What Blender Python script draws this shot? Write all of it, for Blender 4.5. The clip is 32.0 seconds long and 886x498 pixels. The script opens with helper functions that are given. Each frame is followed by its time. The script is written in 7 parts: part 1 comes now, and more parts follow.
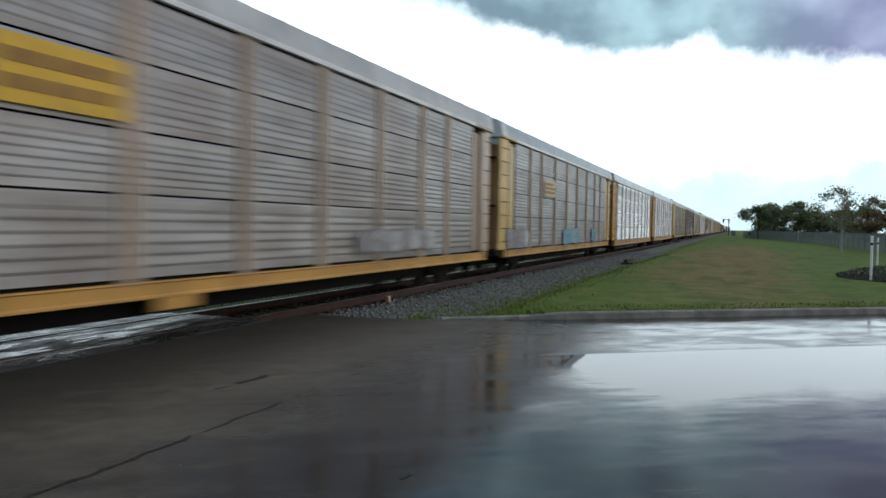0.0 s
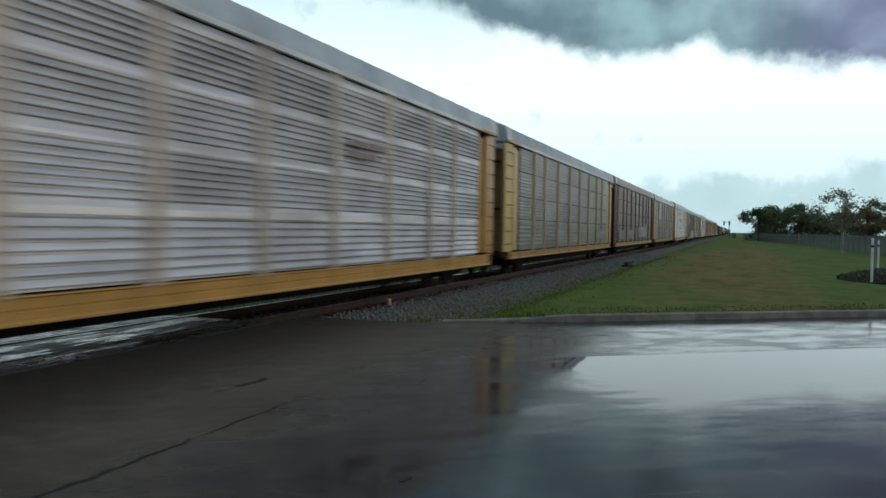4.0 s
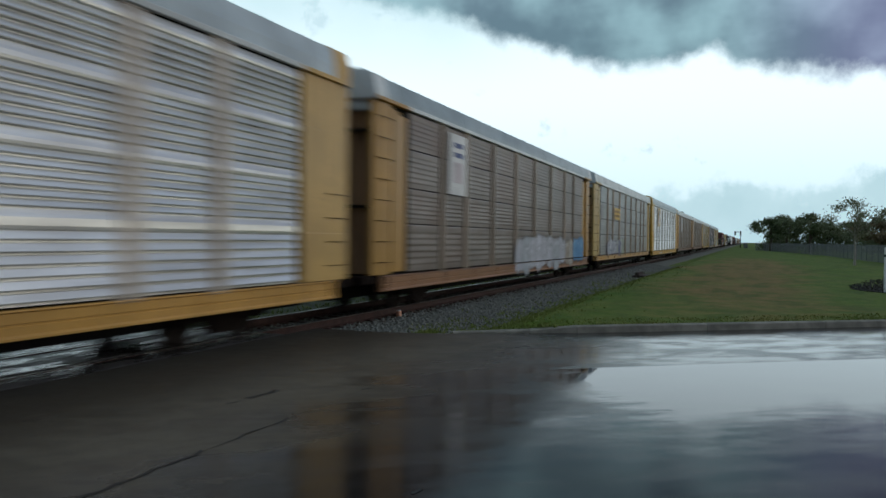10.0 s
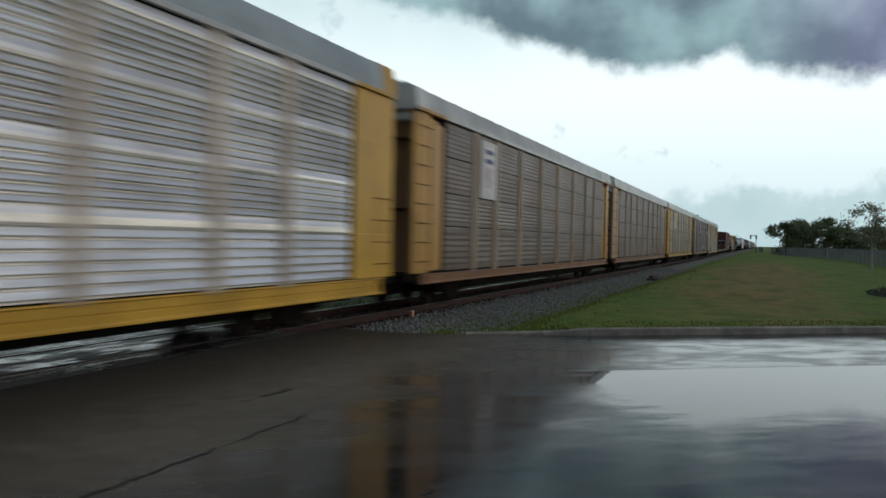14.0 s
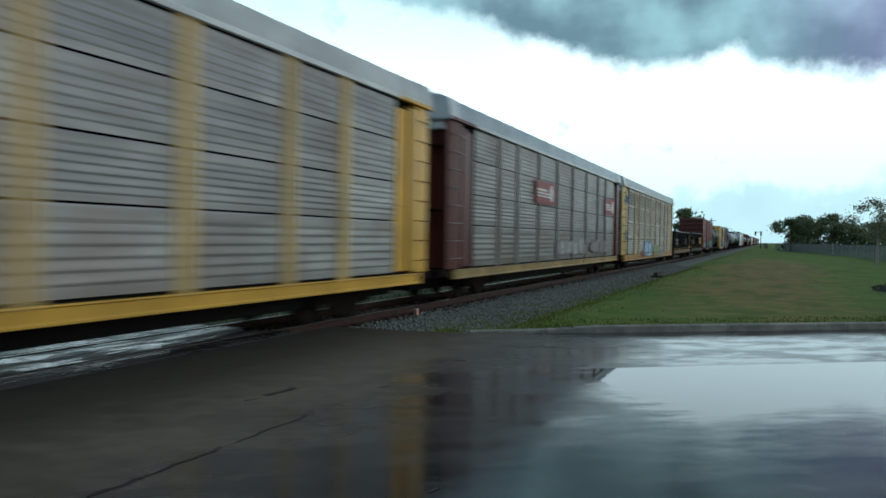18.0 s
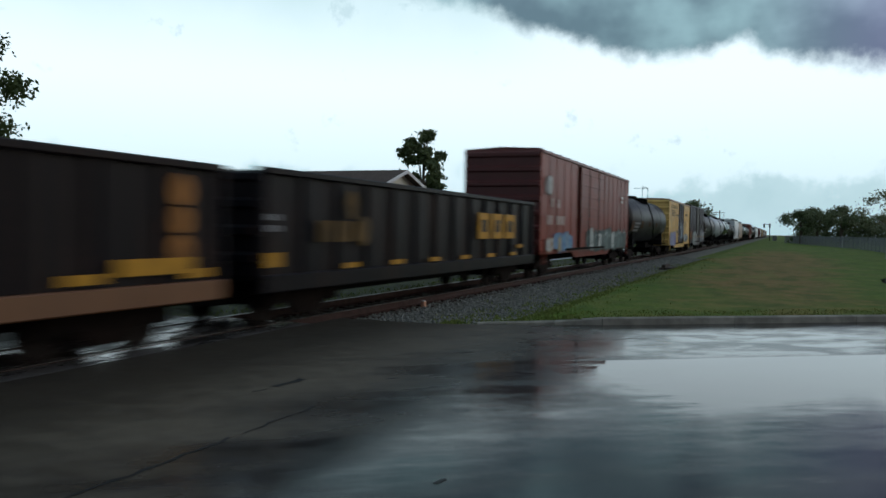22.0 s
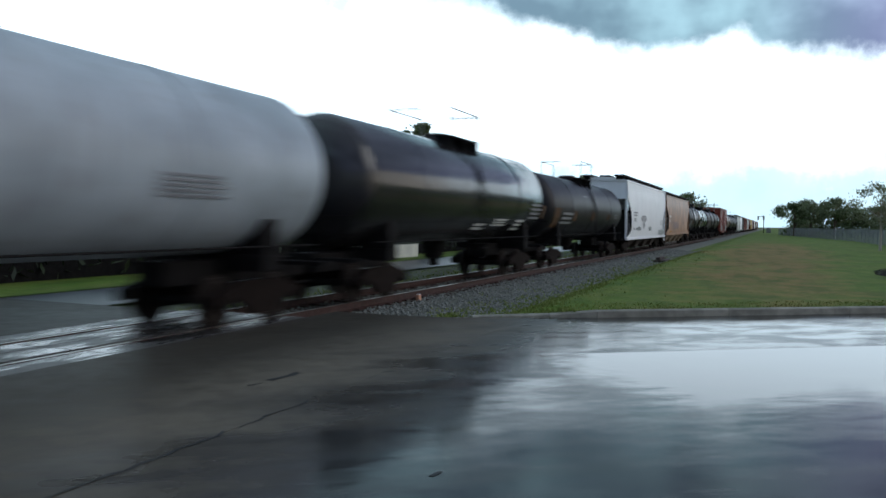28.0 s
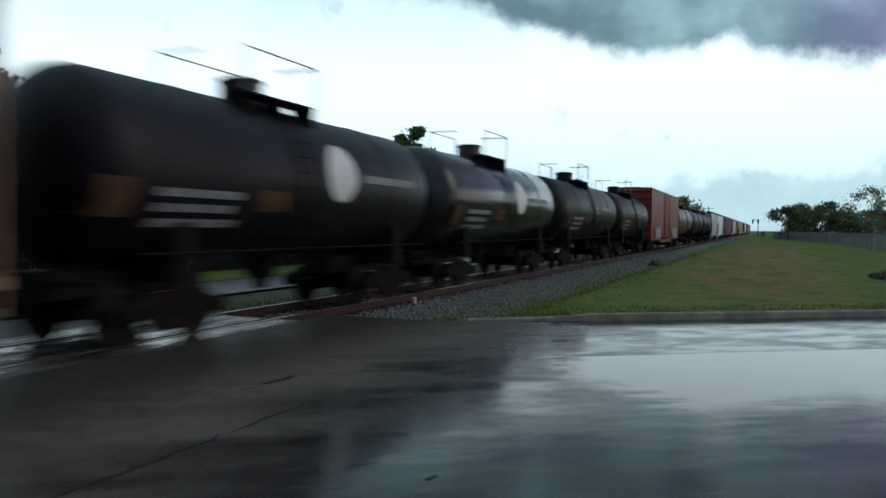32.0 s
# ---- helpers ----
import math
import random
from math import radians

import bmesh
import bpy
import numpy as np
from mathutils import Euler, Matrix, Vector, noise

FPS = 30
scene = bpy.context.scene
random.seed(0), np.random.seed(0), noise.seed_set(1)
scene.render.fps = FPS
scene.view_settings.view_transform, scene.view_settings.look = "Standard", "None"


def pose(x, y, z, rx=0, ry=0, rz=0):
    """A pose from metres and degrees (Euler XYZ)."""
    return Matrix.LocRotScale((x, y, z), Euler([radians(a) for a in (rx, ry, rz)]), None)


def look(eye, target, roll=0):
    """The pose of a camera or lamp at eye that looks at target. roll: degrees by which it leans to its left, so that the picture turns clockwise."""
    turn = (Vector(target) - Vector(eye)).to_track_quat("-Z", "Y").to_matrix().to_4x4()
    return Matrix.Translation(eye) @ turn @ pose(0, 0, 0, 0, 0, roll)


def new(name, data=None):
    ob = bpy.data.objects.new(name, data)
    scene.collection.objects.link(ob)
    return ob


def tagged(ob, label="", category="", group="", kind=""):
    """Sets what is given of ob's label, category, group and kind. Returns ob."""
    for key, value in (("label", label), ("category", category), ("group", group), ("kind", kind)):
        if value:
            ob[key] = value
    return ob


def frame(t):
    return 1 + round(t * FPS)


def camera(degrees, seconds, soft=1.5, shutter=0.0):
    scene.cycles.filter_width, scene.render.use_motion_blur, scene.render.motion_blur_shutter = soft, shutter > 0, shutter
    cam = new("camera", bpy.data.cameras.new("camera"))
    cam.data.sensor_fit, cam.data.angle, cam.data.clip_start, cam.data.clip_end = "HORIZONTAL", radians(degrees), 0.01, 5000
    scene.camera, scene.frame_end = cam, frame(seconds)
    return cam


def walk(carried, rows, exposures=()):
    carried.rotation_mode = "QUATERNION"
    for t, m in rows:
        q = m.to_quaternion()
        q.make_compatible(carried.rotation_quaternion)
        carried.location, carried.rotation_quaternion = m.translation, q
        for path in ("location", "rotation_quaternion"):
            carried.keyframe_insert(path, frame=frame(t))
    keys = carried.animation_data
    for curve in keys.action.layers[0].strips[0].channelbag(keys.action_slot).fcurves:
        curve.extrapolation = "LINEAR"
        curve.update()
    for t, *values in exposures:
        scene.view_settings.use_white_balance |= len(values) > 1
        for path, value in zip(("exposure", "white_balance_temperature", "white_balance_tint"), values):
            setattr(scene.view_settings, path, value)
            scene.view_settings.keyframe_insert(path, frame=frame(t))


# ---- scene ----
cam = camera(58.49, 32.0, soft=1.6, shutter=0.85)
EYE = (0.0, 0.0, 1.905)
TURNS = [  # seconds, pitch, roll, yaw of the hand-held camera
    (0, -1.77, -1.03, 20.35), (0.5, -1.70, -1.02, 20.25), (1, -1.96, -0.96, 20.33), (1.5, -2.11, -0.93, 20.41),
    (2, -1.79, -0.92, 20.47), (2.5, -1.54, -1.06, 20.30), (3, -1.59, -1.03, 20.25), (3.5, -1.70, -1.02, 20.24),
    (5.5, -0.94, -0.85, 21.17), (6, -0.94, -0.85, 21.16), (6.5, -0.75, -0.96, 21.50), (7, -0.53, -0.95, 21.54),
    (7.5, -0.61, -0.92, 21.66), (8, -0.72, -0.67, 21.59), (8.5, -0.58, -0.78, 21.68), (9, -0.39, -1.01, 22.46),
    (9.5, -0.10, -0.84, 20.98), (10, -0.78, -0.74, 21.11), (10.5, -0.62, -0.99, 20.96), (11, -1.17, -1.03, 21.08),
    (11.5, -1.31, -1.05, 21.16), (12, -1.28, -0.98, 21.46), (12.5, -1.07, -0.86, 21.79), (13, -0.85, -1.02, 21.53),
    (13.5, -0.42, -1.23, 21.93), (14, -0.73, -1.30, 22.09), (14.5, -0.82, -1.08, 22.12), (16.5, -0.97, -1.20, 22.35),
    (17, -0.83, -1.00, 22.44), (17.5, -0.72, -0.98, 22.36), (18, -0.88, -1.00, 22.39), (18.5, -0.99, -1.00, 22.39),
    (19, -1.05, -1.03, 22.60), (19.5, -0.93, -0.94, 22.64), (20, -1.10, -0.79, 22.72), (20.5, -1.24, -0.85, 22.71),
    (21, -1.45, -1.03, 22.87), (21.5, -1.66, -1.07, 22.83), (22, -1.48, -1.07, 22.93), (22.5, -1.60, -1.20, 22.98),
    (23, -1.44, -1.12, 22.74), (23.5, -1.46, -1.11, 22.89), (24, -1.48, -0.95, 22.99), (24.5, -1.72, -0.95, 22.89),
    (25, -1.61, -0.82, 23.12), (25.5, -2.16, -0.92, 23.05), (26, -1.87, -0.94, 22.92), (26.5, -1.96, -0.77, 22.61),
    (28.5, -1.95, -0.99, 22.51), (29, -1.82, -1.21, 22.52), (29.5, -1.76, -1.11, 22.58), (30, -1.86, -1.16, 22.29),
    (30.5, -1.93, -1.17, 22.06), (31, -1.80, -1.10, 22.14), (31.5, -1.69, -1.11, 22.20), (32, -1.71, -0.91, 22.21),
]
walk(cam, [(t, pose(*EYE, 90 + p, r, y)) for t, p, r, y in TURNS], exposures=[
    (0.0, 0.15, 6450, 9), (2.0, 0.15, 6500, 9), (3.0, -0.44, 6550, 6), (6.0, -0.2, 6050, -1), (8.0, -0.1, 6250, 2), (9.0, -0.08, 6200, 1), (9.5, -0.45, 6200, 2), (11.0, -0.43, 6450, 5), (13.0, -0.28, 6400, 3), (14.0, -0.52, 6700, 6), (17.0, -0.15, 6000, -2), (19.0, -0.15, 5950, -4), (20.5, -0.2, 6100, -2), (21.3, -0.38, 6300, 1), (22.2, -0.5, 6300, 4),
    (22.8, -0.15, 6000, 0), (24.5, 0.0, 6150, 4), (26.5, 0.1, 6150, 6), (28.5, 0.12, 6050, 7), (30.0, 0.14, 6100, 7), (31.0, -0.34, 6300, 2), (32.0, -0.38, 6200, 2)])

TRACK_X = -9.77          # centre line of the railway, which runs along y
RAIL_NEAR, RAIL_FAR = TRACK_X + 0.755, TRACK_X - 0.755


# ---- world, sun ----
def world_sky():
    w = bpy.data.worlds.new("stormy_sky")
    scene.world = w
    w.use_nodes = True
    nt = w.node_tree
    nt.nodes.clear()
    N, L = nt.nodes.new, nt.links.new

    def mathn(op, a, b=None, c=None, clamp=False):
        n = N("ShaderNodeMath")
        n.operation, n.use_clamp = op, clamp
        for i, v in enumerate((a, b, c)):
            if v is None:
                continue
            if isinstance(v, (int, float)):
                n.inputs[i].default_value = v
            else:
                L(v, n.inputs[i])
        return n.outputs[0]

    def mixc(fac, a, b):
        n = N("ShaderNodeMix")
        n.data_type = "RGBA"
        if isinstance(fac, (int, float)):
            n.inputs[0].default_value = fac
        else:
            L(fac, n.inputs[0])
        for i, v in ((6, a), (7, b)):
            if isinstance(v, tuple):
                n.inputs[i].default_value = (*v, 1)
            else:
                L(v, n.inputs[i])
        return n.outputs[2]

    def step(v, lo, hi):
        n = N("ShaderNodeMapRange")
        n.interpolation_type = "SMOOTHSTEP"
        L(v, n.inputs[0])
        n.inputs[1].default_value, n.inputs[2].default_value = lo, hi
        return n.outputs[0]

    co = N("ShaderNodeTexCoord").outputs["Generated"]
    sep = N("ShaderNodeSeparateXYZ")
    L(co, sep.inputs[0])
    x, y, z = sep.outputs

    def noisy(scale, detail, vec=co, rough=0.55):
        n = N("ShaderNodeTexNoise")
        n.inputs["Scale"].default_value, n.inputs["Detail"].default_value, n.inputs["Roughness"].default_value = scale, detail, rough
        L(vec, n.inputs["Vector"])
        return n.outputs[0]

    sky = N("ShaderNodeTexSky")
    sky.sky_type, sky.sun_disc = "NISHITA", False
    sky.sun_elevation, sky.sun_rotation = radians(31), radians(77)
    sky.air_density, sky.dust_density = 1.2, 2.0
    blue = N("ShaderNodeVectorMath")
    blue.operation = "SCALE"
    L(sky.outputs[0], blue.inputs[0])
    blue.inputs[3].default_value = 0.10

    # clouds lie on a sheet: stretch the pattern towards the horizon
    flat = N("ShaderNodeVectorMath")
    flat.operation = "DIVIDE"
    L(co, flat.inputs[0])
    den = N("ShaderNodeCombineXYZ")
    lift = mathn("ADD", mathn("MAXIMUM", z, 0.0), 0.12)
    for i in range(2):
        L(lift, den.inputs[i])
    den.inputs[2].default_value = 1.0
    L(den.outputs[0], flat.inputs[1])
    sheet = flat.outputs[0]

    n_big = noisy(1.1, 5, sheet)
    n_lump = noisy(7.0, 6, co)
    # the edge of the dark sheet, lower over the right of the line than over the left
    drop = mathn("MULTIPLY", mathn("MAXIMUM", mathn("ADD", mathn("MULTIPLY", x, -1.0), -0.20), 0.0), 0.30)
    edge = mathn("SUBTRACT", mathn("ADD", mathn("SUBTRACT", z, drop), mathn("MULTIPLY", mathn("SUBTRACT", mathn("MAXIMUM", x, 0.0), mathn("MULTIPLY", mathn("MAXIMUM", mathn("SUBTRACT", x, 0.2), 0.0), 1.7)), 0.14)), 0.201)
    # a bright cleft between its two lobes
    cleft = mathn("MULTIPLY", step(mathn("ABSOLUTE", mathn("ADD", mathn("ADD", x, 0.047), mathn("MULTIPLY", mathn("SUBTRACT", noisy(11.0, 4, co), 0.5), 0.14))), 0.055, 0.0), 0.022)
    edge = mathn("SUBTRACT", mathn("SUBTRACT", edge, cleft), mathn("MULTIPLY", step(x, -0.08, -0.22), 0.014))
    wob = mathn("ADD", mathn("MULTIPLY", mathn("SUBTRACT", n_lump, 0.5), 0.050), mathn("MULTIPLY", mathn("SUBTRACT", noisy(24.0, 5, co, 0.6), 0.5), 0.040))
    front = step(mathn("ADD", edge, wob), -0.009, 0.018)
    thick = step(mathn("ADD", mathn("ADD", mathn("MULTIPLY", noisy(5.0, 5, co, 0.5), 0.5), mathn("MULTIPLY", noisy(13.0, 3, co, 0.45), 0.25)), mathn("MULTIPLY", n_big, 0.25)), 0.40, 0.57)
    shadow = mixc(step(x, -0.02, 0.14), (0.200, 0.310, 0.385), (0.235, 0.250, 0.440))
    shadow = mixc(step(z, 0.24, 0.40), shadow, (0.195, 0.230, 0.335))
    pale = mixc(step(x, -0.06, 0.12), (0.52, 0.78, 0.87), (0.50, 0.57, 0.80))
    dark = mixc(thick, pale, shadow)
    # high overhead the sheet has brighter breaks
    dark = mixc(mathn("MULTIPLY", step(z, 0.5, 0.95), 0.35), dark, (0.70, 0.78, 0.86))
    # bright veil below it, a bluish bank of cumulus along the horizon
    veil = mixc(step(z, 0.0, 0.20), (1.10, 1.35, 1.49), (1.54, 1.72, 1.86))
    bank = step(mathn("ADD", mathn("SUBTRACT", 0.066, z), mathn("MULTIPLY", mathn("SUBTRACT", noisy(11.0, 7, co, 0.62), 0.5), 0.20)), -0.010, 0.024)
    veil = mixc(mathn("MULTIPLY", bank, mathn("ADD", 0.45, mathn("MULTIPLY", noisy(18.0, 5, co), 0.6))), veil, (0.70, 0.97, 1.08))
    # a few small blue-grey wisps hang in the bright veil
    veil = mixc(mathn("MULTIPLY", mathn("MULTIPLY", step(noisy(17.0, 5, co, 0.6), 0.62, 0.72), step(z, 0.06, 0.11)), 0.5), veil, (0.74, 0.92, 1.06))
    # thin cyan cirrus on the left
    thin = mathn("MULTIPLY", mathn("MULTIPLY", step(z, 0.16, 0.32), step(mathn("MULTIPLY", x, -1.0), 0.14, 0.36)), mathn("ADD", 0.45, mathn("MULTIPLY", noisy(9.0, 4, co), 0.6)))
    veil = mixc(mathn("MULTIPLY", thin, 0.9), veil, (0.78, 1.08, 1.14))
    # towards the low sun in the east the gap under the sheet is warmer
    veil = mixc(step(x, 0.24, 0.55), veil, (1.18, 1.07, 0.96))
    # the storm has closed the sky to the south, behind the crossing
    shut = step(y, 0.35, -0.45)
    veil = mixc(shut, veil, (0.26, 0.29, 0.33))
    lit = mixc(front, veil, dark)
    lit = mixc(0.12, lit, blue.outputs[0])
    below = step(z, -0.02, 0.0)
    lit = mixc(below, (0.10, 0.11, 0.09), lit)
    bg = N("ShaderNodeBackground")
    L(lit, bg.inputs[0])
    bg.inputs[1].default_value = 1.0
    out = N("ShaderNodeOutputWorld")
    L(bg.outputs[0], out.inputs[0])


world_sky()
sun = new("sun", bpy.data.lights.new("sun", "SUN"))
sun.data.energy, sun.data.angle, sun.data.color = 0.65, radians(35), (1.0, 0.95, 0.89)
sun.matrix_world = look((40, 9, 25), (0, 0, 0))


# ---- materials ----
MATS = {}


class Nodes:
    """Short forms for building one material."""

    def __init__(self, name):
        self.mat = bpy.data.materials.new(name)
        self.mat.use_nodes = True
        self.nt = self.mat.node_tree
        self.nt.nodes.clear()
        self.out = self.nt.nodes.new("ShaderNodeOutputMaterial")
        self.bsdf = self.nt.nodes.new("ShaderNodeBsdfPrincipled")
        self.nt.links.new(self.bsdf.outputs[0], self.out.inputs[0])
        self.co = self.nt.nodes.new("ShaderNodeTexCoord").outputs["Object"]
        self.info = self.nt.nodes.new("ShaderNodeObjectInfo")

    def put(self, v, sock):
        if isinstance(v, tuple):
            sock.default_value = (*v, 1) if len(v) == 3 and sock.type == "RGBA" else v
        elif isinstance(v, (int, float)):
            sock.default_value = (v, v, v, 1) if sock.type == "RGBA" else v
        else:
            self.nt.links.new(v, sock)

    def math(self, op, a, b=None, clamp=False):
        n = self.nt.nodes.new("ShaderNodeMath")
        n.operation, n.use_clamp = op, clamp
        self.put(a, n.inputs[0])
        if b is not None:
            self.put(b, n.inputs[1])
        return n.outputs[0]

    def mix(self, fac, a, b, blend="MIX"):
        n = self.nt.nodes.new("ShaderNodeMix")
        n.data_type, n.blend_type = "RGBA", blend
        self.put(fac, n.inputs[0])
        self.put(a, n.inputs[6])
        self.put(b, n.inputs[7])
        return n.outputs[2]

    def scaled(self, sx, sy, sz, vec=None, rz=0.0):
        n = self.nt.nodes.new("ShaderNodeMapping")
        n.inputs["Scale"].default_value = (sx, sy, sz)
        n.inputs["Rotation"].default_value = (0, 0, rz)
        self.put(vec or self.co, n.inputs[0])
        return n.outputs[0]

    def apart(self, vec=None):
        """The pattern's place, moved for each object."""
        n = self.nt.nodes.new("ShaderNodeVectorMath")
        n.operation = "ADD"
        self.put(vec or self.co, n.inputs[0])
        c = self.nt.nodes.new("ShaderNodeCombineXYZ")
        self.put(self.math("MULTIPLY", self.info.outputs["Random"], 37.0), c.inputs[0])
        self.put(self.math("MULTIPLY", self.info.outputs["Random"], 91.0), c.inputs[1])
        self.put(c.outputs[0], n.inputs[1])
        return n.outputs[0]

    def noise(self, scale, detail=4, vec=None, rough=0.55):
        n = self.nt.nodes.new("ShaderNodeTexNoise")
        n.inputs["Scale"].default_value, n.inputs["Detail"].default_value, n.inputs["Roughness"].default_value = scale, detail, rough
        self.put(vec or self.co, n.inputs["Vector"])
        return n.outputs[0]

    def step(self, v, lo, hi):
        n = self.nt.nodes.new("ShaderNodeMapRange")
        n.interpolation_type = "SMOOTHSTEP"
        self.put(v, n.inputs[0])
        n.inputs[1].default_value, n.inputs[2].default_value = lo, hi
        return n.outputs[0]

    def bump(self, height, strength, dist=0.02):
        n = self.nt.nodes.new("ShaderNodeBump")
        n.inputs["Strength"].default_value, n.inputs["Distance"].default_value = strength, dist
        self.put(height, n.inputs["Height"])
        self.put(n.outputs[0], self.bsdf.inputs["Normal"])

    def done(self, color, rough, metal=0.0, spec=0.5):
        self.put(color, self.bsdf.inputs["Base Color"])
        self.put(rough, self.bsdf.inputs["Roughness"])
        self.put(metal, self.bsdf.inputs["Metallic"])
        self.put(spec, self.bsdf.inputs["Specular IOR Level"])
        return self.mat


def shade(c, k):
    return tuple(min(1.0, v * k) for v in c)


def paint(name, color, rust=(0.16, 0.075, 0.04), wear=0.35, rough=0.38, metal=0.0, streak=0.5, spec=0.5, patch=(0.80, 1.13)):
    """Weathered paint on steel: patches, streaks running down, rust."""
    if name in MATS:
        return MATS[name]
    m = Nodes(name)
    p = m.apart()
    big = m.noise(0.8, 5, p)
    run = m.noise(1.0, 5, m.scaled(5.0, 5.0, 0.35, p))
    fine = m.noise(14.0, 4, p)
    c = m.mix(m.step(big, 0.35, 0.68), shade(color, patch[0]), shade(color, patch[1]))
    c = m.mix(m.math("MULTIPLY", m.step(run, 0.5, 0.75), streak), c, m.mix(0.5, shade(color, 0.45), rust))
    c = m.mix(m.math("MULTIPLY", m.step(m.math("ADD", m.math("MULTIPLY", fine, 0.5), m.math("MULTIPLY", big, 0.5)), 0.52, 0.66), wear), c, rust)
    v = m.math("ADD", 0.86, m.math("MULTIPLY", m.info.outputs["Random"], 0.24))
    c = m.mix(1.0, c, v, "MULTIPLY")
    m.bump(fine, 0.12, 0.01)
    MATS[name] = m.done(c, m.math("ADD", rough - 0.08, m.math("MULTIPLY", big, 0.2)), metal, spec)
    return MATS[name]


def galvanised(name, color, rough, metal, dirt):
    """Zinc-coated sheet, soiled along its length."""
    if name in MATS:
        return MATS[name]
    m = Nodes(name)
    p = m.apart()
    long = m.noise(1.0, 5, m.scaled(1.0, 0.5, 5.0, p))
    big = m.noise(0.55, 4, p)
    run = m.noise(1.0, 4, m.scaled(4.0, 4.0, 0.4, p))
    c = m.mix(m.step(long, 0.3, 0.7), shade(color, 0.80), shade(color, 1.15))
    c = m.mix(m.math("MULTIPLY", m.step(big, 0.42, 0.68), dirt), c, (0.17, 0.12, 0.10))
    c = m.mix(m.math("MULTIPLY", m.step(run, 0.55, 0.75), dirt * 0.8), c, (0.12, 0.09, 0.075))
    v = m.math("ADD", 0.88, m.math("MULTIPLY", m.info.outputs["Random"], 0.24))
    c = m.mix(1.0, c, v, "MULTIPLY")
    m.bump(m.noise(25, 3, p), 0.06, 0.01)
    MATS[name] = m.done(c, m.math("ADD", rough, m.math("MULTIPLY", big, 0.15)), metal)
    return MATS[name]


def plain(name, color, rough=0.6, metal=0.0, var=0.25, scale=6.0, spec=0.3):
    if name in MATS:
        return MATS[name]
    m = Nodes(name)
    p = m.apart()
    n1, n2 = m.noise(scale, 5, p), m.noise(scale * 0.17, 3, p)
    c = m.mix(m.step(n1, 0.3, 0.7), shade(color, 1 - var), shade(color, 1 + var))
    c = m.mix(m.math("MULTIPLY", m.step(n2, 0.45, 0.7), 0.35), c, shade(color, 0.6))
    m.bump(n1, 0.15, 0.01)
    MATS[name] = m.done(c, rough, metal, spec)
    return MATS[name]


def spray(name, colors):
    """Sprayed letters that have run together: patches of a few colours."""
    if name in MATS:
        return MATS[name]
    m = Nodes(name)
    p = m.apart(m.scaled(1.0, 1.3, 1.8))
    c = colors[0]
    for i, col in enumerate(colors[1:]):
        n = m.nt.nodes.new("ShaderNodeTexVoronoi")
        n.inputs["Scale"].default_value = 1.1 + 0.5 * i
        w = m.nt.nodes.new("ShaderNodeVectorMath")
        w.operation = "ADD"
        m.put(p, w.inputs[0])
        nn = m.nt.nodes.new("ShaderNodeTexNoise")
        nn.inputs["Scale"].default_value = 1.6 + i
        m.put(p, nn.inputs["Vector"])
        m.put(nn.outputs[1], w.inputs[1])
        m.put(w.outputs[0], n.inputs["Vector"])
        c = m.mix(m.step(n.outputs[0], 0.30 + 0.05 * i, 0.42 + 0.05 * i), c, col)
    MATS[name] = m.done(c, 0.5, 0.0, 0.3)
    return MATS[name]


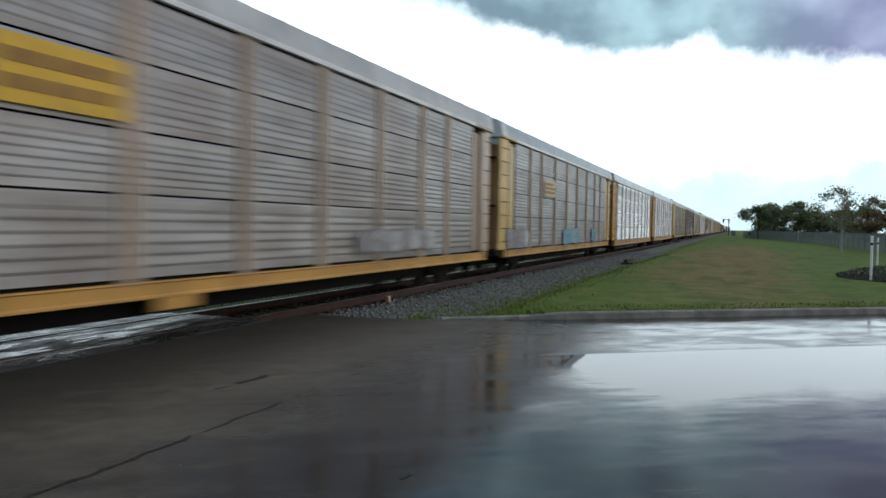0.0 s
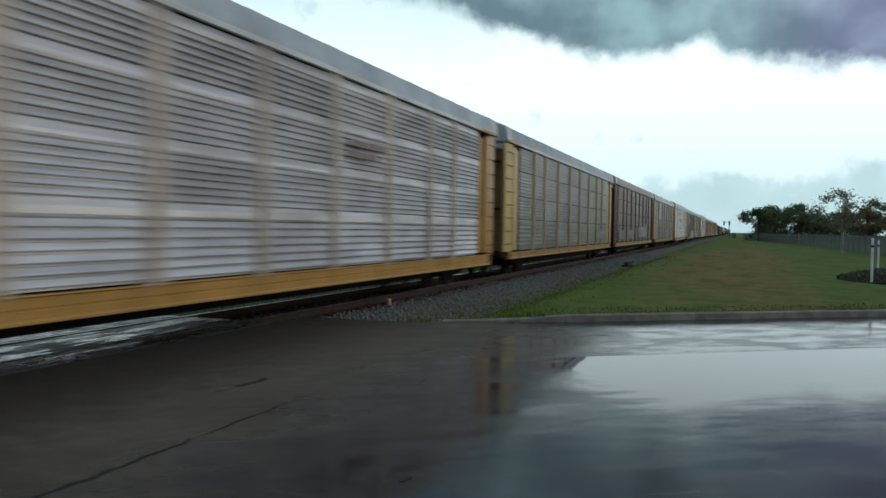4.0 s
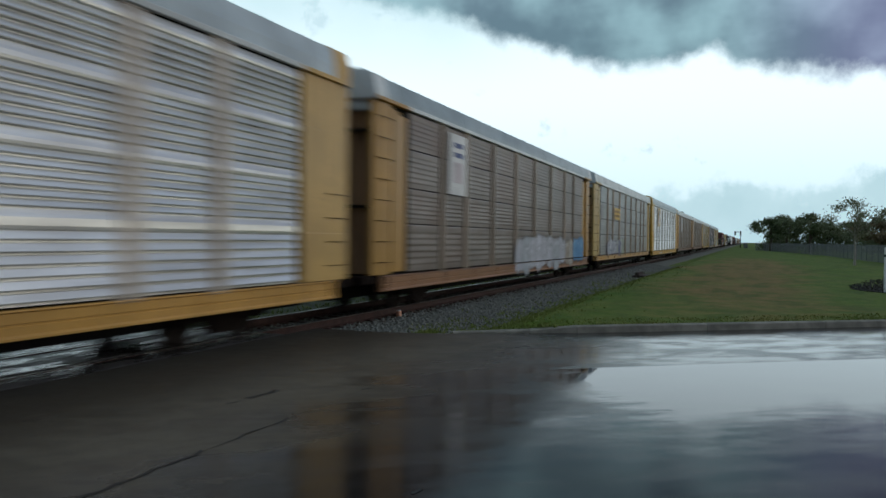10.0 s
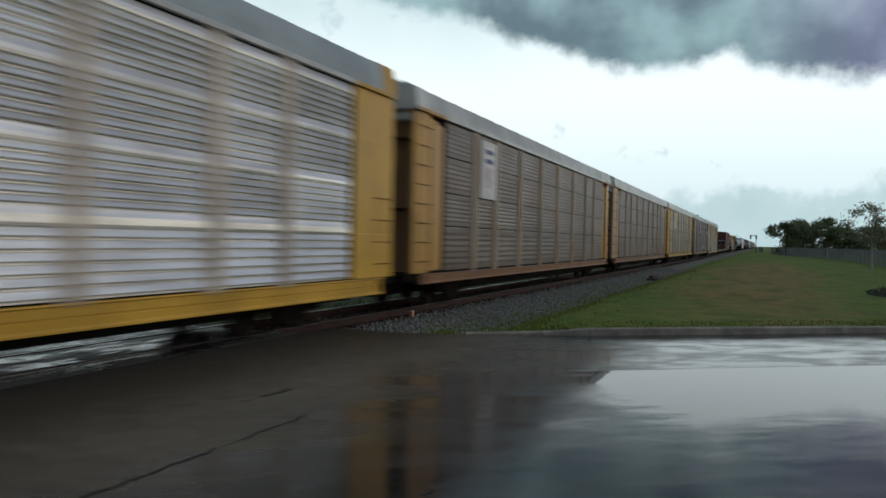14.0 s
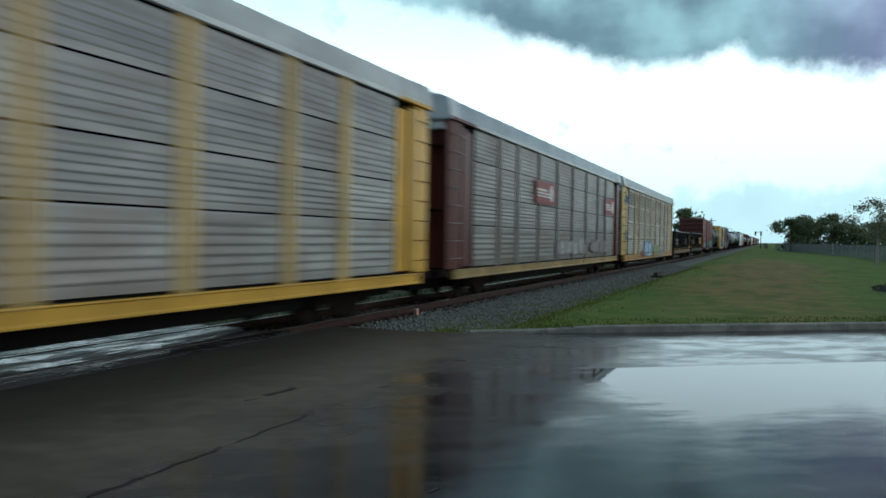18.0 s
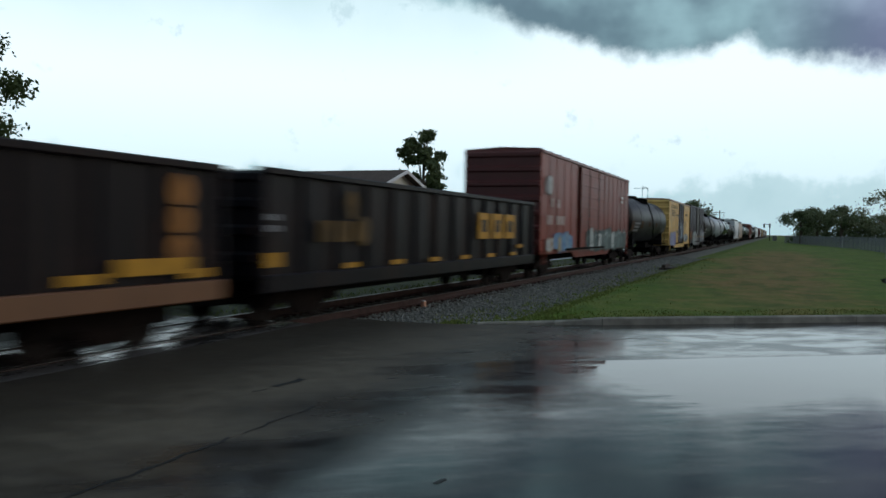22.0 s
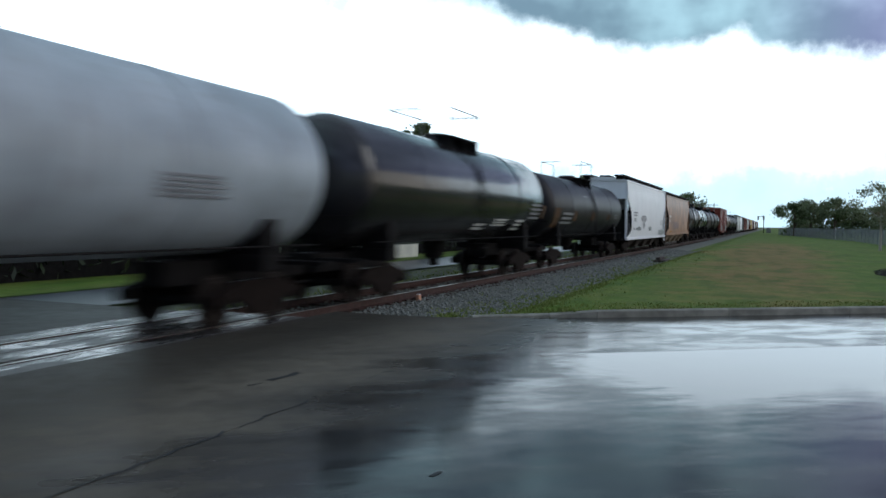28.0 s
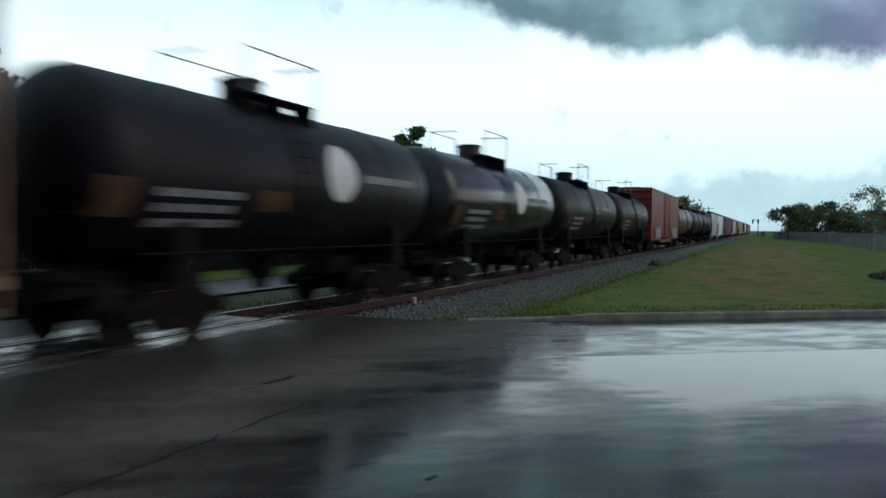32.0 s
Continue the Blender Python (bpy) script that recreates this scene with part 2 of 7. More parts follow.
def wet_road():
    """Wet concrete: films of standing water where it is low, rougher and drier swells between."""
    m = Nodes("wet_concrete")
    geo = m.nt.nodes.new("ShaderNodeNewGeometry").outputs["Position"]
    turn = m.scaled(1, 1, 1, geo, radians(-36.0))       # u along the kerb, v across
    sep = m.nt.nodes.new("ShaderNodeSeparateXYZ")
    m.put(turn, sep.inputs[0])
    u, v = sep.outputs[0], sep.outputs[1]
    swirl = m.noise(0.35, 4, m.scaled(0.55, 1.6, 1, turn))
    band = m.noise(0.7, 5, m.scaled(0.35, 2.2, 1, turn))
    fine = m.noise(55, 4, geo)
    mid = m.noise(3.5, 5, geo)
    # the gutter pool: v from 7.5 to 10.8, for u above 4.3
    pool = m.math("MULTIPLY", m.step(m.math("ADD", v, m.math("MULTIPLY", m.math("SUBTRACT", swirl, 0.5), 1.5)), 7.2, 8.1), m.step(v, 10.86, 10.80))
    pool = m.math("MULTIPLY", pool, m.step(m.math("ADD", u, m.math("ADD", m.math("MULTIPLY", m.math("SUBTRACT", mid, 0.5), 0.7), m.math("MULTIPLY", m.math("SUBTRACT", band, 0.5), 1.8))), 3.9, 4.75))
    film = m.step(m.math("ADD", m.math("MULTIPLY", swirl, 0.55), m.math("MULTIPLY", band, 0.45)), 0.42, 0.60)
    sx = m.nt.nodes.new("ShaderNodeSeparateXYZ")
    m.put(geo, sx.inputs[0])
    east = m.step(m.math("ADD", sx.outputs[0], m.math("MULTIPLY", m.math("SUBTRACT", swirl, 0.5), 3.0)), -5.8, -2.4)            # the crown towards the track has drained more
    film = m.math("MULTIPLY", film, m.math("ADD", 0.08, m.math("MULTIPLY", east, 0.92)))
    wet = m.math("MAXIMUM", film, pool)
    c = m.mix(m.step(mid, 0.3, 0.7), (0.028, 0.0265, 0.023), (0.046, 0.043, 0.037))
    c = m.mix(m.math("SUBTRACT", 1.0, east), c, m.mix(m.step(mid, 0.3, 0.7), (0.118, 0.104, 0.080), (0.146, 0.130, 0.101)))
    # the slab's colour is mixed darker towards the rails
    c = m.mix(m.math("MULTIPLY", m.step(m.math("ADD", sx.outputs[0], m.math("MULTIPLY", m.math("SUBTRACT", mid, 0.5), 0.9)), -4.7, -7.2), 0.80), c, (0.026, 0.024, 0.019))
    c = m.mix(m.math("MULTIPLY", m.step(fine, 0.55, 0.75), 0.8), c, (0.075, 0.071, 0.064))
    c = m.mix(wet, c, (0.014, 0.0145, 0.016))
    oil = m.step(m.noise(0.5, 3, geo), 0.58, 0.72)
    c = m.mix(m.math("MULTIPLY", oil, 0.5), c, (0.025, 0.024, 0.023))
    streak = m.noise(0.8, 5, m.scaled(0.8, 1.5, 1, turn), 0.58)
    blot = m.noise(2.6, 6, m.scaled(0.9, 1.7, 1, turn), 0.62)
    # towards the gutter the open texture of the slab stands out of the water
    far = m.step(m.math("ADD", v, m.math("MULTIPLY", m.math("SUBTRACT", swirl, 0.5), 2.0)), 6.6, 8.6)
    dry = m.mix(east, m.mix(m.step(mid, 0.3, 0.75), 0.48, 0.56), m.mix(m.step(m.math("ADD", m.math("MULTIPLY", streak, 0.55), m.math("MULTIPLY", blot, 0.45)), 0.42, 0.58), m.mix(far, 0.07, 0.10), m.mix(far, 0.15, 0.24)))
    rough = m.mix(wet, dry, m.mix(m.step(streak, 0.44, 0.60), m.mix(far, 0.05, 0.08), m.mix(far, 0.15, 0.24)))
    c = m.mix(m.math("MULTIPLY", m.step(blot, 0.46, 0.62), m.math("ADD", 0.14, m.math("MULTIPLY", east, 0.46))), c, (0.034, 0.032, 0.034))
    c = m.mix(m.math("MULTIPLY", m.step(m.noise(0.45, 4, geo), 0.5, 0.62), m.math("ADD", 0.22, m.math("MULTIPLY", east, 0.28))), c, (0.018, 0.017, 0.016))
    rough = m.mix(pool, rough, 0.012)
    h = m.math("MULTIPLY", fine, m.math("SUBTRACT", 1.0, m.math("MULTIPLY", wet, 0.9)))
    ripple = m.noise(1.0, 3, m.scaled(0.7, 1.5, 1, turn), 0.5)
    h = m.math("ADD", h, m.math("MULTIPLY", ripple, m.math("SUBTRACT", 13.0, m.math("MULTIPLY", pool, 11.2))))
    m.bump(h, 0.12, 0.003)
    m.put(1.33, m.bsdf.inputs["IOR"])
    # unbroken water mirrors fully, the soaked open texture of the slab less
    gutter = m.step(v, 10.80, 10.86)
    # thin drifts of grit and drying skin, drawn out along the kerb
    drift = m.step(m.noise(1.1, 5, m.scaled(0.6, 1.6, 1, turn), 0.60), 0.48, 0.66)
    gloss = m.mix(m.math("MAXIMUM", pool, m.math("MULTIPLY", gutter, film)), m.mix(film, m.mix(east, 0.11, 0.25), 0.31), 0.32)
    c = m.mix(m.math("MULTIPLY", m.math("MULTIPLY", drift, east), m.math("SUBTRACT", 0.55, m.math("MULTIPLY", pool, 0.42))), c, (0.070, 0.068, 0.066))
    gloss = m.mix(m.math("MULTIPLY", drift, m.math("SUBTRACT", 0.5, m.math("MULTIPLY", pool, 0.4))), gloss, 0.14)
    rough = m.mix(m.math("MULTIPLY", m.math("MULTIPLY", drift, east), m.math("SUBTRACT", 0.6, m.math("MULTIPLY", pool, 0.55))), rough, 0.22)
    return m.done(c, rough, 0.0, gloss)


def wet_panel():
    """Worn concrete panels, wet in patches drawn out along the rails."""
    m = Nodes("crossing_panel_concrete")
    geo = m.nt.nodes.new("ShaderNodeNewGeometry").outputs["Position"]
    pat = m.noise(1.4, 6, m.scaled(1.5, 0.45, 1, geo), 0.6)
    fine = m.noise(30, 4, geo)
    c = m.mix(m.step(pat, 0.35, 0.65), (0.030, 0.029, 0.028), (0.085, 0.082, 0.080))
    m.bump(fine, 0.2, 0.004)
    return m.done(c, m.mix(m.step(pat, 0.42, 0.58), 0.13, 0.50), 0.0, 0.33)


def brown_patch(m, geo, n1):
    """Dry grass in the middle of the verge, along the line, and in scattered spots."""
    s = m.nt.nodes.new("ShaderNodeSeparateXYZ")
    m.put(geo, s.inputs[0])
    far = m.math("MULTIPLY", m.math("SUBTRACT", s.outputs[1], 56.0), 0.016)
    off = m.math("MULTIPLY", m.math("ADD", s.outputs[0], 0.4), 0.185)
    d = m.math("SQRT", m.math("ADD", m.math("MULTIPLY", far, far), m.math("MULTIPLY", off, off)))
    return m.step(m.math("SUBTRACT", m.math("ADD", m.math("MULTIPLY", n1, 1.6), m.math("MULTIPLY", m.noise(0.9, 4, geo), 0.6)), d), 0.26, 0.80)


def grass_ground():
    m = Nodes("grass_soil")
    geo = m.nt.nodes.new("ShaderNodeNewGeometry").outputs["Position"]
    n1, n2, n3 = m.noise(0.12, 5, geo), m.noise(0.9, 6, geo, 0.65), m.noise(16, 5, geo, 0.6)
    c = m.mix(m.step(n2, 0.32, 0.68), (0.060, 0.122, 0.009), (0.112, 0.165, 0.020))
    c = m.mix(m.math("MULTIPLY", m.step(m.noise(0.28, 6, geo, 0.65), 0.42, 0.62), 0.35), c, (0.150, 0.135, 0.040))
    c = m.mix(m.math("MULTIPLY", brown_patch(m, geo, n1), 0.85), c, m.mix(m.step(n2, 0.35, 0.65), (0.165, 0.118, 0.040), (0.245, 0.142, 0.056)))
    c = m.mix(m.math("MULTIPLY", m.step(n3, 0.48, 0.7), 0.35), c, (0.035, 0.048, 0.012))
    n4, n5 = m.noise(4.0, 5, geo, 0.65), m.noise(1.7, 5, m.scaled(1.0, 0.45, 1, geo), 0.6)
    c = m.mix(m.math("MULTIPLY", m.step(n4, 0.50, 0.66), 0.55), c, (0.040, 0.066, 0.010))
    c = m.mix(m.math("MULTIPLY", m.step(n5, 0.52, 0.68), 0.4), c, (0.150, 0.165, 0.040))
    lump = m.noise(0.75, 6, m.scaled(1.0, 0.30, 1, geo), 0.62)
    c = m.mix(m.math("MULTIPLY", m.step(lump, 0.50, 0.62), 0.55), c, (0.048, 0.082, 0.012))
    c = m.mix(m.math("MULTIPLY", m.step(lump, 0.44, 0.34), 0.45), c, (0.135, 0.160, 0.032))
    m.bump(m.math("ADD", n3, n4), 0.5, 0.05)
    return m.done(c, 0.9, 0.0, 0.2)


def blade_mat(name, a, b, brown=(0.21, 0.142, 0.062)):
    m = Nodes(name)
    geo = m.nt.nodes.new("ShaderNodeNewGeometry")
    r = geo.outputs["Random Per Island"]
    n1 = m.noise(0.12, 5, geo.outputs["Position"])
    c = m.mix(r, a, b)
    c = m.mix(m.math("MULTIPLY", brown_patch(m, geo.outputs["Position"], n1), 0.8), c, brown)
    return m.done(c, 0.7, 0.0, 0.25)


def leaf_mat(name, a, b):
    m = Nodes(name)
    geo = m.nt.nodes.new("ShaderNodeNewGeometry")
    c = m.mix(geo.outputs["Random Per Island"], a, b)
    return m.done(c, 0.55, 0.0, 0.3)


M_ROAD = wet_road()
M_SOIL = grass_ground()
M_BLADE = blade_mat("grass_blades", (0.115, 0.170, 0.030), (0.205, 0.235, 0.070))
M_KERB = plain("kerb_concrete", (0.205, 0.200, 0.170), 0.7, 0, 0.3, 3)
M_PANEL = wet_panel()
M_RAIL = plain("rusty_rail_steel", (0.052, 0.025, 0.02), 0.6, 0.2, 0.3, 8)
M_RAILTOP = plain("polished_rail_head", (0.40, 0.39, 0.38), 0.32, 1.0, 0.15, 12)
M_TIE = plain("creosoted_timber", (0.055, 0.042, 0.034), 0.8, 0, 0.35, 5)
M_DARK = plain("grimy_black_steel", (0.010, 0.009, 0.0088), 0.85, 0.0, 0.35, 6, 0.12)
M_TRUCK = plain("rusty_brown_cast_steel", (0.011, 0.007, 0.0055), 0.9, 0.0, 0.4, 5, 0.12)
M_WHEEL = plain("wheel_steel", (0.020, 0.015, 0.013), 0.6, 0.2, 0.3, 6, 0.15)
M_WHITE = plain("white_stencil_paint", (0.70, 0.70, 0.70), 0.5, 0, 0.12, 9)
M_BARK = plain("grey_bark", (0.11, 0.09, 0.07), 0.9, 0, 0.3, 14)


# ---- mesh helpers ----
def box(bm, x0, x1, y0, y1, z0, z1, bevel=0.0):
    vs = [bm.verts.new((x, y, z)) for x in (x0, x1) for y in (y0, y1) for z in (z0, z1)]
    fs = [bm.faces.new([vs[i] for i in q]) for q in ((0, 1, 3, 2), (4, 6, 7, 5), (0, 4, 5, 1), (2, 3, 7, 6), (0, 2, 6, 4), (1, 5, 7, 3))]
    if bevel:
        es = {e for f in fs for e in f.edges}
        bmesh.ops.bevel(bm, geom=list(es), offset=bevel, segments=1, affect="EDGES")


def boxed(x0, x1, y0, y1, z0, z1, bevel=0.0):
    bm = bmesh.new()
    box(bm, x0, x1, y0, y1, z0, z1, bevel)
    return bm


def sweep(bm, profile, y0, y1, closed=True):
    """A profile in x and z drawn out along y."""
    a = [bm.verts.new((x, y0, z)) for x, z in profile]
    b = [bm.verts.new((x, y1, z)) for x, z in profile]
    n = len(profile)
    for i in range(n if closed else n - 1):
        j = (i + 1) % n
        bm.faces.new((a[i], b[i], b[j], a[j]))
    if closed:
        bm.faces.new(a)
        bm.faces.new(b[::-1])


def tube(bm, pts, r, seg=6):
    """A round bar along a line of points."""
    rings = []
    for i, p in enumerate(pts):
        p = Vector(p)
        d = (Vector(pts[min(i + 1, len(pts) - 1)]) - Vector(pts[max(i - 1, 0)])).normalized()
        s = d.orthogonal().normalized()
        c = d.cross(s)
        rr = r[i] if isinstance(r, (list, tuple)) else r
        rings.append([bm.verts.new(p + rr * (math.cos(a) * s + math.sin(a) * c)) for a in (2 * math.pi * k / seg for k in range(seg))])
    for a, b in zip(rings, rings[1:]):
        off = min(range(seg), key=lambda o: (a[0].co - b[o].co).length)
        for k in range(seg):
            bm.faces.new((a[k], a[(k + 1) % seg], b[(k + 1 + off) % seg], b[(k + off) % seg]))
    bm.faces.new(rings[0][::-1])
    bm.faces.new(rings[-1])


def lathe(bm, rings, axis="y", seg=28, cx=0.0, cz=0.0):
    """Rings of (place, radius) turned round an axis along y or x."""
    made = []
    for p, r in rings:
        ring = []
        for k in range(seg):
            a = 2 * math.pi * k / seg
            u, w = r * math.cos(a), r * math.sin(a)
            ring.append(bm.verts.new((cx + u, p, cz + w) if axis == "y" else (p, u + cx, cz + w)))
        made.append(ring)
    for a, b in zip(made, made[1:]):
        for k in range(seg):
            bm.faces.new((a[k], a[(k + 1) % seg], b[(k + 1) % seg], b[k]))
    bm.faces.new(made[0][::-1])
    bm.faces.new(made[-1])


MESHES = {}


def mesh_of(key, make, material, smooth=False):
    """One mesh for all alike parts: make() gives its bmesh the first time."""
    k = (key, material.name)
    if k not in MESHES:
        bm = make()
        bmesh.ops.recalc_face_normals(bm, faces=bm.faces)
        me = bpy.data.meshes.new(key)
        bm.to_mesh(me)
        bm.free()
        me.materials.append(material)
        if smooth:
            me.shade_smooth()
            me.set_sharp_from_angle(angle=radians(38))
        MESHES[k] = me
    return MESHES[k]


def part(name, bm, material, parent, label="", smooth=False):
    """One bmesh as ONE mesh object under a thing or part."""
    bmesh.ops.recalc_face_normals(bm, faces=bm.faces)
    me = bpy.data.meshes.new(name)
    bm.to_mesh(me)
    bm.free()
    me.materials.append(material)
    if smooth:
        me.shade_smooth()
        me.set_sharp_from_angle(angle=radians(38))
    ob = new(name, me)
    ob.parent = parent
    return tagged(ob, label)


def piece(name, key, make, material, parent, m=None, smooth=False, label=""):
    """A part on a shared mesh, at the pose m in its parent."""
    ob = new(name, mesh_of(key, make, material, smooth))
    ob.parent = parent
    if m is not None:
        ob.matrix_basis = m
    return tagged(ob, label)


def thing(name, label, category, group="", kind="", at=None):
    ob = tagged(new(name), label, category, group, kind)
    if at is not None:
        ob.matrix_basis = at
    return ob


FLIP = pose(0, 0, 0, 0, 0, 180)


# ---- running gear, shared by all the cars ----
def wheel_bm():
    bm = bmesh.new()
    lathe(bm, [(-0.07, 0.10), (-0.07, 0.36), (-0.055, 0.475), (-0.03, 0.475), (-0.028, 0.435), (0.065, 0.425), (0.07, 0.37), (0.03, 0.35), (0.02, 0.16), (0.09, 0.13), (0.09, 0.08)], "x", 24)
    return bm


def side_frame_bm():
    bm = bmesh.new()
    pr = [(-1.25, 0.40), (-1.28, 0.58), (-1.05, 0.66), (-0.55, 0.80), (0.55, 0.80), (1.05, 0.66), (1.28, 0.58), (1.25, 0.40), (1.02, 0.40), (0.98, 0.54), (0.62, 0.40), (0.42, 0.20), (-0.42, 0.20), (-0.62, 0.40), (-0.98, 0.54), (-1.02, 0.40)]
    a = [bm.verts.new((1.00, y, z)) for y, z in pr]
    b = [bm.verts.new((1.14, y, z)) for y, z in pr]
    for i in range(len(pr)):
        j = (i + 1) % len(pr)
        bm.faces.new((a[i], a[j], b[j], b[i]))
    bm.faces.new(a)
    bm.faces.new(b[::-1])
    return bm


def spring_bm():
    bm = bmesh.new()
    for k in (-0.16, 0.0, 0.16):
        tube(bm, [(1.07, k, 0.30), (1.07, k, 0.54)], 0.06, 8)
    return bm


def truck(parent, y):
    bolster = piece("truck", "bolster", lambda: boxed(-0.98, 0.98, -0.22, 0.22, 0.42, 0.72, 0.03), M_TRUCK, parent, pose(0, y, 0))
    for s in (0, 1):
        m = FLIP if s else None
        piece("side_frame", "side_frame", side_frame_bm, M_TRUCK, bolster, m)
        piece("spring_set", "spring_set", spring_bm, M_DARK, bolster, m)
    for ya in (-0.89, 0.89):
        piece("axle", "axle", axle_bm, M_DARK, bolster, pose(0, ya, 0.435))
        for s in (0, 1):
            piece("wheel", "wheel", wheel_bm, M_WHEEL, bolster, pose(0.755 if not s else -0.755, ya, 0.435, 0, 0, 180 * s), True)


def axle_bm():
    bm = bmesh.new()
    lathe(bm, [(-1.08, 0.07), (-0.7, 0.085), (0.7, 0.085), (1.08, 0.07)], "x", 12)
    return bm


def coupler_bm():
    bm = bmesh.new()
    box(bm, -0.11, 0.11, -0.75, 0.05, 0.70, 0.92, 0.02)
    box(bm, -0.17, 0.17, 0.02, 0.30, 0.66, 0.96, 0.05)
    box(bm, -0.30, -0.24, -0.1, 0.35, 0.52, 0.58, 0.015)
    return bm


def gear(car, length, inset=2.6, trucks=True):
    half = length / 2
    for s in (-1, 1):
        if trucks:
            truck(car, s * (half - inset))
        piece("coupler", "coupler", coupler_bm, M_DARK, car, pose(0, s * (half - 0.30), 0, 0, 0, 0 if s > 0 else 180))


# ---- lettering and marks, painted on plates that lie on the side ----
def plate_bm(y0, y1, z0, z1):
    return boxed(0.0, 0.006, y0, y1, z0, z1)


def bars_bm(y0, y1, z0, z1, rows, fill=0.6, seed=1):
    """Rows of lettering too blurred to read, as bars."""
    rnd = random.Random(seed)
    bm = bmesh.new()
    step = (z1 - z0) / rows
    for k in range(rows):
        y, zc = y0, z0 + step * (k + 0.5)
        end = y1 - rnd.random() * 0.25 * (y1 - y0)
        while y < end:
            w = min(end - y, (y1 - y0) * rnd.uniform(0.25, 0.6))
            box(bm, 0.0, 0.008, y, y + w, zc - step * fill / 2, zc + step * fill / 2)
            y += w + 0.06
    return bm


def mark(car, name, bm, material, x, label=""):
    ob = part(name, bm, material, car, label)
    ob.matrix_basis = pose(x, 0, 0)
    return ob


def scrawl(car, y0, y1, z0, z1, colors, x, seed, slots=()):
    """Graffiti: a thin sprayed ground under leaning bubble letters, each with a darker edge, a fill, gaps and a light glint; the car's slots stay open."""
    rnd = random.Random(seed)

    def coat(c):
        return plain("spray_coat_%d_%d_%d" % tuple(int(v * 100) for v in c), c, 0.5, 0, 0.2, 2)

    by_light = sorted(colors, key=sum)
    rim, glint = coat(shade(by_light[0], 0.78)), coat(by_light[-1])
    fill = spray("spray_" + str(seed), colors[:2])

    def strip(bm, a, b, xo):
        """One upright slice between two columns (y, low, high), left open at the slots."""
        cuts = [-9.0] + [v for g in slots for v in g] + [99.0]
        for lo, hi in zip(cuts[::2], cuts[1::2]):
            pa, pb = (max(a[1], lo), min(a[2], hi)), (max(b[1], lo), min(b[2], hi))
            if pa[1] - pa[0] < 0.01 or pb[1] - pb[0] < 0.01:
                continue
            bm.faces.new([bm.verts.new((xo, y, z)) for y, z in ((a[0], pa[0]), (b[0], pb[0]), (b[0], pb[1]), (a[0], pa[1]))])

    def shape(cols, xo):
        bm = bmesh.new()
        for a, b in zip(cols, cols[1:]):
            strip(bm, a, b, xo)
        bmesh.ops.remove_doubles(bm, verts=bm.verts, dist=0.0005)
        return bm

    hh, zc = (z1 - z0) / 2, (z0 + z1) / 2
    letters_n = max(2, round((y1 - y0) / max(0.62, 0.62 * (z1 - z0))))
    n, cols, up, lo = max(8, int((y1 - y0) / 0.12)), [], 0.0, 0.0
    for k in range(n + 1):
        f = k / n
        up, lo = 0.55 * up + 0.45 * rnd.uniform(-0.45, 0.2), 0.55 * lo + 0.45 * rnd.uniform(-0.2, 0.45)
        fade = min(1.0, 5 * f + 0.15, 5 * (1 - f) + 0.15)
        cols.append((y0 + (y1 - y0) * f, zc - hh * fade * (0.80 - lo), zc + hh * fade * (0.72 + up)))
    ob = mark(car, "graffiti", shape(cols, 0.003), fill, x, "faded sprayed graffiti letters")
    w = (y1 - y0) / letters_n
    for q in range(letters_n):
        ya, yb = y0 + w * (q - rnd.uniform(0.0, 0.16)), min(y1 + 0.1, y0 + w * (q + rnd.uniform(0.92, 1.22)))
        foot, head = z0 + rnd.uniform(0.0, 0.36) * hh, z1 - rnd.uniform(0.0, 0.46) * hh
        notch, dip, bite = rnd.uniform(0.2, 0.8), rnd.uniform(0.0, 0.30) * (head - foot), rnd.choice((0, 1))
        lift = 0.0014 * (q % 3)
        cols, inner = [], []
        for k in range(11):
            f = k / 10
            round_off = (1 - abs(2 * f - 1) ** 2.4) ** 0.6
            cut = dip * max(0.0, 1 - abs(f - notch) / 0.16)
            mid_z, hz = (foot + head) / 2, (head - foot) / 2
            top, low = mid_z + hz * (0.30 + 0.70 * round_off) * rnd.uniform(0.9, 1.04), mid_z - hz * (0.30 + 0.70 * round_off) * rnd.uniform(0.9, 1.04)
            if bite:
                top -= cut
            else:
                low += cut
            y = ya + (yb - ya) * f
            cols.append((y, low, top))
            if 0 < k < 10:
                inner.append((y, low + 0.05, top - 0.05))
        part("letter_edge", shape(cols, 0.0045 + lift), rim, ob)
        body = colors[rnd.randrange(len(colors))]
        part("letter", shape(inner, 0.0050 + lift), coat(body) if q % 2 else fill, ob)
        yc, zz, ww = ya + (yb - ya) * rnd.uniform(0.35, 0.65), zc + hh * rnd.uniform(-0.4, 0.4), (yb - ya) * rnd.uniform(0.05, 0.16)
        part("letter_gap", shape([(yc - ww, zz - 0.03, zz + 0.03), (yc - 0.4 * ww, zz - 0.12 * hh - 0.03, zz + 0.16 * hh), (yc + ww, zz - 0.03, zz + 0.10 * hh)], 0.0100), rim, ob)
        yg, zg = ya + (yb - ya) * rnd.uniform(0.18, 0.4), zc + hh * rnd.uniform(0.1, 0.5)
        part("glint", shape([(yg, zg - 0.05, zg), (yg + 0.16 * w, zg + 0.02, zg + 0.14), (yg + 0.34 * w, zg + 0.10, zg + 0.14)], 0.0105), glint, ob)
    return ob


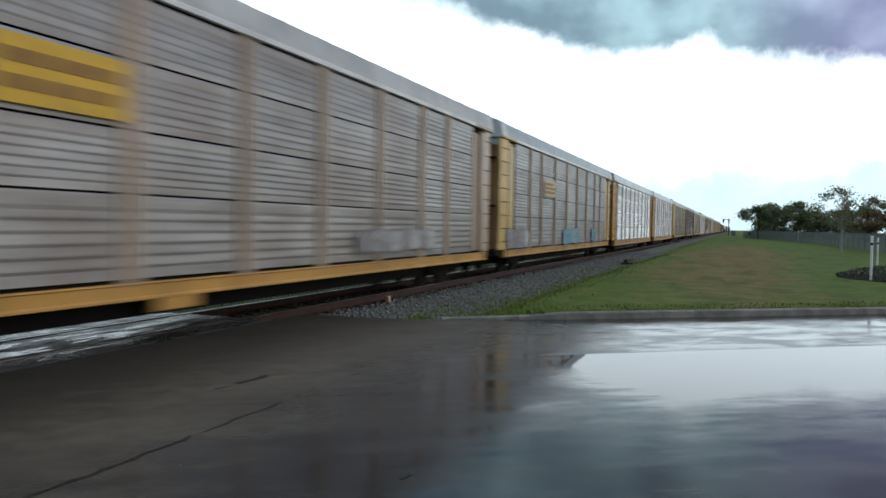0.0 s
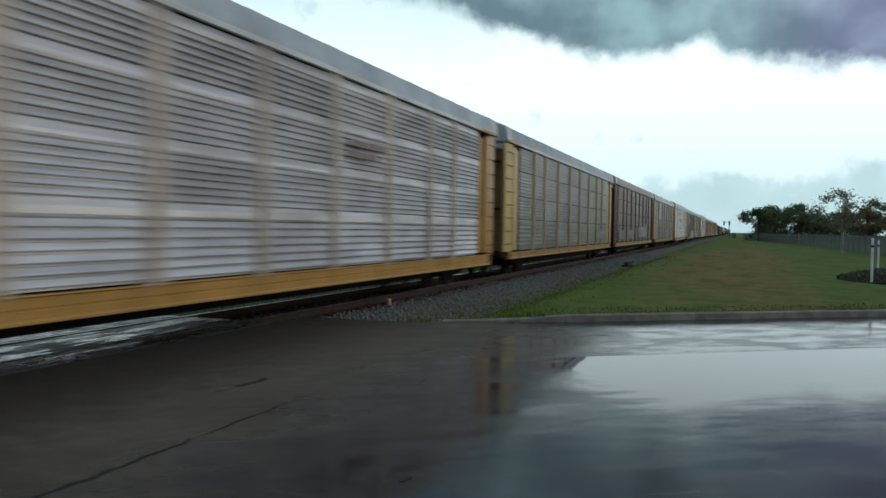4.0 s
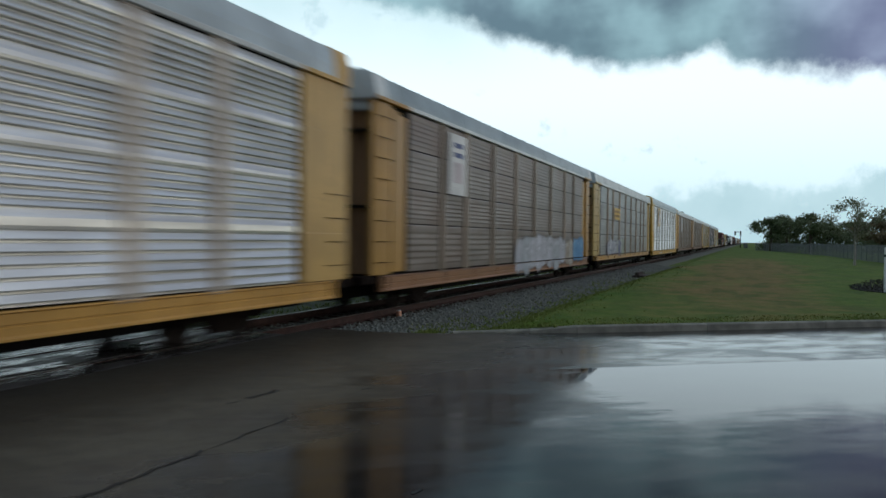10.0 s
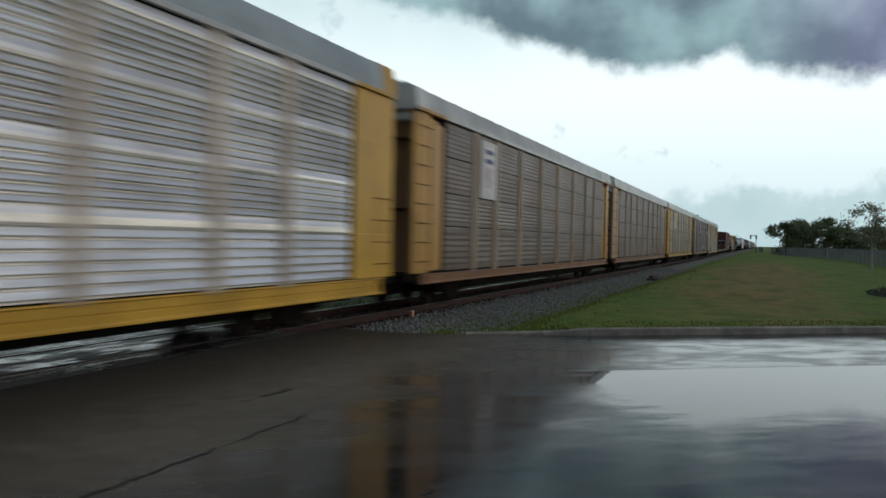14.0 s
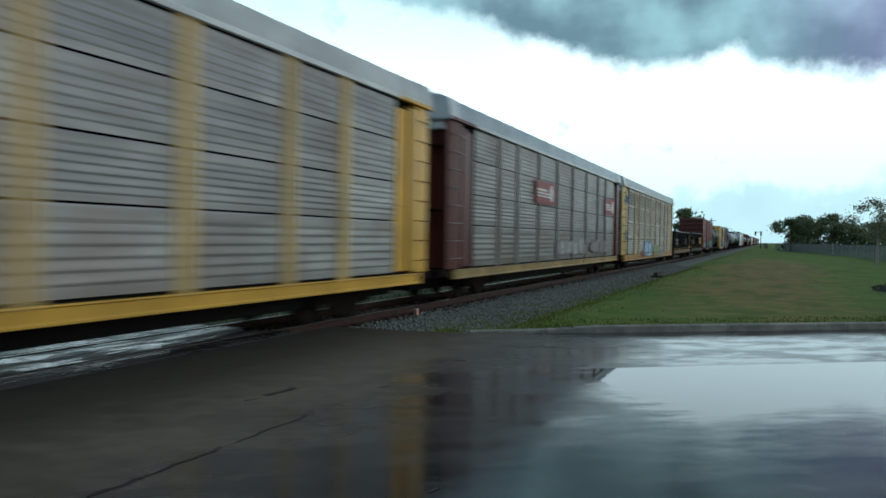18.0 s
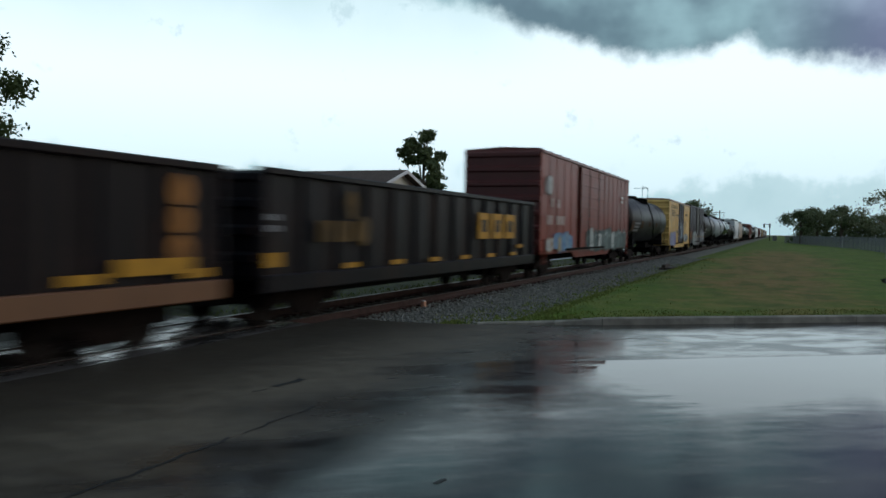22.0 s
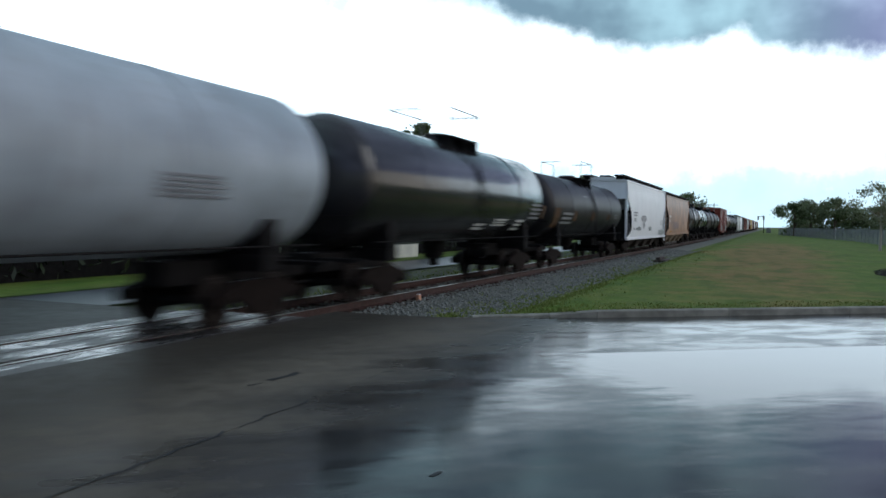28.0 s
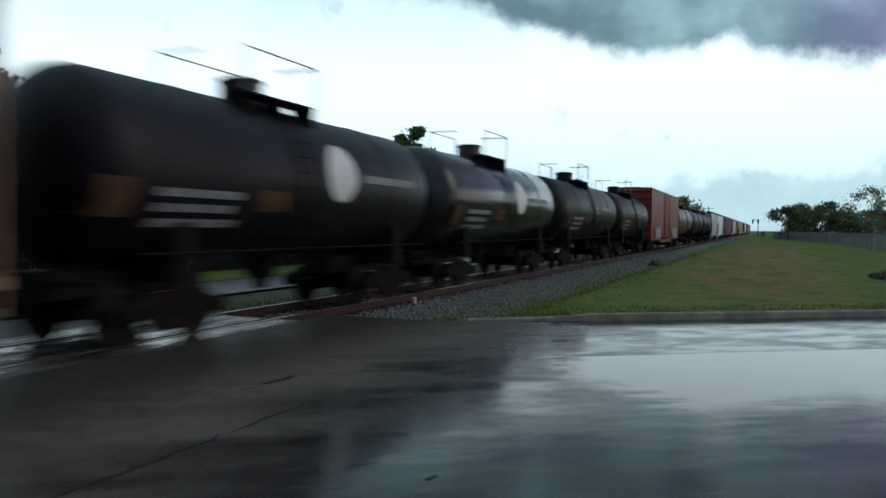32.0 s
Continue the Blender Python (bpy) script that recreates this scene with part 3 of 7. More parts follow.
# ---- autorack cars ----
POSTS = (-9.1, -7.05, -4.25, -1.4, 1.4, 4.25, 7.05, 9.1)
ROWS_Z = ((1.03, 2.25), (2.285, 3.175), (3.212, 4.185), (4.222, 5.148))
SLOTS = ((0.972, 1.022), (2.252, 2.283))


def sheet_profile(style, z0, z1):
    """The cross-section of a side sheet as (x, z), bottom to top: pressed louvres under a plain band, or close ribs."""
    out = [(0.0, z0)]
    hh = z1 - z0
    if style == "slit":
        lo, hi, n = z0 + 0.10 * hh, z0 + 0.80 * hh, 5
        for k in range(n):
            a, q = lo + (hi - lo) * k / n, (hi - lo) / n
            out += [(0.0, a), (-0.001, a + 0.14 * q), (0.006, a + 0.40 * q), (0.006, a + 0.52 * q), (0.0, a + 0.97 * q)]
        out += [(0.0, hi), (0.006, hi + 0.05 * hh), (0.006, z1 - 0.03)]
    else:
        mid, n = z0 + 0.78 * hh, 6
        for k in range(n):
            a, q = z0 + (mid - z0) * k / n, (mid - z0) / n
            out += [(-0.030, a + 0.02 * q), (-0.030, a + 0.20 * q), (0.034, a + 0.25 * q), (0.038, a + 0.36 * q), (-0.004, a + 0.98 * q)]
        out += [(0.030, mid + 0.02), (0.036, mid + 0.06), (0.030, z1 - 0.10), (0.012, z1 - 0.05)]
    return out + [(0.0, z1)]


def sheet_bm(style, length, z0, z1):
    bm = bmesh.new()
    sweep(bm, sheet_profile(style, z0, z1), -length / 2, length / 2, closed=False)
    return bm


def roof_bm(half, up):
    bm = bmesh.new()
    arc = [(1.56, 5.27), (1.55, 5.40 + up), (1.47, 5.76 + up), (1.2, 5.88 + up), (0.6, 5.94 + up), (0.0, 5.96 + up)]
    prof = arc + [(-x, z) for x, z in arc[-2::-1]]
    sweep(bm, prof, -half, half)
    n = 18
    for k in range(1, n):
        y = -half + 2 * half * k / n
        sweep(bm, [(x * 1.003, z + 0.008) for x, z in prof], y - 0.03, y + 0.03)
    return bm


DOOR_X = (-1.46, -1.30, -0.9, -0.45, 0.0, 0.45, 0.9, 1.30, 1.46)
DOOR_Y = (13.20, 13.32, 13.38, 13.41, 13.42, 13.41, 13.38, 13.32, 13.20)


def leaf_bm(i, s):
    """One upright leaf of the folding end door, which stands on a shallow curve."""
    bm = bmesh.new()
    a = [bm.verts.new((DOOR_X[i + k] + (0.012 if k == 0 else -0.012), DOOR_Y[i + k] * s, z)) for k, z in ((0, 1.02), (1, 1.02), (1, 5.20), (0, 5.20))]
    b = [bm.verts.new((v.co.x, v.co.y - 0.06 * s, v.co.z)) for v in a]
    bm.faces.new(a)
    bm.faces.new(b[::-1])
    for q in range(4):
        bm.faces.new((a[q], a[(q + 1) % 4], b[(q + 1) % 4], b[q]))
    return bm


def autorack(i, y, style, c_sheet, c_post, c_sill, c_roof, c_end, label, marks=(), c_cap=None, c_door=None):
    car = thing("autorack_car", label, "freight car", "autorack cars of the train", at=pose(TRACK_X, y, 0))
    half, ends = HALF, ENDS
    edges = [-ends] + [p for p in POSTS] + [ends]
    plated = c_end in (C_TANYEL, C_YELLOW) and style == "rib"
    deep = style == "rib" or i == 8
    for s in (0, 1):
        m = FLIP if s else Matrix()
        for a, b in zip(edges, edges[1:]):
            w = round(b - a - 0.30 if abs(a) < 11 and abs(b) < 11 else b - a - 0.15, 3)
            yc = (a + b) / 2 + (0.075 if a < -11 else -0.075 if b > 11 else 0)
            for r, (z0, z1) in enumerate(ROWS_Z if style == "slit" else ROWS_RIB):
                piece("side_panel", "sheet_%s_%d_%d" % (style, r, round(w * 1000)), lambda: sheet_bm(style, w, z0, z1), c_sheet, car, m @ pose(1.512, yc, 0))
        for p in POSTS:
            piece("post", "rack_post", post_bm, c_post, car, m @ pose(0, p, 0))
        piece("side_sill", "rack_sill_%d" % deep, lambda: sill_bm(half, deep), c_sill, car, m)
        # the light caught along the top rail is put into its white
        piece("top_rail", "rack_rail", lambda: boxed(1.50, 1.60, -ends, ends, 5.18, 5.285, 0.012), c_cap if c_roof is not C_BROWNROOF else c_roof, car, m)
        for e in (-1, 1):
            rack_end(car, m, e, c_end, plated, s == 0)
    if i == 0:
        piece("jacking_pad", "rack_pad", lambda: boxed(1.42, 1.56, -3.7, -2.7, 0.50, 0.72, 0.02), c_sill, car)
    # the liner stops daylight shining through the slits
    piece("inner_deck", "rack_liner", liner_bm, M_DARK, car)
    up = 0.12 if plated else 0.0
    piece("roof", "rack_roof_%d" % plated, lambda: roof_bm(half - 0.05, up), c_roof, car)
    for e in (-1, 1):
        for k in range(8):
            piece("end_door_leaf", "rack_leaf%d_%d" % (e, k), lambda: leaf_bm(k, e), c_door, car)
        piece("roof_cap", "rack_cap%d_%d" % (e, plated), lambda: cap_bm(e, up), c_end if plated else c_cap or c_roof, car)
        if not plated:
            piece("door_header", "rack_header%d" % e, lambda: boxed(-1.44, 1.44, *sorted(((half - 0.02) * e, (half + 0.05) * e)), 4.93, 5.13, 0.01), c_cap or c_roof, car)
        for z in (2.64, 4.45):
            piece("door_shelf", "rack_shelf%d" % e, lambda: boxed(-1.05, 1.30, *sorted(((half - 0.12) * e, (half + 0.10) * e)), -0.035, 0.035, 0.008), M_TRUCK, car, pose(0, 0, z))
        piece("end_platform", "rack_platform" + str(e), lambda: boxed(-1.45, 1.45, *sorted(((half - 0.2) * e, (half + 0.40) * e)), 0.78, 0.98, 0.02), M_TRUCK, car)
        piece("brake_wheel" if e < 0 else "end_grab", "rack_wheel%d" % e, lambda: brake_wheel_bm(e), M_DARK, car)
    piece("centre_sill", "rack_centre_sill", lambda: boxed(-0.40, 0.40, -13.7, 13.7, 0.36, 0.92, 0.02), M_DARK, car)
    # solid dark box added below the deck: it blocks light and stands for shade
    piece("underframe", "rack_underframe_shade", lambda: boxed(-1.12, 1.12, -8.3, 8.3, 0.40, 0.92, 0.02), M_DARK, car)
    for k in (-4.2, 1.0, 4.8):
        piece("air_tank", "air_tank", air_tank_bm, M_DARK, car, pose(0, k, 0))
    gear(car, 28.3, 4.3)
    for make in marks:
        make(car)
    return car


def rack_end(car, m, e, c_end, plated, near):
    """The plated end of one side: a set-back panel, a raised post and the ladder panel that turns in to the corner."""
    if plated:
        ep = piece("end_panel", "rack_plate%d" % e, lambda: plate_end_bm(e), c_end, car, m)
    else:
        ep = piece("end_panel", "rack_recess%d" % e, lambda: boxed(1.40, 1.492, *sorted((ENDS * e, 12.25 * e)), 1.05, 4.99, 0.006), c_end, car, m)
        piece("end_post", "rack_endpost%d" % e, lambda: boxed(1.40, 1.572, *sorted((12.23 * e, 12.66 * e)), 1.05, 5.06, 0.02), c_end, ep)
        piece("ladder_panel", "rack_ladder%d" % e, lambda: ladder_panel_bm(e), c_end, ep)
        piece("end_seam", "rack_seam%d" % e, lambda: boxed(1.49, 1.503, *sorted(((ENDS + 0.02) * e, 12.23 * e)), 2.60, 2.64), c_end, ep)
    piece("end_rail", "rack_endrail%d" % e, lambda: boxed(1.47, 1.612, *sorted((ENDS * e, (HALF + 0.02) * e)), 5.172, 5.272, 0.014), c_end, ep)
    if near:
        # dark brown rungs carry the ladder's thin shadow lines in their colour
        for k in range(4 if plated else 8):
            piece("rung", "rack_rung%d" % e, lambda: rung_bm(e), M_WHITEISH if c_end is C_MAROON else M_TRUCK, ep, pose(0, 0, 1.30 + 0.50 * k))
    piece("step", "rack_step%d" % e, lambda: step_bm(e), M_DARK, car, m)


def ladder_panel_bm(e):
    bm = bmesh.new()
    pts = [(1.38, 12.64), (1.545, 12.66), (1.535, 13.10), (1.475, HALF + 0.06), (1.38, HALF + 0.06)]
    lo, hi = ([bm.verts.new((x, y * e, z)) for x, y in pts] for z in (1.0, 5.17))
    for k in range(5):
        bm.faces.new((lo[k], lo[(k + 1) % 5], hi[(k + 1) % 5], hi[k]))
    bm.faces.new(lo)
    bm.faces.new(hi)
    return bm


def plate_end_bm(e):
    """A smooth plate in two lifts, the lower one a little proud."""
    bm = bmesh.new()
    prof = [(1.40, 0.99), (1.562, 0.99), (1.562, 1.96), (1.548, 1.99), (1.548, 4.10), (1.540, 4.12), (1.540, 5.17), (1.40, 5.17)]
    sweep(bm, prof, *sorted((ENDS * e, (HALF + 0.06) * e)))
    return bm


HALF, ENDS = 13.50, 11.65


ROWS_RIB = ((1.00, 2.20), (2.20, 3.17), (3.17, 4.18), (4.18, 5.15))


def cap_bm(e, up):
    """The rounded end of the roof, over the doors."""
    bm = bmesh.new()
    arc = [(1.57, 5.20), (1.56, 5.42 + up), (1.48, 5.78 + up), (1.2, 5.90 + up), (0.6, 5.96 + up), (0.0, 5.98 + up)]
    sweep(bm, arc + [(-x, z) for x, z in arc[-2::-1]], *sorted((12.95 * e, 13.60 * e)))
    return bm


def rung_bm(e):
    bm = bmesh.new()
    y0, y1 = sorted((12.76 * e, 13.34 * e))
    tube(bm, [(1.48, y0, 0), (1.60, y0, 0), (1.60, y1, 0), (1.48, y1, 0)], 0.016, 5)
    return bm


def step_bm(e):
    bm = bmesh.new()
    y0, y1 = sorted((12.85 * e, 13.30 * e))
    tube(bm, [(1.56, y0, 0.96), (1.56, y0, 0.42), (1.56, y1, 0.42), (1.56, y1, 0.96)], 0.02, 5)
    return bm


def brake_wheel_bm(e):
    bm = bmesh.new()
    lathe(bm, [(13.45 * e, 0.05), (13.57 * e, 0.28), (13.60 * e, 0.28), (13.60 * e, 0.05)], "y", 16, -0.8, 1.75)
    return bm


def post_bm():
    """A hat-section post."""
    w = 0.19
    bm = bmesh.new()
    prof = [(1.500, -w), (1.556, -w + 0.01), (1.556, -0.07), (1.585, -0.05), (1.585, 0.05), (1.556, 0.07), (1.556, w - 0.01), (1.500, w)]
    a = [bm.verts.new((x, y, 0.93)) for x, y in prof]
    b = [bm.verts.new((x, y, 5.20)) for x, y in prof]
    for i in range(8):
        bm.faces.new((a[i], a[(i + 1) % 8], b[(i + 1) % 8], b[i]))
    bm.faces.new(a)
    bm.faces.new(b)
    return bm


def sill_bm(half, deep):
    """The flat car's side channel, deeper under the ribbed cars."""
    bm = bmesh.new()
    lo = 0.60 if deep else 0.71
    web = [(1.545, 0.80), (1.53, 0.79), (1.53, 0.77), (1.545, 0.76)] if deep else []
    sweep(bm, [(1.40, 0.97), (1.56, 0.97), (1.575, 0.95), (1.545, 0.93)] + web + [(1.545, lo + 0.06), (1.575, lo + 0.03), (1.575, lo), (1.40, lo)], -half + 0.4, half - 0.4)

    for k in range(10):
        y = -11.2 + k * 2.49
        box(bm, 1.54, 1.562, y - 0.03, y + 0.03, lo + 0.05, 0.93)
    return bm


def liner_bm():
    bm = bmesh.new()
    box(bm, -1.45, 1.45, -13.1, 13.1, 0.93, 1.0)
    box(bm, -1.39, 1.39, -13.1, 13.1, 1.0, 5.30)
    return bm


def air_tank_bm():
    bm = bmesh.new()
    lathe(bm, [(-0.55, 0.10), (-0.5, 0.19), (0.5, 0.19), (0.55, 0.10)], "y", 12, 0.75, 0.62)
    return bm


# ---- gondola ----
def gondola(y, length, top, c_side, c_sill, label, marks=()):
    car = thing("gondola_car", label, "freight car", "gondola cars of the train", at=pose(TRACK_X, y, 0))
    h = length / 2 - 0.55
    n = 13
    for s in (0, 1):
        m = FLIP if s else Matrix()
        for k in range(n):
            w = 2 * h / n
            piece("side_panel", "gon_panel_%d_%d" % (length * 100, top * 100), lambda: boxed(1.40, 1.44, -w / 2, w / 2, 1.0, top - 0.08), c_side, car, m @ pose(0, -h + w * (k + 0.5), 0))
        for k in range(n + 1):
            piece("side_stake", "gon_stake_%d" % (top * 100), lambda: stake_bm(top), c_side, car, m @ pose(0, -h + 0.06 + (2 * h - 0.12) * k / n, 0))
        piece("top_chord", "gon_chord_%d_%d" % (length * 100, top * 100), lambda: boxed(1.38, 1.56, -h - 0.05, h + 0.05, top - 0.12, top, 0.02), c_side, car, m)
        piece("side_sill", "gon_sill_%d" % (length * 100), lambda: boxed(1.36, 1.55, -h, h, 0.70, 1.02, 0.02), c_sill, car, m)
    for e in (-1, 1):
        piece("end_wall", "gon_end_%d_%d_%d" % (length * 100, top * 100, e), lambda: corr_end_bm(h * e, 1.40, 0.95, top - 0.05, 4), c_side, car)
    piece("floor", "gon_floor_%d" % (length * 100), lambda: boxed(-1.4, 1.4, -h, h, 0.92, 1.0), M_DARK, car)
    piece("centre_sill", "gon_centre_%d" % (length * 100), lambda: boxed(-0.36, 0.36, -h, h, 0.42, 0.93), M_DARK, car)
    gear(car, length, 2.5)
    for make in marks:
        make(car)
    return car


def stake_bm(top):
    bm = bmesh.new()
    sweep_z = [(1.43, -0.09), (1.535, -0.05), (1.535, 0.05), (1.43, 0.09)]
    a = [bm.verts.new((x, y, 0.98)) for x, y in sweep_z]
    b = [bm.verts.new((x, y, top - 0.10)) for x, y in sweep_z]
    for i in range(4):
        bm.faces.new((a[i], a[(i + 1) % 4], b[(i + 1) % 4], b[i]))
    bm.faces.new(a)
    bm.faces.new(b)
    return bm


def corr_end_bm(y, hw, z0, z1, n):
    """An end wall pressed with level corrugations."""
    s = 1 if y > 0 else -1
    bm = bmesh.new()
    pts = []
    for k in range(n):
        a = z0 + (z1 - z0) * k / n
        q = (z1 - z0) / n
        pts += [(0.0, a), (0.0, a + 0.55 * q), (0.09, a + 0.65 * q), (0.09, a + 0.88 * q)]
    pts.append((0.0, z1))
    lo = [bm.verts.new((-hw, y + s * d, z)) for d, z in pts] + [bm.verts.new((-hw, y - s * 0.06, z)) for z in (z1, z0)]
    hi = [bm.verts.new((hw, v.co.y, v.co.z)) for v in lo]
    for i in range(len(lo)):
        j = (i + 1) % len(lo)
        bm.faces.new((lo[i], lo[j], hi[j], hi[i]))
    bm.faces.new(lo)
    bm.faces.new(hi)
    return bm


# ---- boxcar ----
def boxcar(y, length, eave, c_side, c_roof, c_door, label, z0=1.05, door=(-1.5, 1.5), marks=(), door_style="panel", c_end=None):
    car = thing("boxcar", label, "freight car", "boxcars of the train", at=pose(TRACK_X, y, 0))
    h = length / 2 - 0.58
    n = 16
    key = "%d_%d" % (length * 100, eave * 100)
    for s in (0, 1):
        m = FLIP if s else Matrix()
        w = 2 * h / n
        for k in range(n):
            yc = -h + w * (k + 0.5)
            if door[0] - 0.2 < yc < door[1] + 0.2:
                continue
            piece("side_panel", "box_panel_" + key, lambda: boxed(1.47, 1.53, -w / 2 + 0.008, w / 2 - 0.008, z0, eave - 0.06, 0.006), c_side, car, m @ pose(0, yc, 0))
            piece("side_post", "box_rib_" + key, lambda: boxed(1.52, 1.548, -0.035, 0.035, z0, eave - 0.08), c_side, car, m @ pose(0, yc + w / 2, 0))
        piece("side_sill", "box_sill_%s_%d" % (key, door[0] * 10), lambda: box_sill_bm(h, z0), c_side, car, m)
        piece("top_plate", "box_plate_" + key, lambda: boxed(1.44, 1.585, -h, h, eave - 0.08, eave + 0.02, 0.015), c_roof, car, m)
        dr = piece("door", "box_door_%s_%s_%d" % (key, door_style, door[0] * 10), lambda: door_bm(door, z0 + 0.08, eave - 0.12), c_door, car, m)
        door_pieces(dr, door, z0 + 0.08, eave - 0.12, door_style, c_door, "%s_%s_%d" % (key, door_style, door[0] * 10))
        piece("door_rod", "box_rods_%s_%d" % (key, door[0] * 10), lambda: rods_bm(door, z0, eave), M_TRUCK, dr)
        box_ladder(car, h, z0, c_side, m)
    for e in (-1, 1):
        piece("end_wall", "box_end_%s_%d" % (key, e), lambda: corr_end_bm(h * e, 1.49, z0 - 0.1, eave, 7), c_end or c_side, car)
    piece("roof", "box_roof_" + key, lambda: box_roof_bm(h, eave), c_roof, car)
    piece("inner_box", "box_core_" + key, lambda: boxed(-1.45, 1.45, -h + 0.08, h - 0.08, z0, eave - 0.02), M_DARK, car)
    piece("centre_sill", "box_centre_" + key, lambda: boxed(-0.3, 0.3, -h, h, 0.60, z0), M_DARK, car)
    gear(car, length, 2.6)
    for make in marks:
        make(car)
    return car


def box_sill_bm(h, z0):
    bm = bmesh.new()
    box(bm, 1.42, 1.535, -h, h, z0 - 0.12, z0 + 0.02, 0.01)
    prof = [(-4.2, z0 - 0.10), (4.2, z0 - 0.10), (3.6, z0 - 0.36), (-3.6, z0 - 0.36)]
    a = [bm.verts.new((1.44, y, z)) for y, z in prof]
    b = [bm.verts.new((1.50, y, z)) for y, z in prof]
    for i in range(4):
        bm.faces.new((a[i], a[(i + 1) % 4], b[(i + 1) % 4], b[i]))
    bm.faces.new(a)
    bm.faces.new(b)
    return bm


def door_bm(door, z0, z1):
    bm = bmesh.new()
    box(bm, 1.50, 1.575, door[0], door[1], z0, z1, 0.012)
    return bm


def slat_bm(door):
    bm = bmesh.new()
    sweep(bm, [(1.565, -0.07), (1.615, -0.02), (1.615, 0.0), (1.565, 0.05)], door[0] + 0.08, door[1] - 0.08)
    return bm


def door_pieces(dr, door, z0, z1, style, mat, key):
    """Louvre slats or pressed ribs across the door, and its edge frames."""
    n = 17 if style == "louver" else 7
    for k in range(n):
        z = z0 + (z1 - z0) * (k + 0.5) / n
        if style == "louver":
            piece("slat", "door_slat_" + key, lambda: slat_bm(door), mat, dr, pose(0, 0, z))
        else:
            piece("door_rib", "door_rib_" + key, lambda: boxed(1.565, 1.60, door[0] + 0.1, door[1] - 0.1, -0.05, 0.05, 0.008), mat, dr, pose(0, 0, z))
    for y in door:
        piece("door_edge", "door_edge_" + key, lambda: boxed(1.565, 1.605, -0.05, 0.05, z0, z1), mat, dr, pose(0, y, 0))


def rods_bm(door, z0, eave):
    bm = bmesh.new()
    for f in (0.3, 0.7):
        y = door[0] + (door[1] - door[0]) * f
        tube(bm, [(1.63, y, z0 + 0.1), (1.63, y, eave - 0.15)], 0.018, 6)
    box(bm, 1.56, 1.63, door[0] - 2.6, door[1] + 0.1, z0 - 0.02, z0 + 0.07)
    return bm


def box_rung_bm():
    bm = bmesh.new()
    tube(bm, [(1.53, -0.25, 0), (1.62, -0.25, 0), (1.62, 0.25, 0), (1.53, 0.25, 0)], 0.014, 5)
    return bm


def box_ladder(car, h, z0, mat, m):
    """Grab irons up one end of the side and three at the other, with hanging stirrups."""
    for k in range(7 if z0 < 1.2 else 5):
        piece("grab_iron", "box_rung", box_rung_bm, mat, car, m @ pose(0, h - 0.40, z0 - 0.4 + 0.42 * k))
    for k in range(3):
        piece("grab_iron", "box_rung", box_rung_bm, mat, car, m @ pose(0, -h + 0.40, z0 - 0.4 + 0.42 * k))
    for y in (h - 0.65, h - 0.15, -h + 0.15, -h + 0.65):
        piece("ladder_hanger", "box_hanger", lambda: boxed(1.55, 1.58, -0.02, 0.02, -0.5, 0.0), mat, car, m @ pose(0, y, z0))


def box_roof_bm(h, eave):
    bm = bmesh.new()
    sweep(bm, [(1.55, eave), (1.53, eave + 0.05), (0.0, eave + 0.12), (-1.53, eave + 0.05), (-1.55, eave)], -h, h)
    n = 13
    for k in range(n + 1):
        y = -h + 0.05 + (2 * h - 0.1) * k / n
        sweep(bm, [(1.54, eave + 0.03), (1.52, eave + 0.09), (0.0, eave + 0.16), (-1.52, eave + 0.09), (-1.54, eave + 0.03)], y - 0.04, y + 0.04)
    return bm


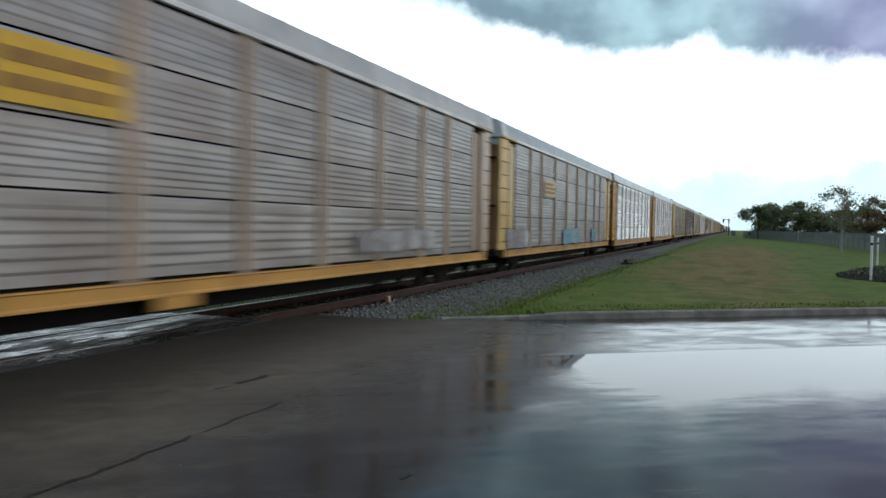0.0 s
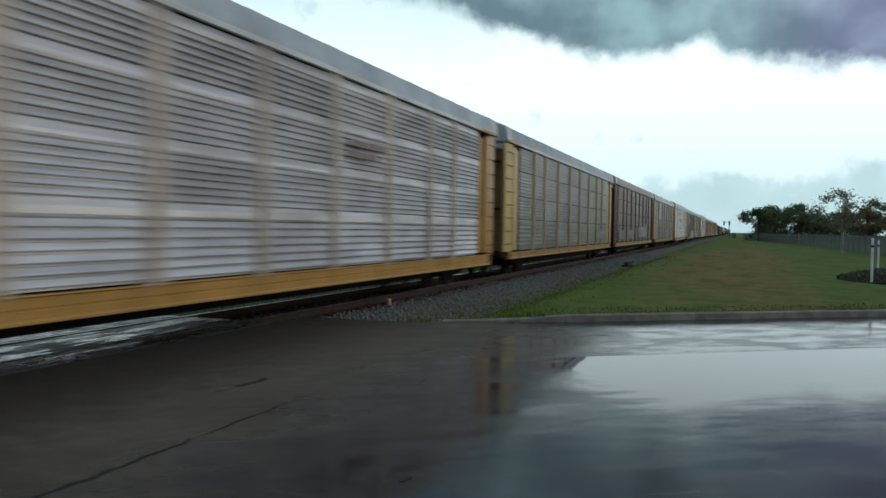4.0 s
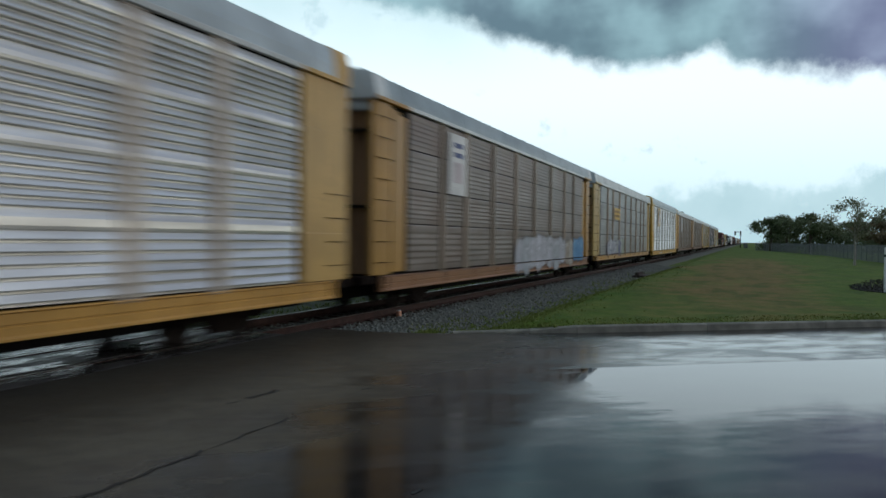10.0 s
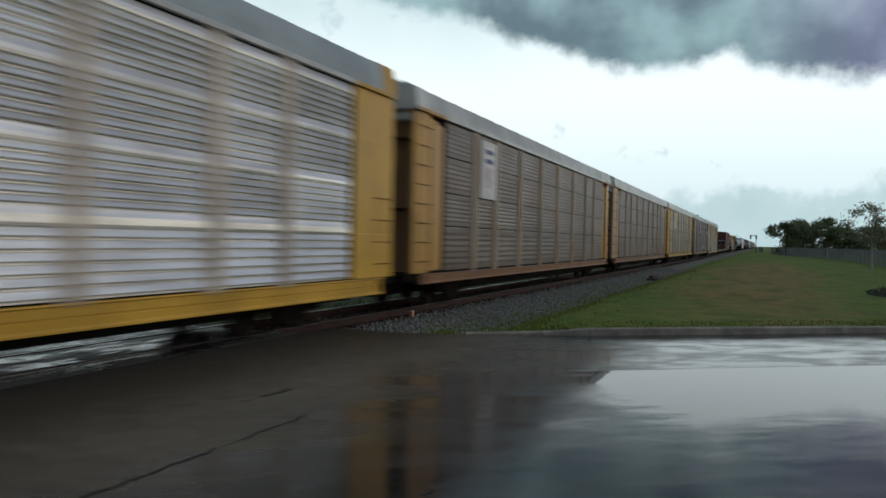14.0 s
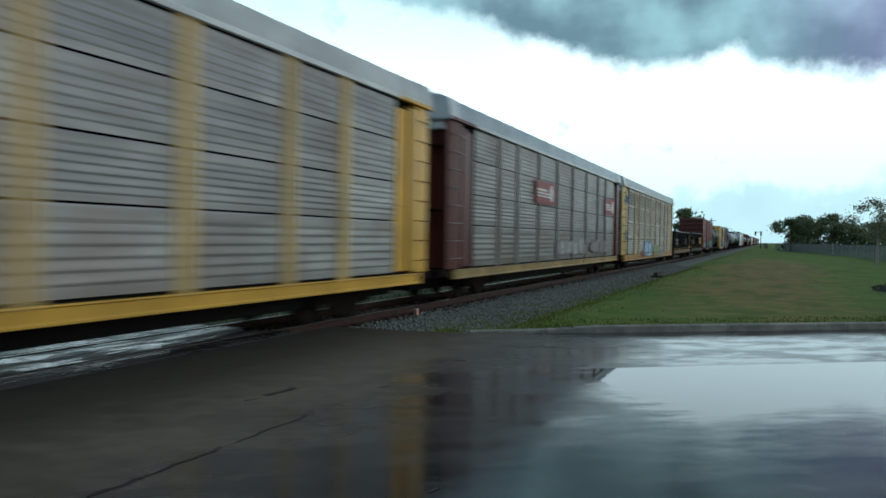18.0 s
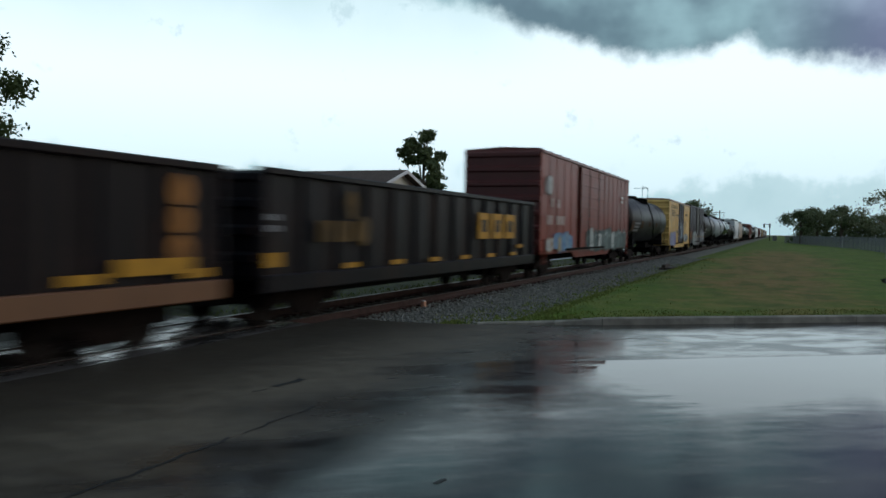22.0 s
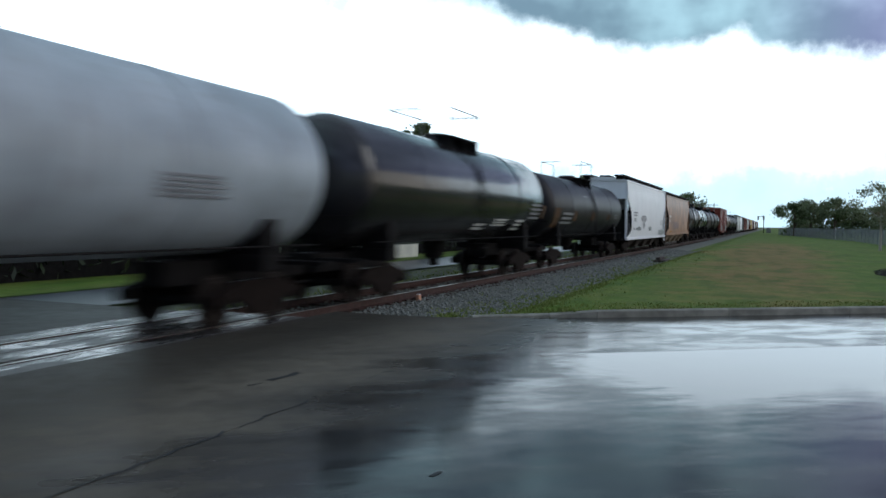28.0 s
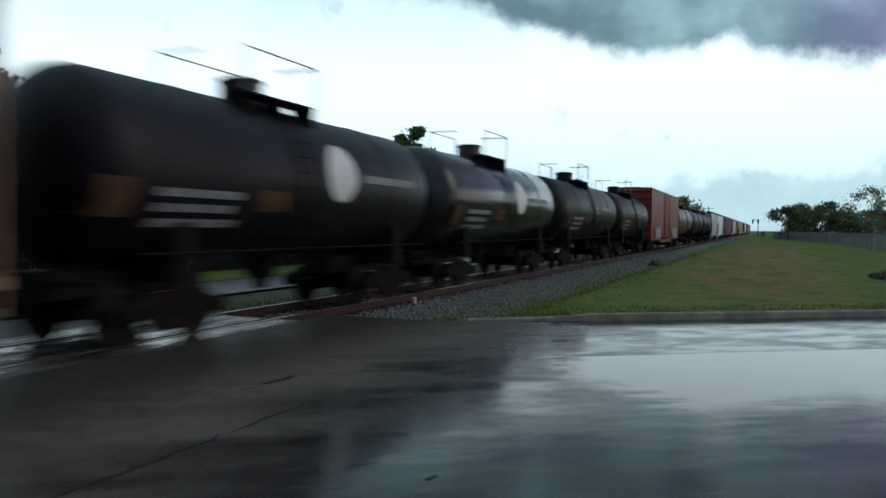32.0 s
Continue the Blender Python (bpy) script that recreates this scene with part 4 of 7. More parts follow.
# ---- tank car ----
def tank_car(y, length, c_tank, label, radius=1.58, zc=2.82, marks=(), c_mid=None, c_frame=None, off=0.0, rise=0.18):
    car = thing("tank_car", label, "freight car", "tank cars of the train", at=pose(TRACK_X, y, 0))
    h = length / 2 - 0.75
    key = "%d_%d" % (length * 100, radius * 100)
    c_frame = c_frame or M_DARK
    piece("tank", "tank_" + key, lambda: tank_bm(h - 0.50, radius, zc), c_tank, car, None, True)
    for k in (-0.55, 0.0, 0.55):
        piece("hoop", "hoop_" + key, lambda: hoop_bm(radius, zc), c_tank, car, pose(0, k * h, 0), True)
    dome = piece("dome", "dome_%s_%d" % (key, rise * 100), lambda: dome_bm(radius, zc, rise), c_mid or c_tank, car, pose(0, off, 0), True)
    piece("valve_lid", "lid_%s_%d" % (key, rise * 100), lambda: lid_bm(radius, zc, rise), M_DARK, dome, None, True)
    piece("vent", "vent_" + key, lambda: vent_bm(radius, zc), M_DARK, car, pose(0, off, 0), True)
    piece("top_platform", "plat_" + key, lambda: platform_bm(radius, zc), M_DARK, car, pose(0, off, 0))
    for s in (0, 1):
        piece("safety_rail", "trail_" + key, lambda: rail_bm(radius, zc), M_WHITEISH, car, pose(0, off, 0) @ FLIP if s else pose(0, off, 0))
        piece("platform_ladder", "tladder_" + key, lambda: tank_ladder_bm(radius, zc), M_DARK, car, pose(0, off, 0) @ FLIP if s else pose(0, off, 0))
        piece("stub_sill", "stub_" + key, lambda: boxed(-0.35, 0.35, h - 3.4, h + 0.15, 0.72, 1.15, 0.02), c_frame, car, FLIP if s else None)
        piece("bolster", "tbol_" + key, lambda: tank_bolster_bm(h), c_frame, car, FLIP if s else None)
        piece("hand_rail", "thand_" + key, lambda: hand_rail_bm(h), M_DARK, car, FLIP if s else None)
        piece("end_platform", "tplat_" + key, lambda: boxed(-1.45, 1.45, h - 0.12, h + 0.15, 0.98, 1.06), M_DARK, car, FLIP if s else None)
    piece("bottom_outlet", "outlet", outlet_bm, M_DARK, car, None, True)
    gear(car, length, 2.5)
    for make in marks:
        make(car)
    return car


def tank_bm(h, r, zc):
    bm = bmesh.new()
    d = 0.5 * r
    cap = [(h + d * math.sin(a), r * math.cos(a)) for a in [radians(q) for q in (0, 15, 30, 45, 60, 72, 82)]]
    rings = [(-y, q) for y, q in cap[::-1]] + [(-h * 0.33, r), (h * 0.33, r)] + cap
    lathe(bm, rings, "y", 40, 0.0, zc)
    return bm


def hoop_bm(r, zc):
    bm = bmesh.new()
    lathe(bm, [(-0.05, r * 0.98), (-0.05, r + 0.012), (0.05, r + 0.012), (0.05, r * 0.98)], "y", 40, 0.0, zc)
    return bm


def up_lathe(bm, rings, x, y, seg=20):
    made = [[bm.verts.new((x + r * math.cos(2 * math.pi * k / seg), y + r * math.sin(2 * math.pi * k / seg), z)) for k in range(seg)] for z, r in rings]
    for a, b in zip(made, made[1:]):
        for k in range(seg):
            bm.faces.new((a[k], a[(k + 1) % seg], b[(k + 1) % seg], b[k]))
    bm.faces.new(made[0][::-1])
    bm.faces.new(made[-1])


def dome_bm(r, zc, rise):
    bm = bmesh.new()
    up_lathe(bm, [(zc + r - 0.2, 0.42), (zc + r + rise - 0.04, 0.42), (zc + r + rise - 0.03, 0.47), (zc + r + rise, 0.47)], 0, 0)
    return bm


def lid_bm(r, zc, rise):
    bm = bmesh.new()
    up_lathe(bm, [(zc + r + rise, 0.40), (zc + r + rise + 0.05, 0.36), (zc + r + rise + 0.07, 0.15)], 0, 0)
    return bm


def vent_bm(r, zc):
    bm = bmesh.new()
    up_lathe(bm, [(zc + r - 0.1, 0.22), (zc + r + 0.16, 0.22), (zc + r + 0.19, 0.15)], 0.0, 1.0, 14)
    return bm


def platform_bm(r, zc):
    bm = bmesh.new()
    for x0, x1 in ((-1.0, -0.5), (0.5, 1.0)):
        box(bm, x0, x1, -1.2, 1.2, zc + r + 0.02, zc + r + 0.06)
        for y in (-1.1, 0.0, 1.1):
            box(bm, x0, x1, y - 0.03, y + 0.03, zc + r - 0.45, zc + r + 0.02)
    return bm


def rail_bm(r, zc):
    bm = bmesh.new()
    z = zc + r + 0.06
    tube(bm, [(1.0, -1.2, z), (1.0, -1.2, z + 0.80), (1.0, 1.2, z + 0.80), (1.0, 1.2, z)], 0.02, 6)
    tube(bm, [(0.0, 1.2, z + 0.80), (1.0, 1.2, z + 0.80)], 0.02, 6)
    return bm


def tank_ladder_bm(r, zc):
    bm = bmesh.new()
    for y in (-0.24, 0.24):
        tube(bm, [(r - 0.05, y, 0.75), (r + 0.08, y, 1.1), (r + 0.10, y, zc), (r * 0.82, y, zc + r * 0.75), (0.95, y, zc + r + 0.05)], 0.022, 5)
    for k in range(10):
        z = 0.85 + k * 0.29
        x = r + 0.10 if z < zc else r * math.cos(math.asin(min(0.97, (z - zc) / (r + 0.05)))) + 0.10
        tube(bm, [(x, -0.24, z), (x, 0.24, z)], 0.013, 5)
    return bm


def tank_bolster_bm(h):
    bm = bmesh.new()
    y = h - 1.75
    box(bm, -1.35, 1.35, y - 0.25, y + 0.25, 0.95, 1.25, 0.02)
    for s in (-1, 1):
        a = [bm.verts.new((s * x, y + d, z)) for d in (-0.2, 0.2) for x, z in ((0.4, 1.2), (1.35, 1.2), (1.28, 2.0), (0.9, 1.55))]
        bm.faces.new(a[:4])
        bm.faces.new(a[4:][::-1])
        for i in range(4):
            bm.faces.new((a[i], a[(i + 1) % 4], a[4 + (i + 1) % 4], a[4 + i]))
    return bm


def hand_rail_bm(h):
    bm = bmesh.new()
    tube(bm, [(1.50, -h + 0.5, 1.42), (1.50, h - 0.5, 1.42)], 0.018, 6)
    tube(bm, [(1.30, h + 0.1, 1.05), (1.30, h + 0.1, 2.0), (-1.30, h + 0.1, 2.0), (-1.30, h + 0.1, 1.05)], 0.02, 6)
    return bm


def outlet_bm():
    bm = bmesh.new()
    up_lathe(bm, [(0.55, 0.14), (0.75, 0.16), (0.80, 0.30), (1.35, 0.42)], 0, 0, 14)
    return bm


# ---- covered hopper ----
def hopper(y, length, eave, c_body, label, marks=(), z0=1.08, c_hatch=None, c_bay=None):
    car = thing("hopper_car", label, "freight car", "covered hopper cars of the train", at=pose(TRACK_X, y, 0))
    h = length / 2 - 0.50
    key = "%d_%d" % (length * 100, eave * 100)
    for s in (0, 1):
        m = FLIP if s else Matrix()
        piece("side_sheet", "hop_side_" + key, lambda: hop_side_bm(h, z0, eave), c_body, car, m, True)
        piece("side_sill", "hop_sill_" + key, lambda: boxed(1.40, 1.56, -h, h, z0 - 0.14, z0 + 0.02, 0.015), c_body, car, m)
        piece("top_rail", "hop_rail_" + key, lambda: boxed(1.34, 1.50, -h, h, eave - 0.07, eave + 0.03, 0.015), c_body, car, m)
        for f in (0.86, 0.905, 0.95):
            piece("seam", "hop_seam_%s_%d" % (key, f * 1000), lambda: boxed(1.46 + 0.6 * (0.95 - f), 1.482 + 0.6 * (0.95 - f), -h + 0.1, h - 0.1, z0 + f * (eave - z0) - 0.012, z0 + f * (eave - z0) + 0.012), c_body, car, m)
        piece("slope_sheet", "hop_slope_" + key, lambda: hop_slope_bm(h, z0, eave), M_SHADEGREY, car, m)
        piece("end_sheet", "hop_end_" + key, lambda: hop_end_bm(h, z0, eave), c_body, car, m)
        for x in (0.0, -2.88):
            piece("end_post", "hop_post_" + key, lambda: boxed(1.38, 1.50, h - 0.16, h - 0.04, z0, eave), c_body, car, m @ pose(x, 0, 0))
        piece("end_bulkhead", "hop_bulk_" + key, lambda: boxed(-1.42, 1.42, h - 1.62, h - 1.56, z0 - 0.1, z0 + 0.45 * (eave - z0), 0.01), M_SHADEGREY, car, m)
        # black plate added to close the end opening, in place of its deep shade
        piece("brake_bulkhead", "hop_shade_plate_" + key, lambda: boxed(-1.42, 1.42, h - 0.80, h - 0.74, z0 - 0.1, z0 + 0.55 * (eave - z0), 0.01), M_DARK, car, m)
        hop_ladder(car, h, z0, eave, c_body, m)
        piece("end_platform", "hop_plat_" + key, lambda: boxed(-1.45, 1.45, h - 1.2, h, z0 - 0.16, z0 - 0.06), M_DARK, car, m)
    piece("roof", "hop_roof_" + key, lambda: hop_roof_bm(h, eave), c_body, car)
    for k in range(7):
        piece("hatch", "hop_hatch", lambda: hatch_bm(), c_hatch or M_DARK, car, pose(0, (-0.84 + 0.28 * k) * h, eave))
    for s in (0, 1):
        piece("running_board", "hop_walk_" + key, lambda: walk_bm(h, eave), M_DARK, car, FLIP if s else None)
    n = 4
    for k in range(n):
        piece("hopper_bay", "hop_bay", bay_bm, c_bay or c_body, car, pose(0, (-0.5 + k / (n - 1)) * 1.16 * h, 0))
    piece("centre_sill", "hop_centre_" + key, lambda: boxed(-0.3, 0.3, -h, h, 0.70, 0.96), M_DARK, car)
    gear(car, length, 2.4)
    for make in marks:
        make(car)
    return car


def hop_side_bm(h, z0, eave):
    """The side sheet, cut back below the slope at each end, gently bowed."""
    bm = bmesh.new()
    prof = [(1.50, 0.0), (1.525, 0.06), (1.54, 0.13), (1.55, 0.22), (1.555, 0.34), (1.56, 0.46), (1.555, 0.56), (1.55, 0.64), (1.545, 0.70), (1.53, 0.84), (1.44, 0.99)]
    rows = []
    for x, f in prof:
        z = z0 + f * (eave - z0)
        g = max(0.0, min(1.0, (f - 0.03) / 0.10)) * max(0.0, min(1.0, (0.70 - f) / 0.42))
        cut = h - 0.05 - 1.55 * math.sin(g * math.pi / 2)
        rows.append([bm.verts.new((x, cut * k, z)) for k in (-1, -0.9, -0.5, 0, 0.5, 0.9, 1)])
    for a, b in zip(rows, rows[1:]):
        for i in range(6):
            bm.faces.new((a[i], a[i + 1], b[i + 1], b[i]))
    return bm


def hop_slope_bm(h, z0, eave):
    bm = bmesh.new()
    zm = z0 + 0.68 * (eave - z0)
    for x0, x1 in ((-1.43, 1.43),):
        vs = [bm.verts.new(p) for p in ((x0, h - 0.08, zm), (x1, h - 0.08, zm), (x1, h - 2.6, z0 - 0.1), (x0, h - 2.6, z0 - 0.1))]
        bm.faces.new(vs)
    return bm


def hop_end_bm(h, z0, eave):
    zm = z0 + 0.68 * (eave - z0)
    return boxed(-1.43, 1.43, h - 0.12, h - 0.08, zm, eave)


def hop_roof_bm(h, eave):
    bm = bmesh.new()
    sweep(bm, [(1.46, eave - 0.04), (1.42, eave + 0.03), (0.7, eave + 0.19), (0, eave + 0.22), (-0.7, eave + 0.19), (-1.42, eave + 0.03), (-1.46, eave - 0.04)], -h, h)
    return bm


def hatch_bm():
    return boxed(-0.32, 0.32, -1.1, 1.1, 0.20, 0.34, 0.04)


def walk_bm(h, eave):
    bm = bmesh.new()
    box(bm, 0.70, 1.30, -h - 0.15, h + 0.15, eave + 0.24, eave + 0.34)
    n = 10
    for k in range(n + 1):
        y = -h + 2 * h * k / n
        box(bm, 0.78, 1.22, y - 0.03, y + 0.03, eave + 0.05, eave + 0.30)
    return bm


def hop_rung_bm():
    bm = bmesh.new()
    tube(bm, [(1.50, -0.21, 0), (1.58, -0.21, 0), (1.58, 0.21, 0), (1.50, 0.21, 0)], 0.013, 5)
    return bm


def hop_ladder(car, h, z0, eave, mat, m):
    """Rungs between two stiles at the corner of the car."""
    for y in (h - 0.56, h - 0.10):
        piece("ladder_stile", "hop_stile_%d" % (100 * (eave - z0)), lambda: boxed(1.50, 1.545, -0.025, 0.025, -0.45, eave - z0), mat, car, m @ pose(0, y, z0))
    n = int((eave - z0 + 0.3) / 0.40)
    for k in range(n):
        piece("ladder_rung", "hop_rung", hop_rung_bm, mat, car, m @ pose(0, h - 0.33, z0 - 0.35 + 0.40 * k))


def bay_bm():
    bm = bmesh.new()
    a = [bm.verts.new((x, y, 1.0)) for x, y in ((-1.3, -1.7), (1.3, -1.7), (1.3, 1.7), (-1.3, 1.7))]
    b = [bm.verts.new((x, y, 0.42)) for x, y in ((-0.9, -0.45), (0.9, -0.45), (0.9, 0.45), (-0.9, 0.45))]
    for i in range(4):
        bm.faces.new((a[i], a[(i + 1) % 4], b[(i + 1) % 4], b[i]))
    bm.faces.new(a)
    bm.faces.new(b)
    box(bm, -0.95, 0.95, -0.5, 0.5, 0.34, 0.43, 0.02)
    return bm


# dark brown for the bays below the white hopper
M_DARKBROWN = plain("dark_brown_steel", (0.045, 0.030, 0.024), 0.75, 0, 0.4, 4)
# grey that holds the shade inside the open hopper ends
M_SHADEGREY = plain("shaded_grey_end_steel", (0.20, 0.195, 0.20), 0.7, 0, 0.35, 3)
M_WHITEISH = plain("dull_white_handrail", (0.42, 0.42, 0.42), 0.5, 0, 0.15, 9)


# ---- ground, road, track ----
KERB_LINE = [(-8.45, 14.4), (-7.1, 14.4), (-6.0, 14.6), (-5.1, 15.05), (-4.2, 15.55), (-3.23, 16.05), (-0.79, 17.87), (3.33, 20.93), (20.0, 33.32), (70.0, 70.5)]


def kerb_y(x):
    for (x0, y0), (x1, y1) in zip(KERB_LINE, KERB_LINE[1:]):
        if x <= x1:
            return y0 + (y1 - y0) * (x - x0) / (x1 - x0)
    return KERB_LINE[-1][1] + (x - 70) * 0.743


def sheet_mesh(name, rows, material, parent=None):
    """A surface from rows of points, all rows of one length."""
    n = len(rows[0])
    verts = [p for r in rows for p in r]
    faces = [(i * n + j, (i + 1) * n + j, (i + 1) * n + j + 1, i * n + j + 1) for i in range(len(rows) - 1) for j in range(n - 1)]
    me = bpy.data.meshes.new(name)
    me.from_pydata(verts, [], faces)
    me.update()
    me.materials.append(material)
    me.shade_smooth()
    ob = new(name, me)
    if sum(p.normal.z for p in me.polygons) < 0:
        me.flip_normals()
    ob.parent = parent
    return ob


def far_steps(a, b, first, grow):
    out, d = [a], first
    while out[-1] + d < b:
        out.append(out[-1] + d)
        d *= grow
    return out + [b]


# the plain that everything lies on
ys = [-3500, -800, -200, -60, -20, 0, 20, 60, 200, 800, 3500]
tagged(sheet_mesh("ground", [[(x, y, -0.62) for y in ys] for x in ys], M_SOIL), "flat grassy ground reaching the horizon", "ground", kind="structure")

road = thing("road", "wet dark concrete road with standing rainwater at the level crossing", "road", kind="structure")


def slab(x_list, y_lo, y_hi, z=0.0):
    rows = [[(x, y_lo + (y_hi(x) - y_lo) * k / 10, z) for k in range(11)] for x in x_list]
    ob = sheet_mesh("road_slab", rows, M_ROAD, road)
    ob.data.shade_flat()
    mod = ob.modifiers.new("depth", "SOLIDIFY")
    mod.thickness, mod.offset = 0.20, -1
    return ob


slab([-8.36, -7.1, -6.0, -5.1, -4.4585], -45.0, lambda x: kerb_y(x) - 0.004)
slab([-4.4485, -4.2, -3.23, -0.79, 3.33, 20.0, 70.0], -45.0, lambda x: kerb_y(x) - 0.004)
slab([-60.0, -20.0, -11.19], -45.0, lambda x: 12.9)
part("joint_filler", boxed(-4.4585, -4.4485, -45, 7.6, -0.15, -0.012), plain("bitumen_joint", (0.012, 0.012, 0.012), 0.5), road)
part("joint_filler", boxed(-4.4585, -4.4485, 7.6, 15.3, -0.15, -0.001), plain("silted_joint", (0.060, 0.057, 0.046), 0.5), road)


def crack(pts, w, seed):
    """A sealed crack: a wandering ribbon of bitumen just above the slab."""
    rnd = random.Random(seed)
    bm = bmesh.new()
    prev = None
    for (x0, y0), (x1, y1) in zip(pts, pts[1:]):
        d = Vector((x1 - x0, y1 - y0, 0)).normalized()
        s = Vector((-d.y, d.x, 0))
        n = max(2, int(math.hypot(x1 - x0, y1 - y0) / 0.15))
        for k in range(n):
            c = Vector((x0 + (x1 - x0) * k / n, y0 + (y1 - y0) * k / n, 0.004)) + s * rnd.uniform(-0.03, 0.03)
            ww = w * rnd.uniform(0.4, 1.2) / 2
            cur = [bm.verts.new(c + s * ww), bm.verts.new(c - s * ww)]
            if prev:
                bm.faces.new((prev[0], prev[1], cur[1], cur[0]))
            prev = cur
    return part("crack", bm, plain("bitumen_joint", (0.012, 0.012, 0.012), 0.5), road)


crack([(-5.45, 7.45), (-5.42, 7.81)], 0.035, 2)
crack([(-5.42, 7.81), (-5.40, 8.55)], 0.10, 6)
crack([(-4.4535, -20.0), (-4.4535, 5.9)], 0.048, 3)
crack([(-4.4535, 5.9), (-4.4535, 7.3)], 0.034, 4)
crack([(-4.50, 8.86), (-4.22, 9.10)], 0.06, 7)
crack([(-2.32, 5.39), (-2.28, 5.66)], 0.035, 8)
crack([(-4.4, 13.2), (-3.2, 13.6), (-2.0, 14.6)], 0.04, 5)

kerb = thing("kerb", "worn grey concrete kerb along the wet road", "kerb", kind="structure")


def kerb_stones():
    pts = [(-5.5, 14.86), (-4.1, 15.60), (-3.23, 16.06)]
    x, y = -3.23, 16.06
    d = Vector((0.8027, 0.5964))
    for k in range(22):
        pts.append((x + d.x * 3.05 * (k + 1), y + d.y * 3.05 * (k + 1)))
    for i, (a, b) in enumerate(zip(pts, pts[1:])):
        a, b = Vector((*a, 0)), Vector((*b, 0))
        u = (b - a).normalized()
        n = Vector((-u.y, u.x, 0))
        # the first stones are dropped to meet the road
        prof, prof2 = ([(0.0, -0.15), (0.012, top - 0.025), (0.045, top), (0.125, top + 0.005), (0.135, -0.15)] for top in ((0.03, 0.075, 0.148)[min(i, 2)], (0.075, 0.148)[min(i, 1)]))
        bm = bmesh.new()
        e0 = [bm.verts.new(a + u * 0.006 + n * q + Vector((0, 0, z))) for q, z in prof]
        e1 = [bm.verts.new(b - u * 0.006 + n * q + Vector((0, 0, z))) for q, z in prof2]
        for k in range(5):
            bm.faces.new((e0[k], e0[(k + 1) % 5], e1[(k + 1) % 5], e1[k]))
        bm.faces.new(e0)
        bm.faces.new(e1)
        part("kerb_stone", bm, M_KERB, kerb)


kerb_stones()


def verge_z(x, y):
    z = 0.135 + 0.05 * noise.noise((x * 0.3, y * 0.12, 0)) + 0.03 * noise.noise((x, y, 3))
    f = max(0.0, min(1.0, (x + 6.4) / 2.2))
    f = f * f * (3 - 2 * f)
    near = max(0.0, min(1.0, (y - kerb_y(x)) / 1.2))
    z = -0.40 + (z + 0.40) * f
    return z if x > -4 else z * near + (1 - near) * min(z, -0.02)


xs = [-7.2, -6.9, -6.6, -6.3, -6.0, -5.7, -5.4, -5.1, -4.8, -4.5, -4.2, -3.8, -3.23, -2.5, -1.6, -0.79, 0.2, 1.2, 2.2, 3.33, 5, 7, 10, 14, 20, 30, 45, 70]
tt = far_steps(0.0, 900.0, 0.35, 1.12)
rows = []
for x in xs:
    y0 = kerb_y(x) + (0.16 if x > -3.3 else 0.0)
    rows.append([(x, y0 + t, verge_z(x, y0 + t) if t > 0 else (0.148 if x > -3.3 else -0.004 if x > -5.2 else -0.2)) for t in tt])
tagged(sheet_mesh("grass_verge", rows, M_SOIL), "mown green grass verge with a dry brown patch", "grass", kind="structure")


bed_prof = [(-13.2, -0.48), (-12.2, -0.42), (-11.4, -0.24), (-10.9, -0.215), (TRACK_X, -0.215), (-8.45, -0.215), (-8.0, -0.25), (-7.2, -0.36), (-6.4, -0.46), (-6.0, -0.60)]


def bed_z(x):
    for (x0, z0), (x1, z1) in zip(bed_prof, bed_prof[1:]):
        if x <= x1:
            return z0 + (z1 - z0) * (x - x0) / (x1 - x0)
    return -0.6


